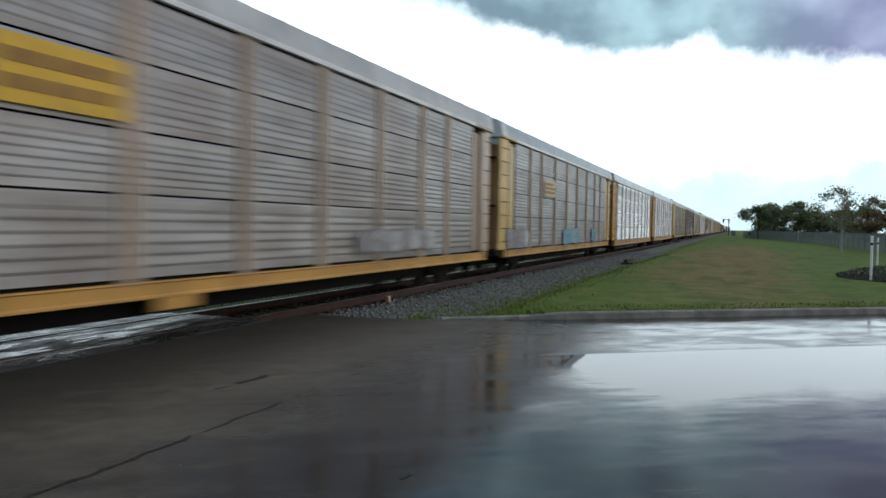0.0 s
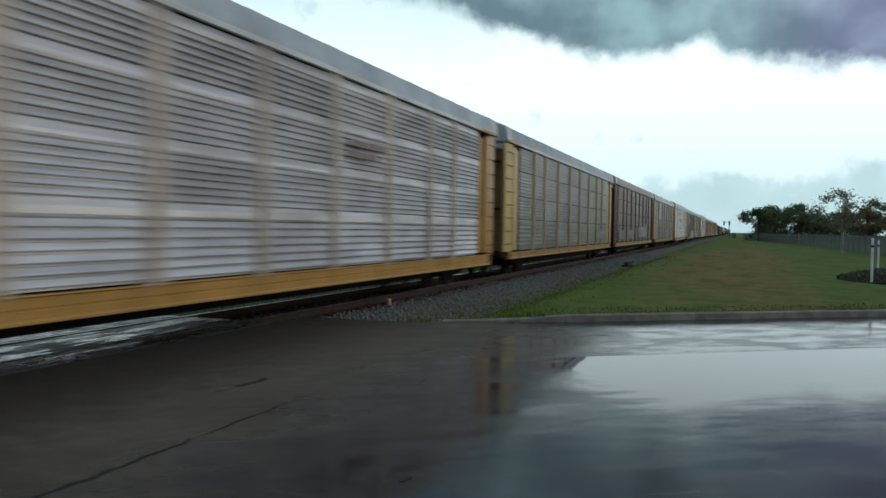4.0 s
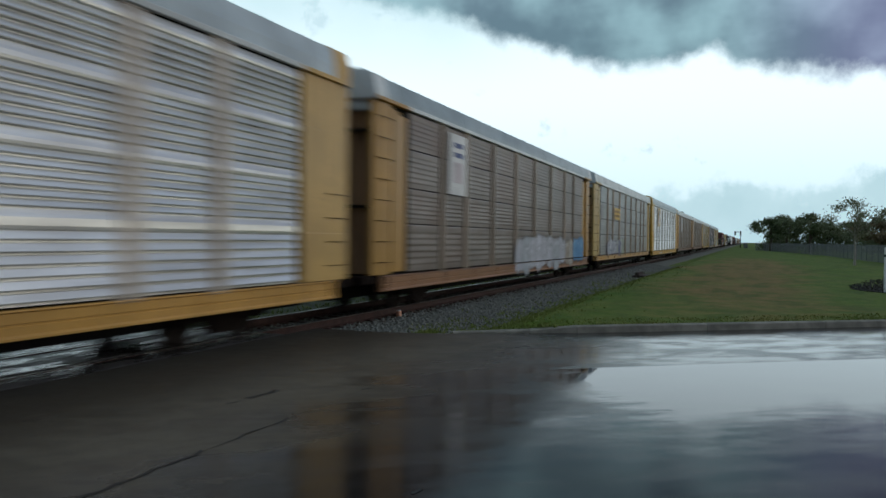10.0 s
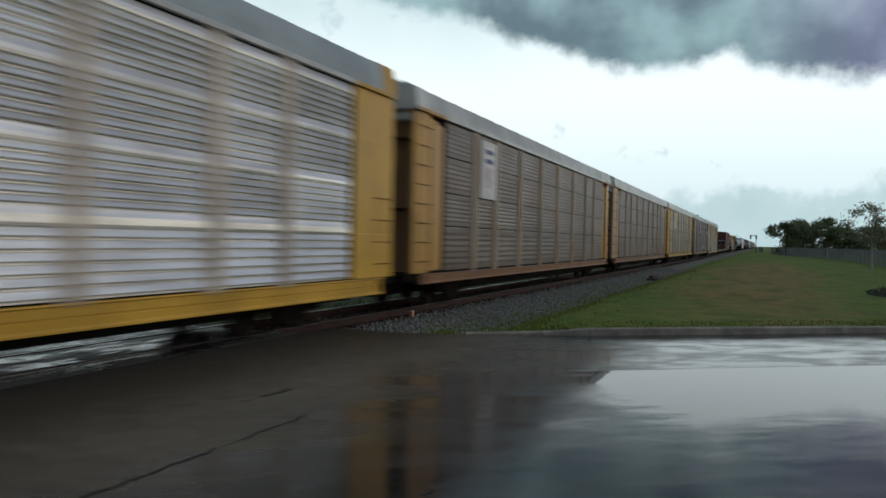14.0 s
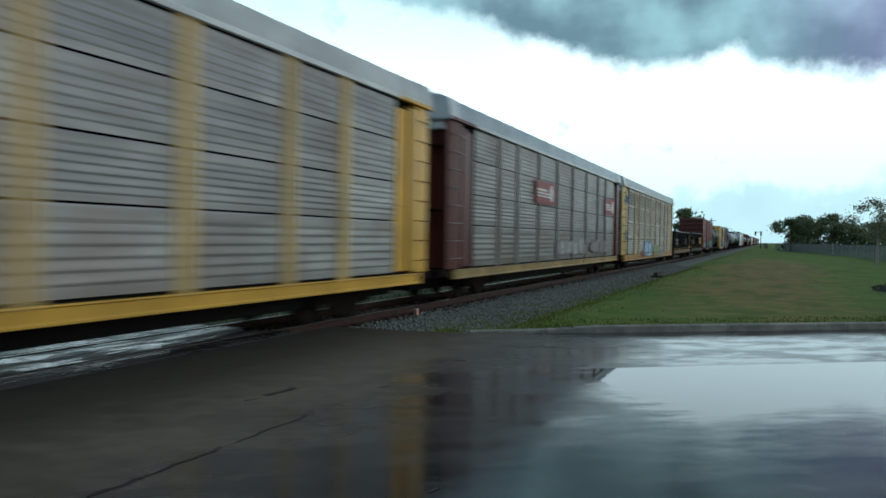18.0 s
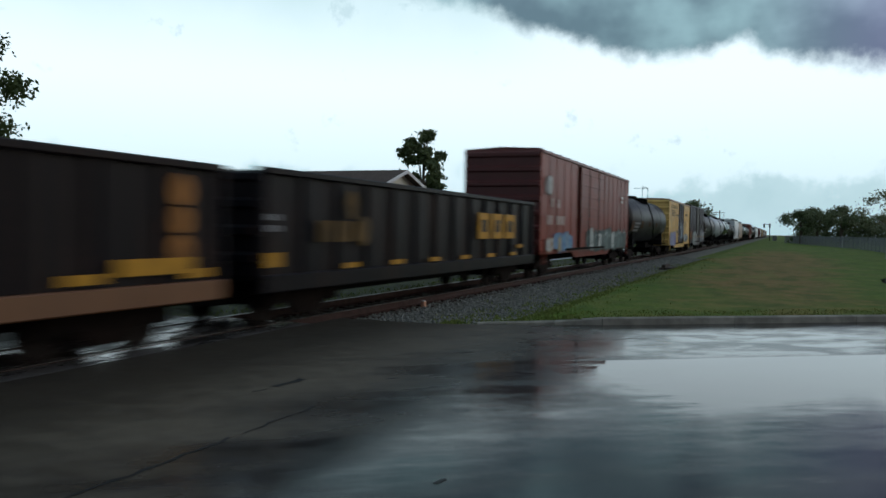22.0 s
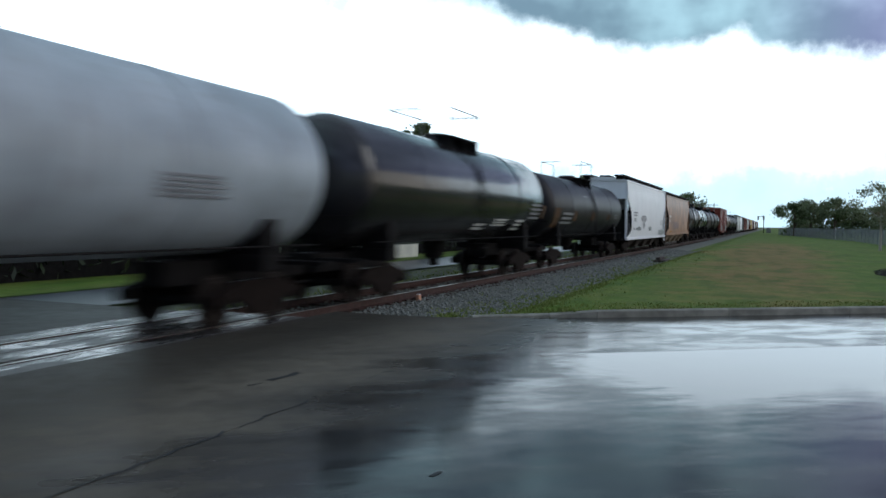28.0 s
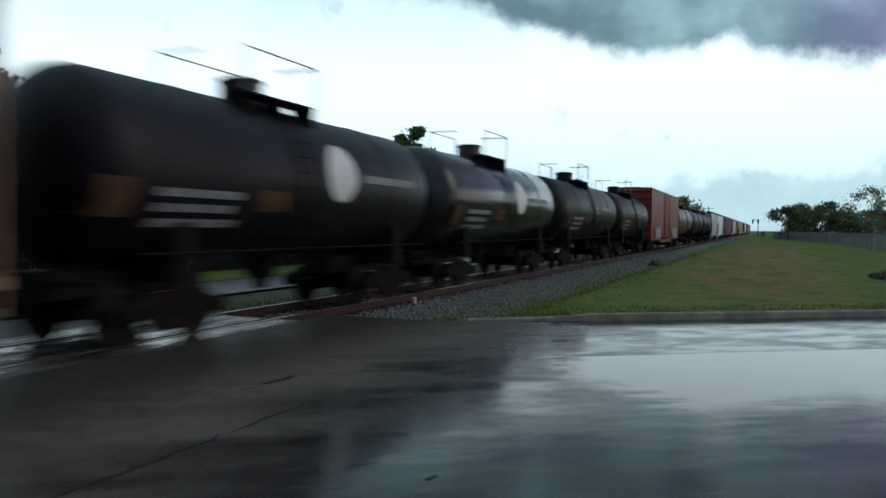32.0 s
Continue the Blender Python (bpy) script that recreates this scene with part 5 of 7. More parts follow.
def blades():
    rnd = np.random.default_rng(5)
    verts, faces = [], []

    def tuft(x, y, hgt, z=None):
        z = verge_z(x, y) if z is None else z
        a = rnd.uniform(0, math.pi)
        w = 0.012 + 0.0009 * y
        dx, dy = w * math.cos(a), w * math.sin(a)
        lx, ly = rnd.normal(0, 0.35 * hgt, 2)
        i = len(verts)
        verts.extend(((x - dx, y - dy, z - 0.02), (x + dx, y + dy, z - 0.02), (x + lx, y + ly, z + hgt)))
        faces.append((i, i + 1, i + 2))

    for _ in range(6000):
        x = rnd.uniform(-5.4, 14)
        y = kerb_y(x) + 0.16 + rnd.uniform(0, 1) ** 2 * 1.6
        tuft(x, y, rnd.uniform(0.012, 0.045))
    for _ in range(17000):                         # weeds along the foot of the ballast, in clumps
        y = 15.0 + 45 * rnd.uniform(0, 1) ** 1.5
        x = rnd.normal(-6.1, 0.85)
        if y > kerb_y(x) + 0.05 and x > -8.2 and noise.noise((x * 1.3, y * 0.7, 5)) > -0.22 - 0.3 * (x + 6.4):
            tuft(x, y, rnd.uniform(0.02, 0.065), max(verge_z(x, y), bed_z(x)) if x < -5.2 else None)
    for _ in range(1500):                          # and at the bare end of the kerb
        x = rnd.uniform(-6.4, -3.6)
        y = kerb_y(x) + 0.05 + abs(rnd.normal(0, 0.5))
        if noise.noise((x * 2.0, y * 2.0, 9)) > -0.1:
            tuft(x, y, rnd.uniform(0.02, 0.08), max(verge_z(x, y), -0.06))
    for _ in range(9000):                          # pale weeds between the stones by the end of the kerb
        x, y = rnd.uniform(-7.6, -4.4), 15.0 + 9.0 * rnd.uniform(0, 1) ** 1.4
        if y > kerb_y(x) + 0.05 and noise.noise((x * 1.7, y * 1.1, 7)) > -0.25 - 0.14 * (x + 5.5):
            tuft(x, y, rnd.uniform(0.015, 0.05), max(verge_z(x, y), bed_z(x)) if x < -5.2 else None)
    for _ in range(2500):                          # the strip beyond the track
        x, y = rnd.uniform(-13.6, -11.7), 13.1 + 60 * rnd.uniform(0, 1) ** 1.5
        tuft(x, y, rnd.uniform(0.03, 0.08), -0.18)
    me = bpy.data.meshes.new("grass_blades")
    me.from_pydata(verts, [], faces)
    me.materials.append(M_BLADE)
    return tagged(new("grass_blades", me), "short green and brown grass blades on the verge", "grass", kind="stuff")


blades()

# ---- trackbed ----
M_STONE = Nodes("ballast_stone")
M_STONE = M_STONE.done(M_STONE.mix(M_STONE.nt.nodes.new("ShaderNodeNewGeometry").outputs["Random Per Island"], (0.110, 0.120, 0.108), (0.190, 0.202, 0.180)), 0.7)
M_BED = plain("ballast_bed", (0.112, 0.120, 0.100), 0.8, 0, 0.4, 20)
bed_y = far_steps(13.3, 1500.0, 0.6, 1.10)
tagged(sheet_mesh("trackbed", [[(x, y, z + 0.015 * noise.noise((x * 2, y * 2, 0))) for y in bed_y] for x, z in bed_prof], M_BED), "grey crushed-stone trackbed of the railway", "trackbed", kind="structure")


def stones():
    rnd = np.random.default_rng(8)
    base = np.array([(1, 0, 0), (-1, 0, 0), (0, 1, 0), (0, -1, 0), (0, 0, 1), (0, 0, -1)], float)
    tri = np.array([(0, 2, 4), (2, 1, 4), (1, 3, 4), (3, 0, 4), (2, 0, 5), (1, 2, 5), (3, 1, 5), (0, 3, 5)])
    verts, faces, n = [], [], 0
    for k in range(13000):
        if k < 9500:
            y = 14.3 + 60 * rnd.random() ** 2.0
            x = rnd.uniform(-8.75, -5.5)
        else:
            y = 14.0 + 40 * rnd.random() ** 1.5
            x = rnd.uniform(-12.2, -8.8)
        if x > -8.4 and y < kerb_y(x) + 0.05:
            continue
        if x > -6.6 and rnd.random() < (x + 6.6) * 0.9:
            continue
        s = rnd.uniform(0.022, 0.05) * (1 + y / 90)
        p = base * (s * rnd.uniform(0.6, 1.25, (6, 1))) * np.array([1, 1, 0.8])
        a = rnd.uniform(0, 6.28)
        c, q = math.cos(a), math.sin(a)
        p = p @ np.array([(c, -q, 0), (q, c, 0), (0, 0, 1)])
        top = max(bed_z(x), verge_z(x, y)) + rnd.uniform(0.0, 0.03)
        verts.append(p + np.array([x, y, top]))
        faces.append(tri + n)
        n += 6
    me = bpy.data.meshes.new("ballast_stones")
    me.from_pydata(np.concatenate(verts).tolist(), [], np.concatenate(faces).tolist())
    me.materials.append(M_STONE)
    return tagged(new("ballast_stones", me), "loose pale and grey ballast stones beside the track", "ballast", kind="stuff")


stones()

track = thing("railway_track", "rusty steel rails on dark timber sleepers", "railway track", kind="structure")


def rail_web_bm(y0, y1):
    bm = bmesh.new()
    sweep(bm, [(-0.07, -0.185), (0.07, -0.185), (0.07, -0.172), (0.012, -0.150), (0.010, -0.045), (0.036, -0.038), (0.036, -0.004), (-0.036, -0.004), (-0.036, -0.038), (-0.010, -0.045), (-0.012, -0.150), (-0.07, -0.172)], y0, y1)
    return bm


for x in (RAIL_NEAR, RAIL_FAR):
    for k, (y0, y1) in enumerate(((-60, 0), (0.006, 24.0), (24.008, 60), (60.01, 200), (200.01, 1500))):
        ob = part("rail", rail_web_bm(y0, y1), M_RAIL, track)
        ob.matrix_basis = pose(x, 0, 0)
        hd = part("rail_head", boxed(-0.027, 0.027, y0, y1, -0.006, 0.0), M_RAILTOP, ob)
for k in range(230):
    rnd = random.Random(k)
    piece("sleeper", "sleeper", lambda: boxed(-1.29, 1.29, -0.11, 0.11, -0.36, -0.188, 0.012), M_TIE, track, pose(TRACK_X + rnd.uniform(-0.03, 0.03), 13.75 + 0.53 * k, 0, 0, 0, rnd.uniform(-1, 1)))
for k in range(40):
    for x in (RAIL_NEAR, RAIL_FAR):
        piece("tie_plate", "tie_plate", lambda: boxed(-0.17, 0.17, -0.09, 0.09, -0.188, -0.172), M_RAIL, track, pose(x, 13.75 + 0.53 * k, 0))

crossing = thing("level_crossing", "wet pale concrete crossing panels between the rails", "level crossing", kind="structure")
for k in range(11):
    y0 = 13.25 - 2.44 * (k + 1)
    for x0, x1 in ((RAIL_NEAR + 0.085, -8.375), (RAIL_FAR + 0.16, TRACK_X - 0.012), (TRACK_X + 0.012, RAIL_NEAR - 0.17), (-11.18, RAIL_FAR - 0.085)):
        piece("crossing_panel", "panel_%d" % round(1000 * (x1 - x0)), lambda: boxed((x0 - x1) / 2, (x1 - x0) / 2, 0.008, 2.432, -0.16, -0.002, 0.008), M_PANEL, crossing, pose((x0 + x1) / 2, y0, 0))

# ---- beyond the track ----
# shade beneath the passing cars is put into this strip's grass colour
M_SHADEGRASS = plain("shaded_roadside_grass", (0.066, 0.072, 0.036), 0.9, 0, 0.4, 1.5)
M_STREET = plain("wet_asphalt", (0.045, 0.045, 0.047), 0.38, 0, 0.25, 8)
tagged(sheet_mesh("grass_strip", [[(x, y, z) for y in far_steps(12.92, 900, 1.0, 1.2)] for x, z in ((-13.9, -0.17), (-12.6, -0.15), (-11.9, -0.22), (-11.3, -0.30))], M_SHADEGRASS), "narrow grass strip beyond the track", "grass", kind="structure")
tagged(sheet_mesh("side_street", [[(x, y, -0.10) for y in far_steps(12.92, 900, 2.0, 1.25)] for x in (-17.2, -15.5, -13.9)], M_STREET), "wet grey street running beside the railway", "road", kind="structure")
tagged(sheet_mesh("far_lawn", [[(x, y, -0.08) for y in far_steps(12.92, 900, 2.0, 1.25)] for x in (-300, -80, -40, -17.2)], M_SOIL), "lawn beyond the side street", "grass", kind="structure")


def house():
    ho = thing("house", "cream single-storey house with a brown shingle gable roof", "house", at=pose(-18.6, 37.9, 0))
    cream, brown = plain("cream_siding", (0.84, 0.82, 0.70), 0.6, 0, 0.05, 3), plain("brown_shingles", (0.085, 0.06, 0.05), 0.85, 0, 0.3, 9)
    trimw = plain("white_trim", (0.75, 0.76, 0.76), 0.5, 0, 0.05, 3)
    bm = bmesh.new()
    pr = [(-3.25, -0.1), (3.25, -0.1), (3.25, 3.80), (0.0, 4.86), (-3.25, 3.80)]
    a = [bm.verts.new((0.0, y, z)) for y, z in pr]
    b = [bm.verts.new((-12.0, y, z)) for y, z in pr]
    for i in range(5):
        bm.faces.new((a[i], a[(i + 1) % 5], b[(i + 1) % 5], b[i]))
    bm.faces.new(a)
    bm.faces.new(b)
    part("wall", bm, cream, ho)
    for s in (-1, 1):
        bm = bmesh.new()
        vs = [bm.verts.new((x, s * y, z)) for x in (0.45, -12.4) for y, z in ((3.75, 3.74), (0.0, 4.98), (0.0, 4.88), (3.75, 3.64))]
        for q in ((0, 1, 2, 3), (4, 5, 6, 7), (0, 1, 5, 4), (1, 2, 6, 5), (2, 3, 7, 6), (3, 0, 4, 7)):
            bm.faces.new([vs[i] for i in q])
        rf = part("roof", bm, brown, ho)
        bm = bmesh.new()
        vs = [bm.verts.new((x, s * y, z)) for x in (0.46, 0.50) for y, z in ((3.78, 3.73), (0.0, 4.97), (0.0, 4.80), (3.78, 3.56))]
        for q in ((0, 1, 2, 3), (4, 5, 6, 7), (0, 1, 5, 4), (1, 2, 6, 5), (2, 3, 7, 6), (3, 0, 4, 7)):
            bm.faces.new([vs[i] for i in q])
        part("barge_board", bm, trimw, rf)
    for y in (-1.7, 1.5):
        wn = part("window", boxed(0.0, 0.04, y - 0.6, y + 0.6, 1.0, 2.2), trimw, ho)
        part("pane", boxed(0.03, 0.05, y - 0.52, y + 0.52, 1.08, 2.12), plain("dark_glass", (0.02, 0.025, 0.03), 0.05, 0, 0.05, 3), wn)


house()


def far_hedge(x, y0, y1, hgt, seed):
    """A clipped dark hedge with an uneven top beyond the side street."""
    rnd = np.random.default_rng(seed)
    n = int((y1 - y0) * 130)
    c = np.stack([rnd.normal(x, 0.5, n), rnd.uniform(y0, y1, n), hgt * rnd.random(n) ** 0.7 * (0.8 + 0.2 * np.sin(rnd.uniform(0, 6, n)))], 1)
    u, w = rnd.normal(size=(n, 3)) * 0.10, rnd.normal(size=(n, 3)) * 0.06
    v = np.stack([c - u, c + w, c + u, c - w], 1).reshape(-1, 3)
    f = np.arange(4 * n).reshape(n, 4)
    hd = thing("hedge", "dark clipped hedge beyond the side street", "hedge", "hedges beyond the street")
    me = bpy.data.meshes.new("foliage")
    me.from_pydata(v.tolist(), [], f.tolist())
    me.materials.append(leaf_mat("hedge_leaves", (0.010, 0.016, 0.007), (0.028, 0.04, 0.014)))
    new("foliage", me).parent = hd
    part("core", boxed(x - 0.4, x + 0.4, y0, y1, -0.1, hgt * 0.7), M_DARK, hd)


far_hedge(-21.0, 13.5, 33.0, 2.4, 21)
far_hedge(-20.5, 43.5, 74.0, 2.2, 22)


# ---- trees ----
def tree(name, label, x, y, z, height, crown_r, seed, leaf, crown_from=0.35, leaves=2600, size=0.16, squash=0.75, trunk_r=0.14, clumps=26, spread=1.0, bark=None, puff=0.34):
    rnd = random.Random(seed)
    tr = thing(name, label, "tree", at=pose(x, y, z))
    bm = bmesh.new()
    top = Vector((rnd.uniform(-0.1, 0.1) * crown_r, rnd.uniform(-0.1, 0.1) * crown_r, height * 0.78))
    tube(bm, [(0, 0, -0.25), (0.03, 0.02, height * crown_from * 0.6), top * 0.6 + Vector((0, 0, 0.1)), top], [trunk_r * 1.3, trunk_r, trunk_r * 0.7, trunk_r * 0.2], 8)
    centres = []
    for k in range(clumps):
        a, q = rnd.uniform(0, 6.283), rnd.uniform(0, 1) ** 0.5
        zz = rnd.uniform(-1, 1)
        rr = crown_r * q * math.sqrt(max(0.05, 1 - zz * zz)) * spread
        zc = height * (crown_from + (1 - crown_from) * (0.5 + 0.44 * zz))
        c = Vector((rr * math.cos(a), rr * math.sin(a), zc))
        centres.append(c)
        if k % 2 == 0:
            s = top * rnd.uniform(0.35, 0.75)
            tube(bm, [s, (s + c) / 2 + Vector((0, 0, 0.12 * crown_r)), c], [trunk_r * 0.45, trunk_r * 0.28, trunk_r * 0.08], 5)
    part("trunk", bm, bark or M_BARK, tr)
    verts, faces = [], []
    for k in range(leaves):
        c = centres[k % clumps]
        r = crown_r * puff
        d = Vector((rnd.gauss(0, 1), rnd.gauss(0, 1), rnd.gauss(0, squash)))
        p = c + d * (r * 0.55)
        u = Vector((rnd.gauss(0, 1), rnd.gauss(0, 1), rnd.gauss(0, 1))).normalized()
        w = u.orthogonal().normalized()
        s = size * rnd.uniform(0.6, 1.4)
        i = len(verts)
        verts += [p - u * s, p + w * s * 0.45, p + u * s, p - w * s * 0.45]
        faces.append((i, i + 1, i + 2, i + 3))
    me = bpy.data.meshes.new("crown")
    me.from_pydata(verts, [], faces)
    me.materials.append(leaf)
    ob = new("crown", me)
    ob.parent = tr
    return tr


L_DARK = leaf_mat("dark_leaves", (0.040, 0.062, 0.020), (0.092, 0.128, 0.045))
L_MID = leaf_mat("olive_leaves", (0.05, 0.075, 0.022), (0.10, 0.125, 0.045))
L_PALE = leaf_mat("pale_leaves", (0.075, 0.095, 0.04), (0.16, 0.17, 0.085))
M_PALEBARK = plain("pale_grey_bark", (0.34, 0.31, 0.27), 0.85, 0, 0.2, 14)
L_RUST = leaf_mat("russet_leaves", (0.06, 0.05, 0.018), (0.13, 0.09, 0.03))

tree("small_tree", "thin young street tree with sparse pale leaves", 7.95, 71.0, 0.1, 5.3, 1.9, 11, L_PALE, 0.42, 2100, 0.11, 0.5, 0.09, 13, 1.3, M_PALEBARK)
for k, (x, y, hgt, r, leaf) in enumerate([
        (3.0, 124, 5.3, 2.9, L_DARK), (5.3, 128, 6.2, 3.0, L_DARK), (8.0, 122, 6.0, 2.6, L_DARK), (10.8, 131, 5.0, 2.8, L_MID),
        (15.5, 112, 4.6, 3.0, L_RUST), (19.0, 120, 6.0, 3.4, L_MID), (22.5, 110, 6.2, 3.4, L_RUST),
        (26.5, 118, 6.0, 4.2, L_DARK), (31, 108, 6.5, 4.5, L_MID), (37, 112, 6.6, 4.6, L_DARK), (6.5, 160, 5.4, 4.0, L_MID), (16.5, 150, 5.6, 3.6, L_MID)]):
    tree("shade_tree", "dark dense roadside tree behind the fence" if leaf is L_DARK else "roadside tree with olive and russet leaves", x * 1.4, y * 1.4, -0.1, 1.9 + (hgt - 1.9) * 1.4, r * 1.25, 40 + k, leaf, 0.38, 3600, 0.24, 0.42, 0.24, 17, 1.15)
for k in range(8):
    tree("understorey_shrub", "dense shrub under the roadside trees", 6.4 + 6.2 * k, 186.0 - 2.5 * k, -0.1, 2.9 + 0.7 * (k * 5 % 3), 3.9, 140 + k, L_DARK if k % 3 else L_MID, 0.02, 1900, 0.28, 0.6, 0.12, 22)
tree("left_tree", "leafy tree behind the railway", -29.6, 19.7, 0, 10.5, 3.6, 77, L_DARK, 0.28, 34000, 0.10, 0.8, 0.2, 60, puff=0.17)
tree("slim_tree", "slim dark conifer-like tree behind the house", -22.9, 50.3, 0, 8.9, 1.6, 78, L_DARK, 0.25, 9500, 0.16, 0.7, 0.16, 40, 1.1, puff=0.22)
tree("round_tree", "dense dark round-topped tree beyond the side street", -18.3, 83.0, 0, 6.7, 1.7, 81, L_DARK, 0.2, 6000, 0.18, 0.9, 0.16, 26)
tree("far_tree", "small dark tree far beyond the track", -16.0, 172.0, 0, 8.4, 3.2, 79, L_DARK, 0.3, 1500, 0.35, 0.7, 0.2, 24)


def hedge(x, y, rx, ry, hgt, seed):
    rnd = random.Random(seed)
    hd = thing("shrub_bed", "low dark shrub bed in the grass round the white post", "shrub", at=pose(x, y, 0.12))
    verts, faces = [], []
    for _ in range(4200):
        a, q = rnd.uniform(0, 6.283), rnd.uniform(0, 1) ** 0.5
        p = Vector((rx * q * math.cos(a), ry * q * math.sin(a), hgt * rnd.random() * math.sqrt(max(0.1, 1 - q * q))))
        u = Vector((rnd.gauss(0, 1), rnd.gauss(0, 1), rnd.gauss(0, 1))).normalized()
        w = u.orthogonal().normalized()
        s = 0.05 * rnd.uniform(0.6, 1.4)
        i = len(verts)
        verts += [p - u * s, p + w * s * 0.5, p + u * s, p - w * s * 0.5]
        faces.append((i, i + 1, i + 2, i + 3))
    me = bpy.data.meshes.new("foliage")
    me.from_pydata(verts, [], faces)
    me.materials.append(leaf_mat("shrub_leaves", (0.005, 0.006, 0.004), (0.014, 0.016, 0.008)))
    new("foliage", me).parent = hd
    bm = bmesh.new()
    up_lathe(bm, [(-0.2, 1.0), (0.03, 0.98), (0.06, 0.7)], 0, 0, 24)
    mo = part("mulch", bm, plain("dark_mulch", (0.012, 0.009, 0.007), 0.9, 0, 0.4, 20), hd)
    mo.matrix_basis = Matrix.Diagonal((rx, ry, 1, 1))


hedge(6.6, 34.4, 2.9, 2.7, 0.58, 6)


def marker_post(x, y, top):
    po = thing("marker_post", "white plastic marker post with a dark band", "post", "marker posts", at=pose(x, y, 0.1))
    bm = bmesh.new()
    up_lathe(bm, [(-0.3, 0.046), (top - 0.13, 0.046), (top - 0.11, 0.04), (top - 0.10, 0.01)], 0, 0, 14)
    part("shaft", bm, plain("white_plastic", (0.78, 0.78, 0.78), 0.45, 0, 0.05, 3), po, smooth=True)
    bm = bmesh.new()
    up_lathe(bm, [(top - 0.45, 0.048), (top - 0.36, 0.048)], 0, 0, 14)
    part("band", bm, M_DARK, po)


marker_post(4.66, 32.6, 1.78)
marker_post(7.15, 48.0, 1.62)
marker_post(9.0, 134.0, 1.9)


def fence():
    fe = thing("chain_link_fence", "long grey chain-link fence along the verge", "fence")
    pts = [(1.5, 196.0), (6.0, 158.0), (10.2, 122.0), (11.9, 76.0), (14.0, 52.0)]
    wire = plain("fence_mesh_grey", (0.115, 0.13, 0.14), 0.6, 0.2, 0.2, 4)
    for (x0, y0), (x1, y1) in zip(pts, pts[1:]):
        n = max(2, int(math.hypot(x1 - x0, y1 - y0) / 3.0))
        for k in range(n):
            a, b = Vector((x0 + (x1 - x0) * k / n, y0 + (y1 - y0) * k / n, 0.05)), Vector((x0 + (x1 - x0) * (k + 1) / n, y0 + (y1 - y0) * (k + 1) / n, 0.05))
            bm = bmesh.new()
            tube(bm, [a - Vector((0, 0, 0.3)), a + Vector((0, 0, 1.75))], 0.035, 6)
            part("fence_post", bm, wire, fe)
            bm = bmesh.new()
            tube(bm, [a + Vector((0, 0, 1.70)), b + Vector((0, 0, 1.70))], 0.025, 5)
            part("top_rail", bm, wire, fe)
            bm = bmesh.new()
            # slats woven through the mesh
            m = 26
            for q in range(m):
                p = a + (b - a) * ((q + 0.5) / m)
                u = (b - a).normalized() * 0.045
                vs = [bm.verts.new(p + s * u + Vector((0, 0, z))) for s, z in ((-1, 0.05), (1, 0.05), (1, 1.66), (-1, 1.66))]
                bm.faces.new(vs)
            part("fence_slats", bm, wire, fe)


fence()


def signal_mast(x, y):
    sg = thing("signal_mast", "dark railway signal mast beside the line", "signal", at=pose(x, y, 0))
    bm = bmesh.new()
    tube(bm, [(0, 0, -0.4), (0, 0, 5.2)], 0.10, 8)
    part("mast", bm, M_DARK, sg)
    bm = bmesh.new()
    tube(bm, [(0, 0, 4.9), (-1.6, 0, 4.9)], 0.08, 6)
    part("arm", bm, M_DARK, sg)
    for xx in (0.0, -1.5):
        bm = bmesh.new()
        box(bm, xx - 0.22, xx + 0.22, -0.25, 0.0, 3.9, 5.1, 0.05)
        part("signal_head", bm, M_DARK, sg)
    part("cabinet", boxed(0.8, 2.0, -0.4, 0.4, -0.3, 1.7, 0.03), plain("grey_cabinet", (0.16, 0.16, 0.15), 0.5), sg)


signal_mast(-2.2, 250.0)


def utility_pole(x, y, hgt):
    up = thing("utility_pole", "slim wooden utility pole far beyond the track", "pole", at=pose(x, y, 0))
    bm = bmesh.new()
    tube(bm, [(0, 0, -0.5), (0, 0, hgt)], [0.16, 0.10], 8)
    part("pole", bm, M_BARK, up)
    part("crossarm", boxed(-1.1, 1.1, -0.06, 0.06, hgt - 0.6, hgt - 0.48), M_BARK, up)


utility_pole(-13.2, 205.0, 7.6)


def rail_marker():
    rm = thing("rail_marker", "small orange and white marker block beside the near rail", "marker", at=pose(-8.62, 19.15, -0.22))
    part("block", boxed(-0.05, 0.05, -0.08, 0.08, 0.0, 0.18, 0.015), plain("faded_orange_paint", (0.52, 0.27, 0.17), 0.6, 0, 0.2, 20), rm)
    part("cap", boxed(-0.045, 0.045, -0.06, 0.06, 0.18, 0.20, 0.008), M_WHITE, rm)


rail_marker()


def tie_stack():
    ts = thing("sleeper_pile", "short pile of old dark sleepers on the ballast", "sleepers", at=pose(-6.3, 51.0, -0.42))
    for k in range(3):
        part("sleeper", boxed(-0.36 + 0.25 * k, -0.13 + 0.25 * k, -1.25, 1.25, 0.0, 0.18, 0.012), M_TIE, ts)
    part("sleeper", boxed(-0.2, 0.03, -1.2, 1.2, 0.182, 0.36, 0.012), M_TIE, ts)


tie_stack()


# ---- the train ----
SH_MAUVE = galvanised("soiled_zinc", (0.320, 0.330, 0.330), 0.33, 0.60, 0.4)
SH_DUSK = galvanised("dusky_zinc", (0.250, 0.258, 0.248), 0.33, 0.60, 0.45)
SH_BROWN = galvanised("brown_soiled_zinc", (0.205, 0.176, 0.160), 0.35, 0.50, 0.55)
SH_BRIGHT = galvanised("bright_zinc", (0.84, 0.85, 0.83), 0.26, 0.78, 0.16)
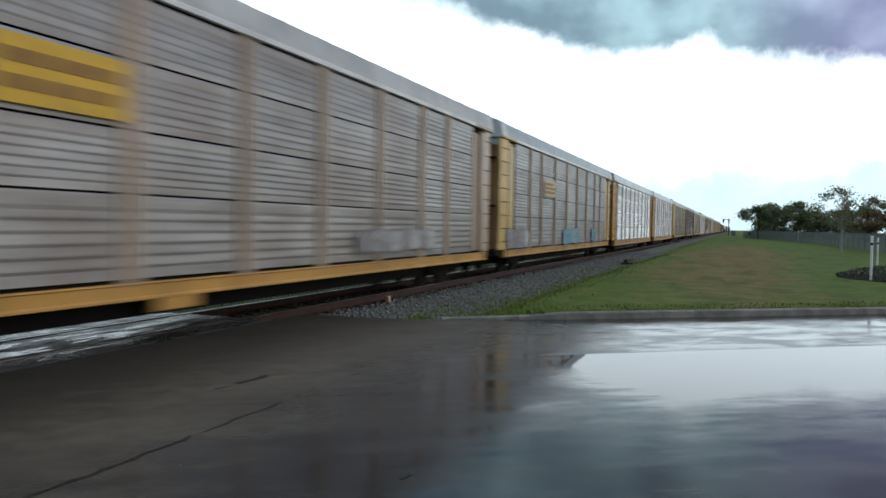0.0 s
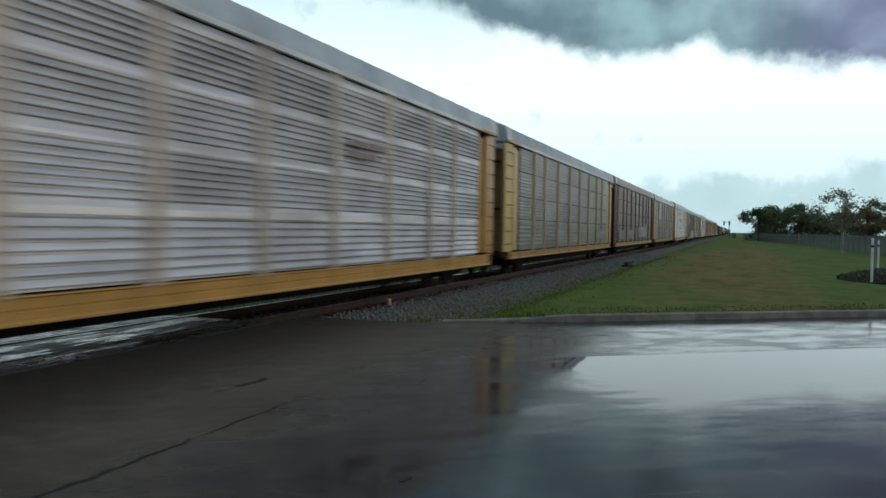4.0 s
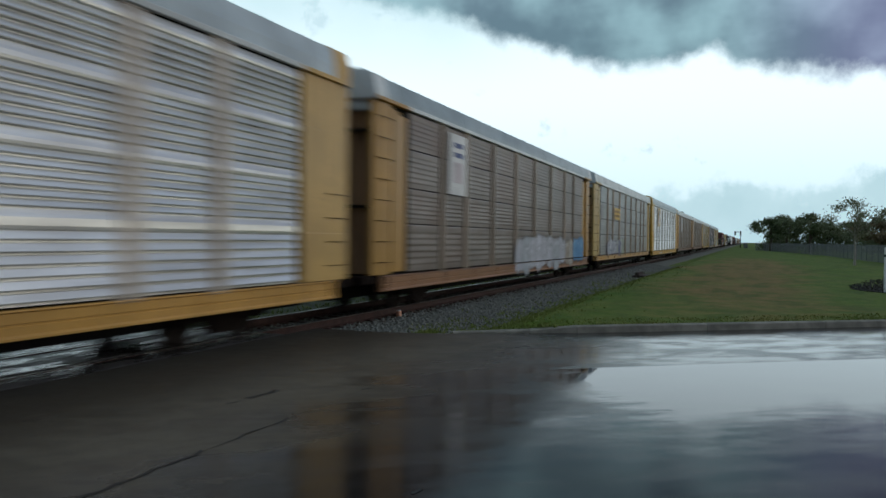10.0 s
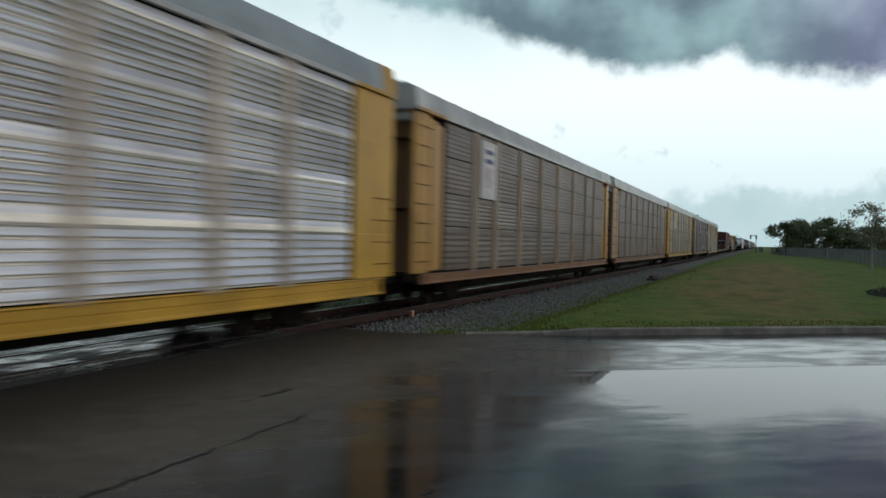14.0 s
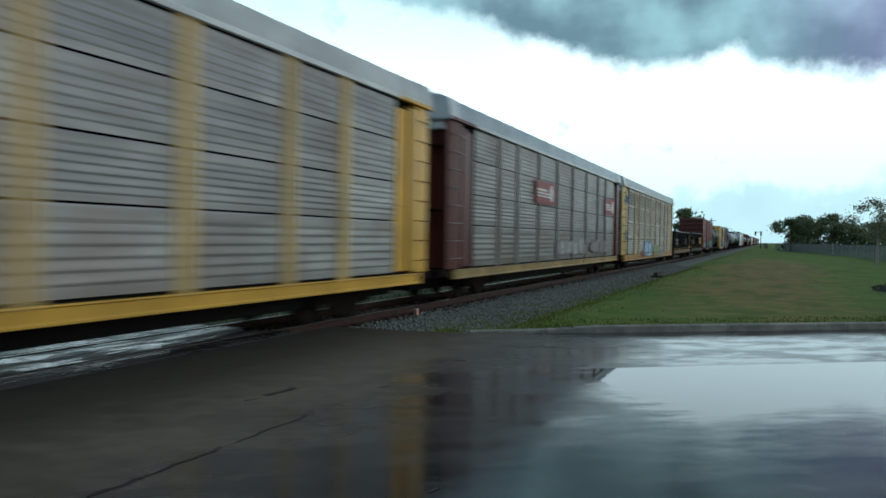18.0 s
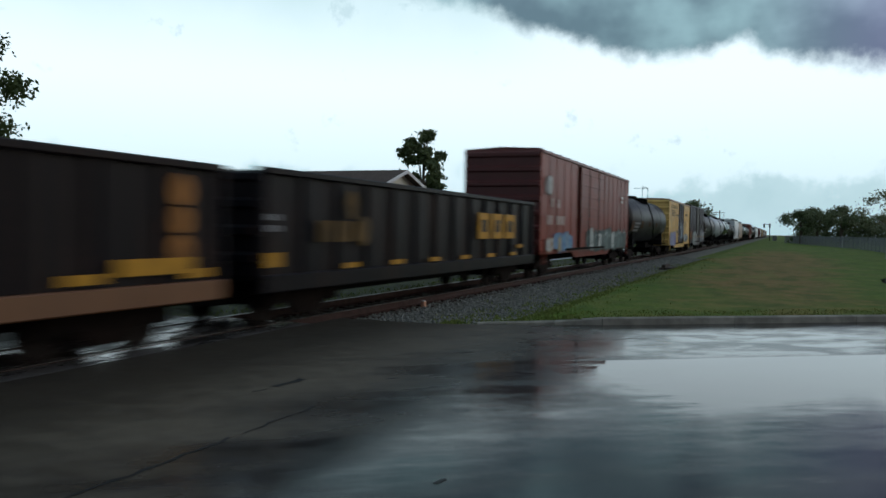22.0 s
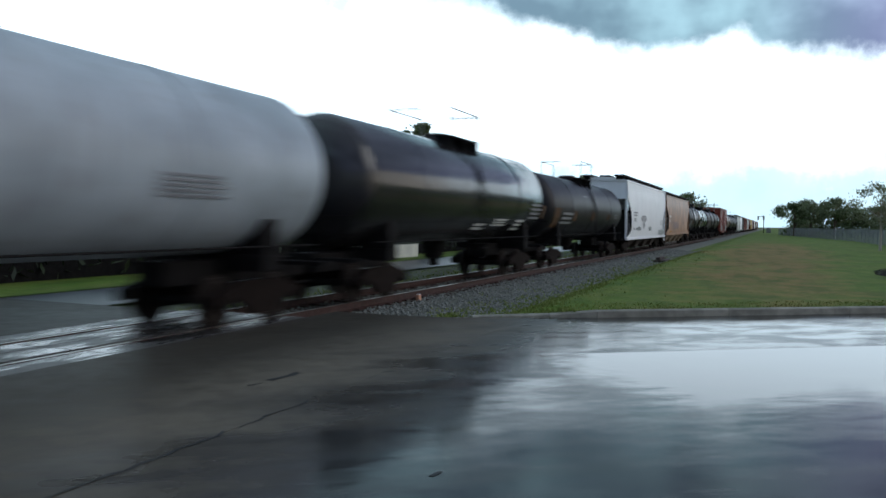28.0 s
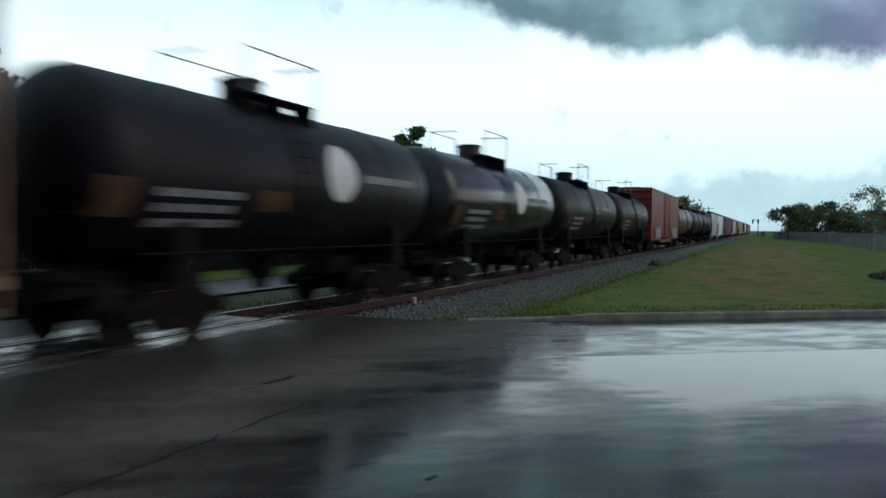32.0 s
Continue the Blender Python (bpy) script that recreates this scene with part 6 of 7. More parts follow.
C_DULLPOST = paint("dull_post_paint", (0.60, 0.53, 0.45), wear=0.15, metal=0.3)
SH_DIM = galvanised("dim_mauve_zinc", (0.245, 0.238, 0.230), 0.33, 0.55, 0.45)
SH_DULL = galvanised("dull_zinc", (0.66, 0.66, 0.66), 0.30, 0.62, 0.28)
SH_TAN = galvanised("tan_zinc", (0.31, 0.282, 0.225), 0.35, 0.50, 0.45)
DOOR_BROWN = paint("brown_end_door_paint", (0.34, 0.20, 0.10), wear=0.4)
DOOR_TAN = paint("tan_end_door_paint", (0.56, 0.34, 0.15), wear=0.35)
DOOR_AMBER = paint("amber_end_door_paint", (0.64, 0.37, 0.06), wear=0.35)
DOOR_GREY = galvanised("grey_end_door_zinc", (0.36, 0.38, 0.39), 0.5, 0.1, 0.45)
C_TAN = paint("tan_post_paint", (0.43, 0.34, 0.25), wear=0.3)
C_CREAM = paint("cream_yellow_paint", (0.61, 0.44, 0.165), wear=0.35)
C_TANYEL = paint("soiled_tan_yellow_paint", (0.62, 0.40, 0.13), wear=0.4)
C_TANPOST = paint("dull_cream_post_paint", (0.47, 0.38, 0.20), wear=0.3)
C_PEACH = paint("peach_tan_paint", (0.54, 0.36, 0.20), wear=0.4)
C_POSTBROWN = paint("brown_tan_post_paint", (0.31, 0.245, 0.185), wear=0.35)
C_YELLOW = paint("yellow_paint", (0.68, 0.40, 0.045), wear=0.25)
C_AMBER = paint("soiled_amber_paint", (0.52, 0.29, 0.065), wear=0.5, streak=0.65)
C_MAROON = paint("maroon_paint", (0.100, 0.021, 0.021), wear=0.3, spec=0.3)
C_BROWNROOF = paint("brown_roof_paint", (0.215, 0.145, 0.130), wear=0.4)
C_ROOFW = paint("pale_roof_paint", (0.52, 0.56, 0.55), wear=0.12, streak=0.3)
C_CAP = paint("white_roof_end_and_lit_rail_paint", (0.66, 0.70, 0.70), wear=0.1, streak=0.25)
C_FADEDRED = paint("faded_maroon_post_paint", (0.21, 0.125, 0.115), wear=0.35)
C_ROOFB = paint("blue_grey_roof_paint", (0.50, 0.58, 0.62), wear=0.10, streak=0.25)
C_ROOFG = paint("grey_roof_paint", (0.36, 0.44, 0.47), wear=0.18, streak=0.3)
C_CHIPPED = paint("chipped_yellow_sill_paint", (0.52, 0.36, 0.13), rust=(0.085, 0.045, 0.026), wear=0.9, streak=0.8, patch=(0.55, 1.25))
C_RUSTSILL = paint("rusty_sill_paint", (0.30, 0.15, 0.07), wear=0.5)
P_WHITE = plain("placard_white", (0.72, 0.72, 0.72), 0.45, 0, 0.08, 5)
P_YELLOW = plain("placard_yellow", (0.66, 0.42, 0.05), 0.45, 0, 0.10, 5)
P_RED = plain("placard_red", (0.22, 0.025, 0.025), 0.45, 0, 0.12, 5)
P_BLUE = plain("placard_blue", (0.05, 0.07, 0.22), 0.45, 0, 0.12, 5)
WHITES = [(0.31, 0.31, 0.315), (0.24, 0.23, 0.235), (0.40, 0.41, 0.41), (0.46, 0.47, 0.47)]
BLUEYEL = [(0.10, 0.21, 0.42), (0.13, 0.28, 0.44), (0.24, 0.34, 0.44), (0.34, 0.30, 0.20)]
BLUES = [(0.10, 0.26, 0.37), (0.16, 0.34, 0.43), (0.36, 0.43, 0.48)]
GREENS = [(0.12, 0.17, 0.17), (0.05, 0.085, 0.09), (0.22, 0.30, 0.28), (0.46, 0.50, 0.50)]
WHITE2 = [(0.50, 0.51, 0.57), (0.40, 0.41, 0.46), (0.60, 0.61, 0.66), (0.38, 0.41, 0.45)]
PALE = [(0.12, 0.12, 0.15), (0.18, 0.19, 0.22), (0.30, 0.34, 0.38), (0.40, 0.44, 0.48)]
MIXED = [(0.22, 0.28, 0.36), (0.06, 0.07, 0.09), (0.42, 0.46, 0.50), (0.52, 0.54, 0.56)]
PASTEL = [(0.19, 0.27, 0.50), (0.25, 0.25, 0.45), (0.24, 0.36, 0.53), (0.34, 0.38, 0.50)]
XS = 1.59


def sign_yellow(y0, y1, z0, z1, base=None, rows=2):
    def make(car):
        mark(car, "placard", plate_bm(y0, y1, z0, z1), base or P_YELLOW, XS, "name panel with brown lettering")
        mark(car, "lettering", bars_bm(y0 + 0.15, y1 - 0.1, z0 + 0.10, z1 - 0.1, rows, 0.55, 4), plain("brown_lettering", (0.30, 0.17, 0.04), 0.5), XS + 0.007)
    return make


def sign_white(y0, y1, z0, z1, border=P_WHITE):
    def make(car):
        mark(car, "placard", plate_bm(y0, y1, z0, z1), border, XS, "tall placard")
        w, hh = (y1 - y0), (z1 - z0)
        mark(car, "emblem", plate_bm(y0 + 0.18 * w, y1 - 0.18 * w, z0 + 0.12 * hh, z1 - 0.1 * hh), P_WHITE, XS + 0.007)
        mark(car, "emblem_bar", plate_bm(y0 + 0.24 * w, y1 - 0.24 * w, z1 - 0.22 * hh, z1 - 0.14 * hh), P_BLUE, XS + 0.014)
        mark(car, "emblem_bar", plate_bm(y0 + 0.24 * w, y1 - 0.24 * w, z1 - 0.38 * hh, z1 - 0.30 * hh), P_BLUE, XS + 0.014)
        mark(car, "emblem_field", plate_bm(y0 + 0.24 * w, y1 - 0.24 * w, z0 + 0.2 * hh, z1 - 0.46 * hh), plain("faded_pink", (0.62, 0.55, 0.58), 0.5), XS + 0.014)
    return make


def sign_red(y0, y1, z0, z1):
    """A dark red panel with thin white stripes that run into a white emblem."""
    def make(car):
        w, hh = y1 - y0, z1 - z0
        mark(car, "placard", plate_bm(y0, y1, z0, z1), P_RED, XS, "dark red name panel with white stripes")
        for f, g in ((0.30, 0.37), (0.43, 0.50), (0.56, 0.66)):
            mark(car, "stripe", plate_bm(y0 + 0.06 * w, y0 + (0.72 if f < 0.5 else 0.52) * w, z0 + f * hh, z0 + g * hh), M_WHITE, XS + 0.007)
        emblem(y0 + 0.78 * w, z0 + 0.52 * hh, 0.30 * hh, M_WHITE, XS + 0.008)(car)
    return make


def tag_paint(y0, y1, z0, z1, colors, seed, x=XS):
    return lambda car: scrawl(car, y0, y1, z0, z1, colors, x, seed, SLOTS if x == XS else ())


def letters(y0, y1, z0, z1, rows, mat=None, x=XS, seed=2):
    return lambda car: mark(car, "lettering", bars_bm(y0, y1, z0, z1, rows, 0.55, seed), mat or M_WHITE, x)


def emblem(y, z, r, mat, x):
    """A round or shield-shaped mark as a plain many-sided plate."""
    def make(car):
        bm = bmesh.new()
        vs = [bm.verts.new((0.004, y + r * math.cos(a), z + 1.25 * r * math.sin(a))) for a in (2 * math.pi * k / 20 for k in range(20))]
        bm.faces.new(vs)
        mark(car, "emblem", bm, mat, x)
    return make


def stacked(y, z0, z1, n, mat, x):
    """Rounded letters one above the other, run together."""
    def make(car):
        for k in range(n):
            hh = (z1 - z0) / n
            emblem(y, z0 + hh * (k + 0.5), hh * 0.47 - 0.015 * (k % 2), mat, x)(car)
    return make


TRAIN = []


def add(car):
    TRAIN.append((car, car.matrix_basis.translation.y))
    return car


def build_autoracks():
    A, B = "slit", "rib"
    plan = [
        (A, SH_MAUVE, C_TAN, C_AMBER, C_ROOFW, C_TAN, "soiled grey autorack with tan posts and amber sill", [sign_yellow(-6.7, -4.4, 3.28, 4.12), tag_paint(3, 8, 1.1, 1.9, WHITES, 101)]),
        (A, SH_MAUVE, C_TAN, C_AMBER, C_ROOFG, C_CREAM, "soiled grey autorack with graffiti along its foot", [sign_yellow(-6.7, -4.4, 3.28, 4.05, plain("faded_cream_placard", (0.52, 0.44, 0.29), 0.5, 0, 0.15, 4), 3), tag_paint(-12.8, -9.5, 0.8, 2.0, WHITES, 102), tag_paint(-2.3, 1.6, 0.85, 2.0, BLUES, 103), tag_paint(6.0, 7.2, 0.9, 2.1, BLUES, 104)]),
        (B, SH_BRIGHT, C_DULLPOST, C_AMBER, C_ROOFB, C_AMBER, "bright zinc ribbed autorack with amber ends", []),
        (B, SH_DULL, C_DULLPOST, C_AMBER, C_ROOFB, C_AMBER, "dull ribbed autorack with amber ends", [letters(2.0, 4.0, 3.4, 3.9, 2, C_BROWNROOF)]),
        (A, SH_DUSK, C_TANPOST, C_AMBER, C_ROOFG, C_CREAM, "grey slatted autorack with cream posts", [tag_paint(6.9, 10.6, 1.2, 2.0, WHITES, 105)]),
        (A, SH_BROWN, C_FADEDRED, C_AMBER, C_BROWNROOF, C_MAROON, "brown-grey autorack with maroon ends and white tags", [tag_paint(-11.5, -8.7, 1.1, 2.1, WHITES, 106), tag_paint(-6.9, -3.3, 1.1, 2.15, WHITES, 107), tag_paint(0.6, 6.9, 1.1, 2.6, [(0.36, 0.37, 0.39), (0.27, 0.31, 0.27), (0.42, 0.43, 0.45), (0.30, 0.28, 0.29)], 108), stacked(-12.45, 1.6, 4.4, 4, plain("thin_pale_spray", (0.24, 0.15, 0.15), 0.6, 0, 0.35, 2), 1.575)]),
        (A, SH_MAUVE, C_TAN, C_AMBER, C_ROOFB, C_CREAM, "soiled grey autorack with a tall white placard", [sign_white(-8.75, -7.25, 3.2, 5.0)]),
        (B, SH_BRIGHT, C_DULLPOST, C_AMBER, C_ROOFB, C_TANYEL, "bright ribbed autorack with yellow ends", [letters(1.5, 3.6, 3.3, 3.9, 2, C_BROWNROOF)]),
        (A, SH_BROWN, C_POSTBROWN, C_RUSTSILL, C_ROOFG, C_AMBER, "dark brown soiled autorack with white and blue graffiti", [sign_white(-8.75, -7.25, 3.2, 5.0), tag_paint(-1.6, 3.5, 0.45, 2.25, WHITE2, 109), tag_paint(3.4, 7.0, 0.45, 2.3, WHITE2, 210), tag_paint(7.2, 8.8, 0.5, 2.15, [(0.44, 0.43, 0.40), (0.34, 0.29, 0.24), (0.58, 0.58, 0.56)], 213), tag_paint(8.9, 11.5, 0.7, 2.2, [(0.08, 0.24, 0.46), (0.12, 0.30, 0.52), (0.30, 0.42, 0.55)], 110)]),
        (A, SH_MAUVE, C_TAN, C_AMBER, C_ROOFW, C_CREAM, "grey autorack with yellow name panel and pale graffiti", [sign_yellow(-6.7, -4.4, 3.28, 4.05), tag_paint(-9.4, -5.8, 0.78, 2.18, [(0.40, 0.42, 0.46), (0.36, 0.38, 0.44), (0.13, 0.15, 0.26), (0.50, 0.52, 0.56)], 111), tag_paint(-5.8, -2.4, 0.78, 2.18, [(0.36, 0.41, 0.27), (0.40, 0.43, 0.42), (0.13, 0.14, 0.26), (0.48, 0.50, 0.52)], 211)]),
        (B, SH_BRIGHT, C_DULLPOST, C_YELLOW, C_ROOFG, C_YELLOW, "clean bright autorack with yellow ends and sill", [sign_white(-8.6, -6.7, 3.35, 5.05, P_YELLOW), letters(-6.5, -3.5, 0.62, 0.85, 1, M_WHITE, 1.58)]),
        (A, SH_BROWN, C_TAN, C_RUSTSILL, C_ROOFW, C_AMBER, "dark soiled autorack with a white placard", [sign_white(-8.75, -7.25, 3.2, 5.0)]),
        (A, SH_BROWN, C_TAN, C_RUSTSILL, C_ROOFW, C_PEACH, "brown-grey autorack with tan posts and rusty sill", [tag_paint(7, 11, 1.0, 1.9, [(0.36, 0.20, 0.18), (0.20, 0.14, 0.13)], 112)]),
        (A, SH_MAUVE, C_CREAM, C_YELLOW, C_ROOFW, C_YELLOW, "grey autorack with yellow ends, sill and placard", [sign_white(-9.0, -7.15, 3.35, 5.0, P_YELLOW)]),
        (A, SH_DIM, SH_DIM, C_CHIPPED, C_ROOFG, C_MAROON, "grey-mauve autorack with dark red panels and maroon ends", [sign_red(-4.9, -2.0, 3.26, 4.14), sign_red(8.75, 11.45, 3.26, 4.14), tag_paint(-1.6, 4.0, 1.1, 2.05, WHITES, 113), tag_paint(5.2, 9.6, 1.1, 2.0, [(0.16, 0.12, 0.12), (0.3, 0.28, 0.28)], 114)]),
        (B, SH_TAN, C_CREAM, C_AMBER, C_ROOFG, C_CREAM, "tan ribbed autorack with blue and white graffiti", [
            tag_paint(-4.7, -0.6, 0.62, 1.95, [(0.50, 0.62, 0.70), (0.16, 0.34, 0.58), (0.66, 0.72, 0.74), (0.40, 0.56, 0.66)], 115), tag_paint(-6.3, -4.7, 0.62, 1.35, [(0.20, 0.085, 0.055), (0.26, 0.15, 0.10)], 216),
            tag_paint(-0.55, 0.3, 0.62, 1.05, [(0.42, 0.15, 0.05), (0.36, 0.12, 0.08)], 217), tag_paint(0.4, 3.4, 0.62, 1.75, [(0.28, 0.34, 0.13), (0.34, 0.40, 0.16), (0.22, 0.30, 0.16)], 116), tag_paint(3.3, 6.2, 0.62, 1.6, [(0.30, 0.32, 0.34), (0.42, 0.44, 0.46), (0.20, 0.26, 0.26)], 218),
            lambda car: mark(car, "placard", plate_bm(-13.0, -12.3, 4.12, 4.72), plain("pale_blue_placard", (0.30, 0.42, 0.50), 0.5, 0, 0.25, 4), XS, "small pale blue placard"), lambda car: mark(car, "lettering", bars_bm(-12.95, -12.35, 4.2, 4.64, 3, 0.8, 7), plain("deep_blue_lettering", (0.03, 0.08, 0.16), 0.5), XS + 0.007),
            lambda car: mark(car, "grey_patch", plate_bm(-13.0, -12.3, 1.95, 2.45), plain("grey_patch_paint", (0.30, 0.29, 0.27), 0.6, 0, 0.3, 3), XS)]),
    ]
    for i, (style, sh, po, si, ro, en, label, marks) in enumerate(plan):
        door = C_MAROON if en is C_MAROON else DOOR_GREY if i in (7, 10) else DOOR_AMBER if i == 13 else DOOR_TAN if i in (1, 2, 3, 9) else DOOR_BROWN
        add(autorack(i, 13.45 + 28.59 * i + SHIFT[i], style, sh, po, si, ro, en, label, marks, C_CAP, door))


# how far each car stands from an even spacing
SHIFT = (0.0, -0.15, -0.05, 0.05, 0.0, 0.0, 0.45, 0.7, 0.6, 0.6, 0.6, 0.5, 0.5, 0.5, 0.4, 0.1)
build_autoracks()

G_BLACK = paint("gondola_black_paint", (0.0085, 0.0072, 0.010), wear=0.12, spec=0.15)
G_GREEN = paint("gondola_dark_green_paint", (0.0065, 0.0065, 0.0095), wear=0.06, spec=0.15)
RB_RED = paint("boxcar_red_paint", (0.230, 0.044, 0.028), rust=(0.13, 0.045, 0.028), wear=0.45, streak=0.6, spec=0.3)
# darker copy of the red: the shade on the end walls is in its colour
RB_ENDSHADE = paint("boxcar_red_end_shade_paint", (0.13, 0.032, 0.03), rust=(0.06, 0.03, 0.025), wear=0.4)
RB_ROOF = paint("boxcar_red_roof_paint", (0.17, 0.045, 0.04), wear=0.3)
YB = paint("boxcar_yellow_paint", (0.80, 0.53, 0.17), wear=0.15)
YB_ROOF = paint("boxcar_yellow_roof_paint", (0.33, 0.19, 0.12), wear=0.4)
FADEDBROWN = plain("faded_brown_stencil", (0.20, 0.135, 0.07), 0.6, 0, 0.3, 4)
DB = paint("boxcar_plum_paint", (0.028, 0.019, 0.036), wear=0.18, spec=0.2)
DB_DOOR = paint("boxcar_grey_door_paint", (0.125, 0.112, 0.11), wear=0.3)
T_BLACK = paint("tank_black_paint", (0.0085, 0.008, 0.012), rust=(0.02, 0.014, 0.011), wear=0.2, rough=0.42, spec=0.22)
T_GLOSS = paint("tank_glossy_black_paint", (0.018, 0.018, 0.02), rust=(0.04, 0.03, 0.025), wear=0.08, rough=0.16, spec=0.5)
T_GREY = paint("tank_blue_grey_paint", (0.34, 0.39, 0.43), wear=0.15, rough=0.4)
T_BROWN = paint("tank_brown_paint", (0.12, 0.06, 0.045), wear=0.3)
H_WHITE = paint("hopper_white_paint", (0.88, 0.89, 0.92), rust=(0.45, 0.42, 0.42), wear=0.08, streak=0.10, patch=(0.95, 1.04))
H_TAN = paint("hopper_orange_tan_paint", (0.35, 0.185, 0.108), rust=(0.40, 0.31, 0.24), wear=0.8, streak=0.6, patch=(0.66, 1.24))
H_GREY = paint("hopper_grey_paint", (0.42, 0.43, 0.42), wear=0.25)
RUSTY = plain("rust_patch", (0.20, 0.085, 0.03), 0.7, 0, 0.45, 2)
DIMORANGE = plain("soiled_orange_placard", (0.075, 0.036, 0.014), 0.7, 0, 0.4, 4)
SOOTMARK = plain("sooty_stencil_paint", (0.085, 0.085, 0.095), 0.6, 0, 0.3, 4)
GREYMARK = plain("grey_stencil_paint", (0.235, 0.24, 0.255), 0.6, 0, 0.25, 5)
YELLOWMARK = plain("yellow_reflector", (0.46, 0.24, 0.02), 0.5, 0, 0.25, 3)


def dashes(y0, y1, n, z0, z1, x):
    def make(car):
        for k in range(n):
            y = y0 + (y1 - y0) * k / max(1, n - 1)
            mark(car, "reflector", plate_bm(y, y + 0.62, z0, z1), YELLOWMARK, x)
    return make


DULLORANGE = plain("dull_orange_paint", (0.34, 0.15, 0.035), 0.6, 0, 0.35, 2)
OLIVEMARK = plain("soiled_olive_paint", (0.10, 0.062, 0.02), 0.7, 0, 0.4, 2)


DULLYELLOW = plain("soiled_yellow_stencil", (0.33, 0.235, 0.10), 0.6, 0, 0.3, 4)
FADEDMARK = plain("faded_pink_stencil", (0.46, 0.37, 0.34), 0.6, 0, 0.25, 4)


def blocks(y0, y1, z0, z1, n, mat, x):
    """A row of big stencilled letters, as plain blocks."""
    def make(car):
        w = (y1 - y0) / n
        for k in range(n):
            if (k * 7 + n) % 5 != 0:
                mark(car, "letter_block", plate_bm(y0 + w * k, y0 + w * (k + 0.72), z0, z1), mat, x)
    return make


SOFTGREY = plain("thin_grey_spray", (0.36, 0.365, 0.385), 0.6, 0, 0.35, 2)


def cloudy(y0, y1, z0, z1, mat, x):
    """A rounded sprayed shape with a lobed edge."""
    def make(car):
        bm = bmesh.new()
        vs = []
        for k in range(36):
            a = 2 * math.pi * k / 36
            q = 1 - 0.08 * abs(math.sin(3.5 * a))
            vs.append(bm.verts.new((0.004, (y0 + y1) / 2 + (y1 - y0) / 2 * q * math.cos(a), (z0 + z1) / 2 + (z1 - z0) / 2 * q * math.sin(a))))
        bm.faces.new(vs)
        mark(car, "graffiti", bm, mat, x, "grey sprayed emblem")
    return make


def curved(y0, y1, z0, z1, rows, mat, radius=1.58, zc=2.82, seed=3, plate=False):
    """Lettering that follows the round of a tank."""
    def make(car):
        bm = plate_bm(y0, y1, z0, z1) if plate else bars_bm(y0, y1, z0, z1, rows, 0.55, seed)
        bmesh.ops.subdivide_edges(bm, edges=[e for e in bm.edges if abs(e.verts[0].co.z - e.verts[1].co.z) > 0.15], cuts=3)
        for v in bm.verts:
            d = max(-0.98, min(0.98, (v.co.z - zc) / radius))
            v.co.x += (radius + 0.014) * math.sqrt(1 - d * d)
        mark(car, "lettering", bm, mat, 0.0)
    return make


def disc(y, z, rad, mat, radius, zc):
    """A round emblem that follows the curve of a tank."""
    def make(car):
        bm = bmesh.new()
        old = None
        for q in (0.0, 0.35, 0.7, 1.0):
            ring = []
            for k in range(24):
                a = 2 * math.pi * k / 24
                zz = z + rad * q * math.sin(a)
                ring.append(bm.verts.new(((radius + 0.014) * math.sqrt(1 - ((zz - zc) / radius) ** 2), y + rad * q * math.cos(a), zz)))
            if old:
                for k in range(24):
                    bm.faces.new((old[k], old[(k + 1) % 24], ring[(k + 1) % 24], ring[k]))
            old = ring
        bmesh.ops.remove_doubles(bm, verts=bm.verts, dist=0.001)
        mark(car, "emblem", bm, mat, 0.0, "round white emblem")
    return make


def mid(a, b):
    return (a + b) / 2, b - a


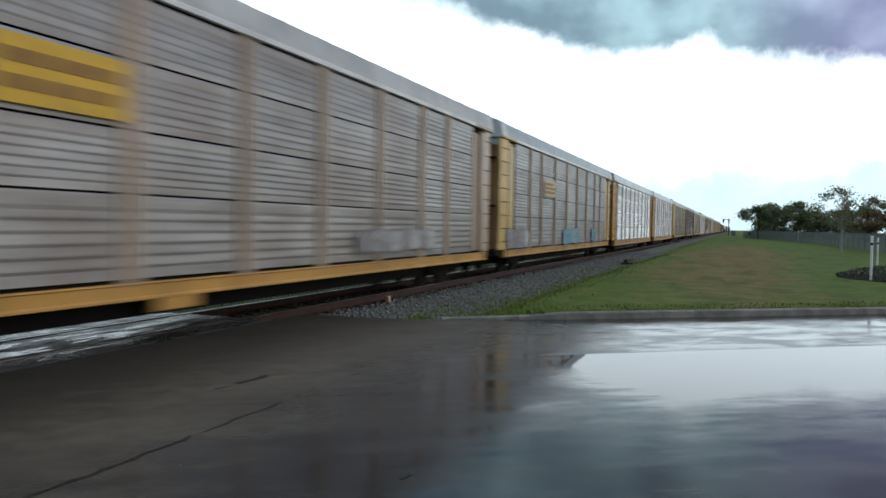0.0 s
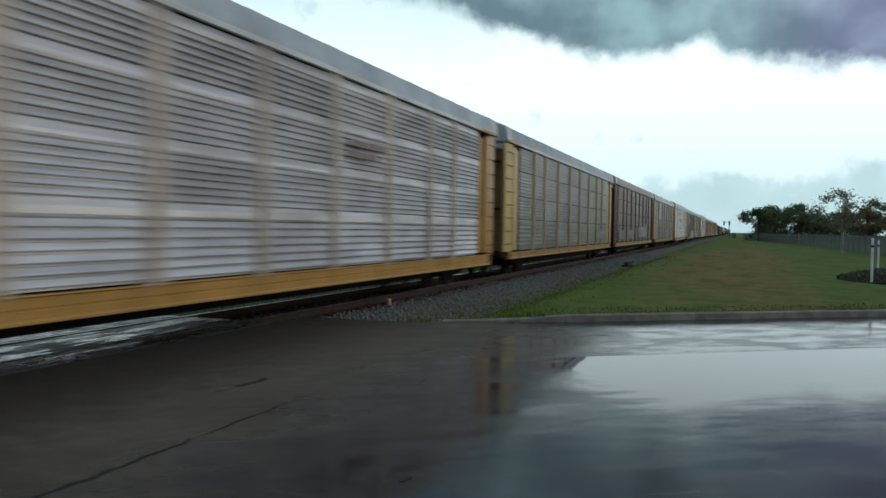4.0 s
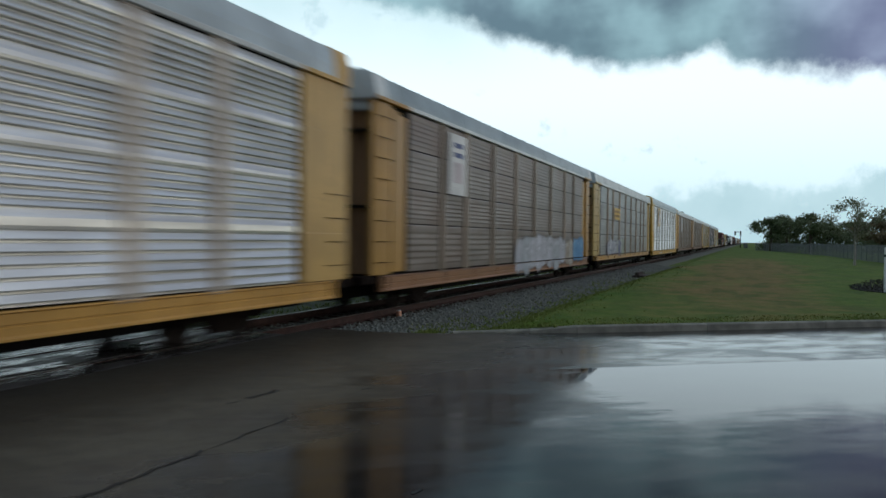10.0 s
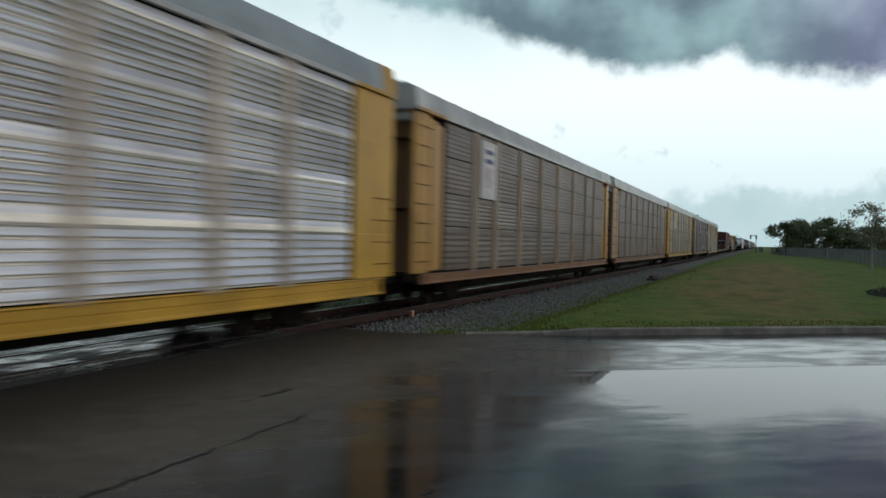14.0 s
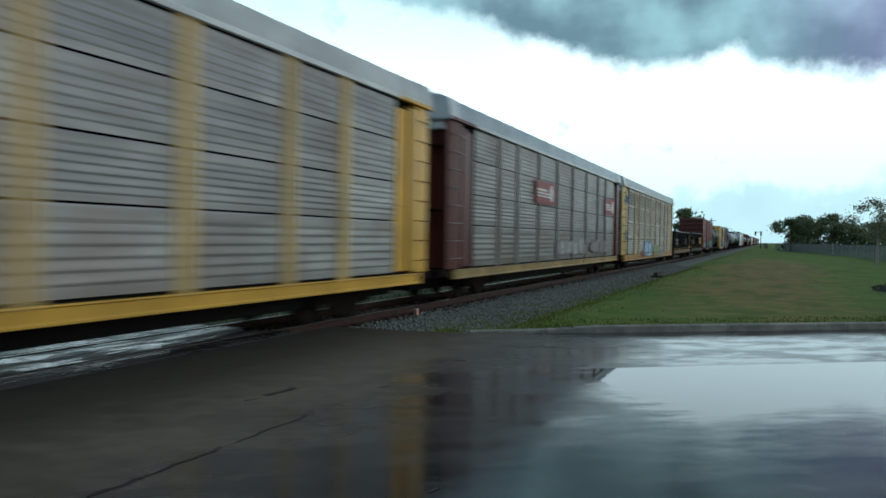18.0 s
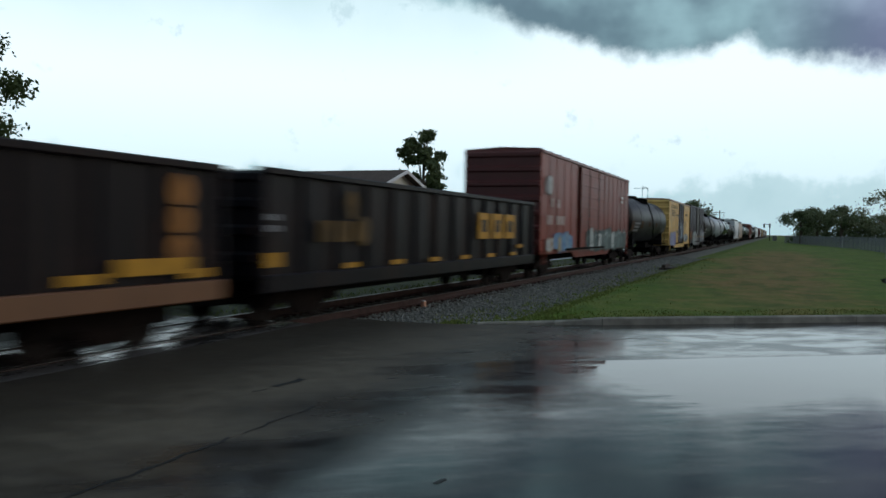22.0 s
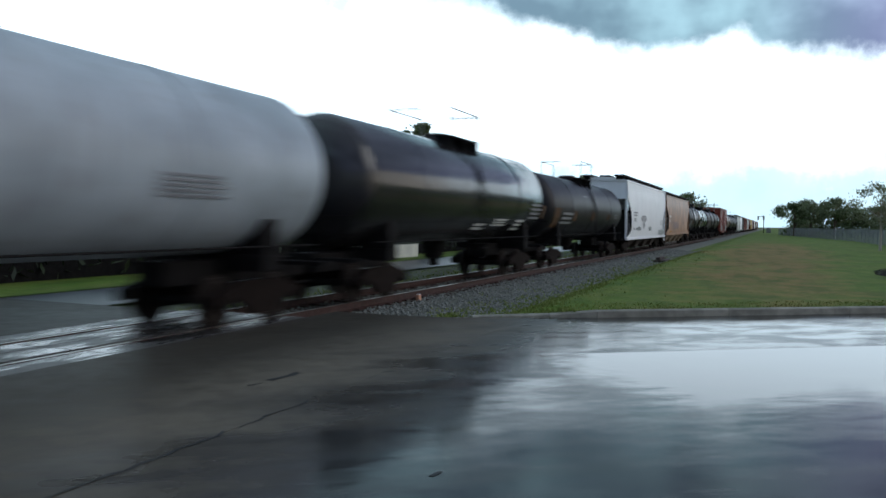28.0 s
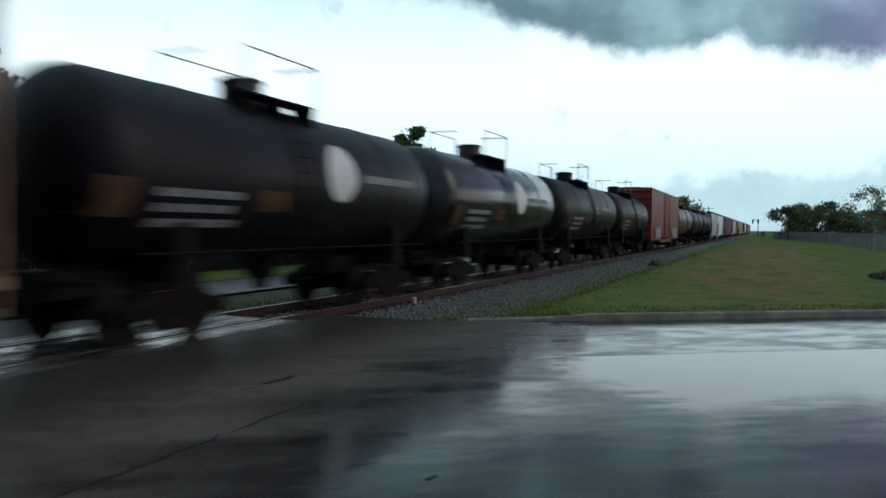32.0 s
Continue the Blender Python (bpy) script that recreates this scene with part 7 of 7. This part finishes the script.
def build_mixed():
    y, L = mid(456.9, 474.3)
    add(gondola(y, L, 2.86, G_BLACK, paint("gondola_rusty_sill_paint", (0.17, 0.078, 0.034), rust=(0.07, 0.04, 0.025), wear=0.5), "black gondola with rusty sill and yellow marks", [
        lambda car: mark(car, "lettering", bars_bm(-6.7, -4.7, 1.5, 2.12, 2, 0.6, 5), GREYMARK, 1.545), dashes(-8.0, 7.2, 8, 1.08, 1.22, 1.545),
        letters(1.0, 2.4, 1.6, 2.2, 3, RUSTY, 1.545, 6), letters(3.0, 3.8, 1.5, 2.3, 5, GREYMARK, 1.545, 8), stacked(7.15, 1.30, 2.62, 3, DULLORANGE, 1.545), lambda car: mark(car, "corner_patch", plate_bm(5.9, 7.4, 1.16, 1.40), YELLOWMARK, 1.552)]))
    y, L = mid(474.3, 491.9)
    add(gondola(y, L, 2.93, G_GREEN, G_GREEN, "dark green-black gondola with yellow block lettering", [
        lambda car: [mark(car, "name_block", plate_bm(2.4 + 1.25 * k, 3.4 + 1.25 * k, 1.62, 2.40), YELLOWMARK, 1.545) for k in range(3)],
        lambda car: [mark(car, "name_slot", plate_bm(2.65 + 1.25 * k, 3.15 + 1.25 * k, 1.82, 2.20), G_GREEN, 1.552) for k in range(3)],
        blocks(-6.5, -3.6, 1.60, 2.02, 4, OLIVEMARK, 1.545), emblem(-5.2, 2.36, 0.24, OLIVEMARK, 1.545), emblem(-4.7, 1.82, 0.26, OLIVEMARK, 1.546), lambda car: mark(car, "corner_patch", plate_bm(-8.25, -7.75, 1.16, 1.42), YELLOWMARK, 1.548), letters(-8.2, -7.8, 1.75, 2.15, 2, GREYMARK, 1.548, 21), dashes(-5.5, 5.5, 6, 1.05, 1.16, 1.545), letters(6.2, 7.0, 1.25, 1.46, 1, YELLOWMARK, 1.545)]))
    y, L = mid(491.65, 511.55)
    add(boxcar(y, L, 4.92, RB_RED, RB_ROOF, RB_RED, "tall red boxcar with blue and teal graffiti", z0=1.10, c_end=RB_ENDSHADE, door=(-3.0, 2.2), marks=[
        blocks(-8.6, -5.8, 2.14, 2.50, 6, FADEDMARK, 1.575), blocks(-8.0, -6.6, 2.82, 3.16, 3, FADEDMARK, 1.575), letters(6.8, 7.5, 3.48, 3.93, 2, M_WHITE, 1.575, 6), tag_paint(-8.9, -8.0, 3.2, 4.2, WHITES, 117, 1.575),
        tag_paint(-7.7, -4.6, 0.98, 1.98, BLUEYEL, 118, 1.61), tag_paint(-8.8, -7.7, 0.95, 1.75, [(0.34, 0.27, 0.20), (0.30, 0.15, 0.07), (0.40, 0.38, 0.34)], 218, 1.61), tag_paint(-1.9, 8.3, 0.82, 2.18, GREENS, 119, 1.61)]))
    y, L = mid(511.8, 530.0)
    add(tank_car(y, L, T_BLACK, "black tank car with dusty white stencils", 1.52, 2.73, marks=[curved(-8.0, -7.2, 2.0, 2.62, 1, DIMORANGE, 1.52, 2.73, plate=True), curved(-7.0, -4.9, 1.92, 2.58, 3, GREYMARK, 1.52, 2.73), curved(-4.5, -3.65, 2.17, 2.65, 1, DIMORANGE, 1.52, 2.73, plate=True), curved(-2.65, -1.25, 1.84, 2.18, 2, SOOTMARK, 1.52, 2.73, 5), curved(-1.25, -0.55, 2.3, 2.6, 1, DIMORANGE, 1.52, 2.73, plate=True), curved(2.1, 2.7, 2.32, 2.62, 1, DIMORANGE, 1.52, 2.73, plate=True), curved(6.0, 7.4, 1.9, 2.25, 3, GREYMARK, 1.52, 2.73), curved(-1.4, -0.4, 3.35, 3.42, 1, GREYMARK, 1.52, 2.73, 4)]))
    y, L = mid(530.0, 547.0)
    add(boxcar(y, L, 4.62, YB, YB_ROOF, DB, "yellow boxcar with a dark louvred door and blue graffiti", z0=0.98, door=(-1.2, 2.1), door_style="louver", marks=[
        letters(-6.6, -4.2, 3.3, 3.85, 4, FADEDBROWN, 1.575, 7), letters(-3.5, -1.6, 3.3, 3.6, 1, FADEDBROWN, 1.575, 8), blocks(-6.9, -2.6, 3.98, 4.25, 8, DULLYELLOW, 1.575), blocks(3.0, 5.6, 3.5, 3.75, 5, FADEDBROWN, 1.575), tag_paint(-7.7, -3.7, 0.66, 2.25, PASTEL, 120, 1.61), tag_paint(-1.1, 2.0, 1.25, 3.0, MIXED, 121, 1.622), tag_paint(2.3, 5.8, 0.95, 1.9, MIXED, 122, 1.61), letters(-2.9, -2.2, 1.8, 2.2, 1, DB, 1.575, 9), lambda car: [mark(car, "pale_patch", plate_bm(-1.95 + 0.03 * k, -1.40 - 0.04 * (k % 2), 1.25 + 0.62 * k, 1.70 + 0.62 * k), SOFTGREY, 1.578, "thin pale painted-over patch") for k in range(4)], letters(3.2, 4.0, 2.5, 3.1, 4, FADEDBROWN, 1.575, 19)]))
    y, L = mid(547.0, 563.9)
    add(boxcar(y, L, 4.74, DB, DB, DB_DOOR, "dark plum boxcar with a grey louvred door and pale graffiti", z0=1.0, door=(-1.35, 1.7), door_style="louver", marks=[
        letters(4.3, 7.0, 3.3, 4.0, 5, GREYMARK, 1.575, 10), letters(-5.0, -3.6, 3.5, 3.8, 1, GREYMARK, 1.575, 11), tag_paint(2.4, 7.6, 0.85, 2.42, PALE, 123, 1.61), tag_paint(-5.9, -1.5, 0.55, 2.4, [(0.24, 0.28, 0.28), (0.19, 0.20, 0.22), (0.34, 0.39, 0.38), (0.08, 0.12, 0.12), (0.32, 0.30, 0.31)], 124, 1.61), lambda car: mark(car, "rust_panel", plate_bm(-7.75, -7.1, 1.25, 2.2), DULLORANGE, 1.58), dashes(-6.0, 6.4, 7, 1.50, 1.64, 1.62)]))
    y, L = mid(563.9, 582.8)
    add(tank_car(y, L, T_BLACK, "long black tank car with white stencils", marks=[curved(-7.0, -4.2, 2.22, 2.55, 3, M_WHITE), curved(-6.9, -4.6, 1.95, 2.1, 1, M_WHITE), curved(-3.0, -1.3, 2.2, 2.36, 1, GREYMARK), curved(0.1, 1.2, 2.3, 3.3, 4, GREYMARK), curved(3.6, 4.6, 2.75, 3.65, 1, P_WHITE, plate=True), curved(-8.0, -7.4, 2.1, 2.8, 1, DIMORANGE, plate=True), curved(5.0, 6.4, 2.2, 2.8, 5, GREYMARK)]))
    y, L = mid(582.8, 601.9)
    add(tank_car(y, L, T_GREY, "pale blue-grey tank car", marks=[curved(-3, -1.5, 2.4, 2.8, 5, GREYMARK), curved(4.0, 5.6, 2.2, 2.6, 5, GREYMARK)]))
    y, L = mid(601.9, 618.1)
    add(tank_car(y, L, T_GLOSS, "glossy black tank car with white stencils", marks=[curved(0.3, 1.4, 1.65, 1.9, 2, M_WHITE), curved(1.9, 3.3, 1.78, 2.05, 3, M_WHITE), curved(4.3, 5.2, 1.62, 2.05, 3, M_WHITE), curved(5.55, 7.0, 2.03, 2.66, 4, GREYMARK), curved(7.1, 7.45, 2.1, 2.6, 1, DIMORANGE, plate=True)]))
    y, L = mid(618.1, 636.2)
    R, Z = 1.46, 2.67
    add(tank_car(y, L, T_BLACK, "black tank car with orange placards", R, Z, marks=[curved(-7.7, -6.8, 1.75, 2.58, 1, DIMORANGE, R, Z, plate=True), curved(-6.3, -4.3, 1.85, 2.45, 3, GREYMARK, R, Z), curved(-4.2, -3.65, 2.05, 2.5, 1, DIMORANGE, R, Z, plate=True), curved(-0.45, 0.3, 2.1, 2.5, 1, DIMORANGE, R, Z, plate=True), curved(3.6, 4.3, 2.15, 2.45, 1, DIMORANGE, R, Z, plate=True), curved(5.6, 6.8, 2.2, 2.5, 2, GREYMARK, R, Z), curved(-2.2, -1.2, 3.2, 3.27, 1, GREYMARK, R, Z, 4)]))
    y, L = mid(636.2, 655.9)
    add(hopper(y, L, 4.66, H_WHITE, "white covered hopper car with grey tags", c_bay=M_DARKBROWN, marks=[
        letters(-7.0, -5.5, 2.45, 2.78, 2, GREYMARK, 1.575, 12), letters(-6.9, -6.0, 2.1, 2.35, 2, GREYMARK, 1.575, 13), cloudy(-4.05, -1.3, 2.12, 2.58, SOFTGREY, 1.575), cloudy(-3.1, -2.2, 1.62, 2.2, SOFTGREY, 1.577), blocks(-7.0, -5.4, 1.60, 1.72, 3, GREYMARK, 1.575),
        tag_paint(-5.2, -4.0, 1.5, 1.85, [(0.40, 0.41, 0.42), (0.2, 0.22, 0.22)], 126, 1.575), tag_paint(-0.3, 1.1, 1.45, 1.82, [(0.42, 0.46, 0.45), (0.25, 0.27, 0.27)], 127, 1.575), letters(6.3, 7.4, 1.9, 2.3, 5, GREYMARK, 1.575, 14), tag_paint(5.0, 8.6, 1.1, 1.6, [(0.50, 0.52, 0.52), (0.30, 0.33, 0.33)], 128, 1.575)]))
    y, L = mid(655.9, 676.3)
    add(hopper(y, L, 4.48, H_TAN, "faded orange-tan covered hopper car", [
        letters(-8.0, -6.8, 2.15, 2.85, 2, P_WHITE, 1.575, 15), tag_paint(-5.6, -0.6, 1.5, 2.35, [(0.285, 0.205, 0.20), (0.33, 0.215, 0.17), (0.235, 0.185, 0.21), (0.30, 0.25, 0.25)], 129, 1.575), letters(3.5, 4.2, 2.0, 2.3, 2, GREYMARK, 1.575, 16), letters(-7.6, -6.2, 1.28, 1.42, 1, YELLOWMARK, 1.575, 17)], z0=1.2, c_bay=plain("soiled_bay_paint", (0.24, 0.175, 0.12), 0.8, 0, 0.4, 3)))
    spans = [(676.7, 689.4), (689.4, 702.9), (702.9, 717.8), (717.8, 731.6)]
    for k, (a, b) in enumerate(spans):
        y, L = mid(a, b)
        add(tank_car(y, L, T_BLACK if k != 1 else T_GLOSS, "short black tank car with a white round emblem" if k < 2 else "short black tank car", 1.52, 2.72, [
            curved(-4.6, -2.5, 1.76, 2.46, 3, GREYMARK, 1.52, 2.72), curved(-2.1, -1.15, 2.1, 2.48, 1, DIMORANGE, 1.52, 2.72, plate=True), disc(0.8, 2.95, 0.60, P_WHITE, 1.52, 2.72) if k < 2 else curved(0.1, 1.3, 2.6, 3.0, 2, GREYMARK, 1.52, 2.72),
            curved(1.7, 5.0, 2.74, 3.06, 1, GREYMARK, 1.52, 2.72, 6), curved(-5.75, -5.1, 1.95, 2.52, 1, DIMORANGE, 1.52, 2.72, plate=True)], off=-0.7, rise=0.46))
    y, L = mid(731.6, 752.7)
    add(boxcar(y, L, 5.0, RB_RED, RB_ROOF, RB_RED, "tall red boxcar with pale graffiti at its foot", z0=1.10, door=(-1.6, 1.6), marks=[tag_paint(-8, -5, 1.0, 2.2, WHITES, 130, 1.61), tag_paint(4, 8, 1.0, 2.2, WHITES, 131, 1.61)]))
    # the rest of the train, seen only from afar
    at = 752.7
    rest = "tank_brown tank_black tank_black hopper_grey hopper_white box_dark box_red box_red hopper_grey box_red tank_black box_yellow hopper_tan box_dark box_red hopper_white tank_black box_red hopper_grey tank_grey box_red hopper_tan".split()
    for kind in rest:
        L = {"tank": 17.2, "hopp": 18.6, "box_": 18.0}[kind[:4]]
        y = at + L / 2
        at += L
        if kind.startswith("tank"):
            add(tank_car(y, L, {"brown": T_BROWN, "black": T_BLACK, "grey": T_GREY}[kind[5:]], kind[5:] + " tank car in the rear of the train"))
        elif kind.startswith("hopper"):
            add(hopper(y, L, 4.55, {"grey": H_GREY, "white": H_WHITE, "tan": H_TAN}[kind[7:]], kind[7:] + " covered hopper car in the rear of the train"))
        else:
            add(boxcar(y, L, 4.75, {"dark": DB, "red": RB_RED, "yellow": YB}[kind[4:]], RB_ROOF if "red" in kind else DB, DB if "dark" in kind else RB_RED if "red" in kind else YB, kind[4:] + " boxcar in the rear of the train", z0=1.05, door=(-1.5, 1.5)))


build_mixed()


def run_length(t):
    """How far the train has come since the start, in metres: it slows a little."""
    return 21.389 * t - 0.014887 * t * t


def motions():
    times = [0.0, 4.0, 8.0, 12.0, 16.0, 20.0, 24.0, 28.0, 32.0]
    for car, start in TRAIN:
        walk(car, [(t, pose(TRACK_X, start - run_length(t), 0)) for t in times])


motions()
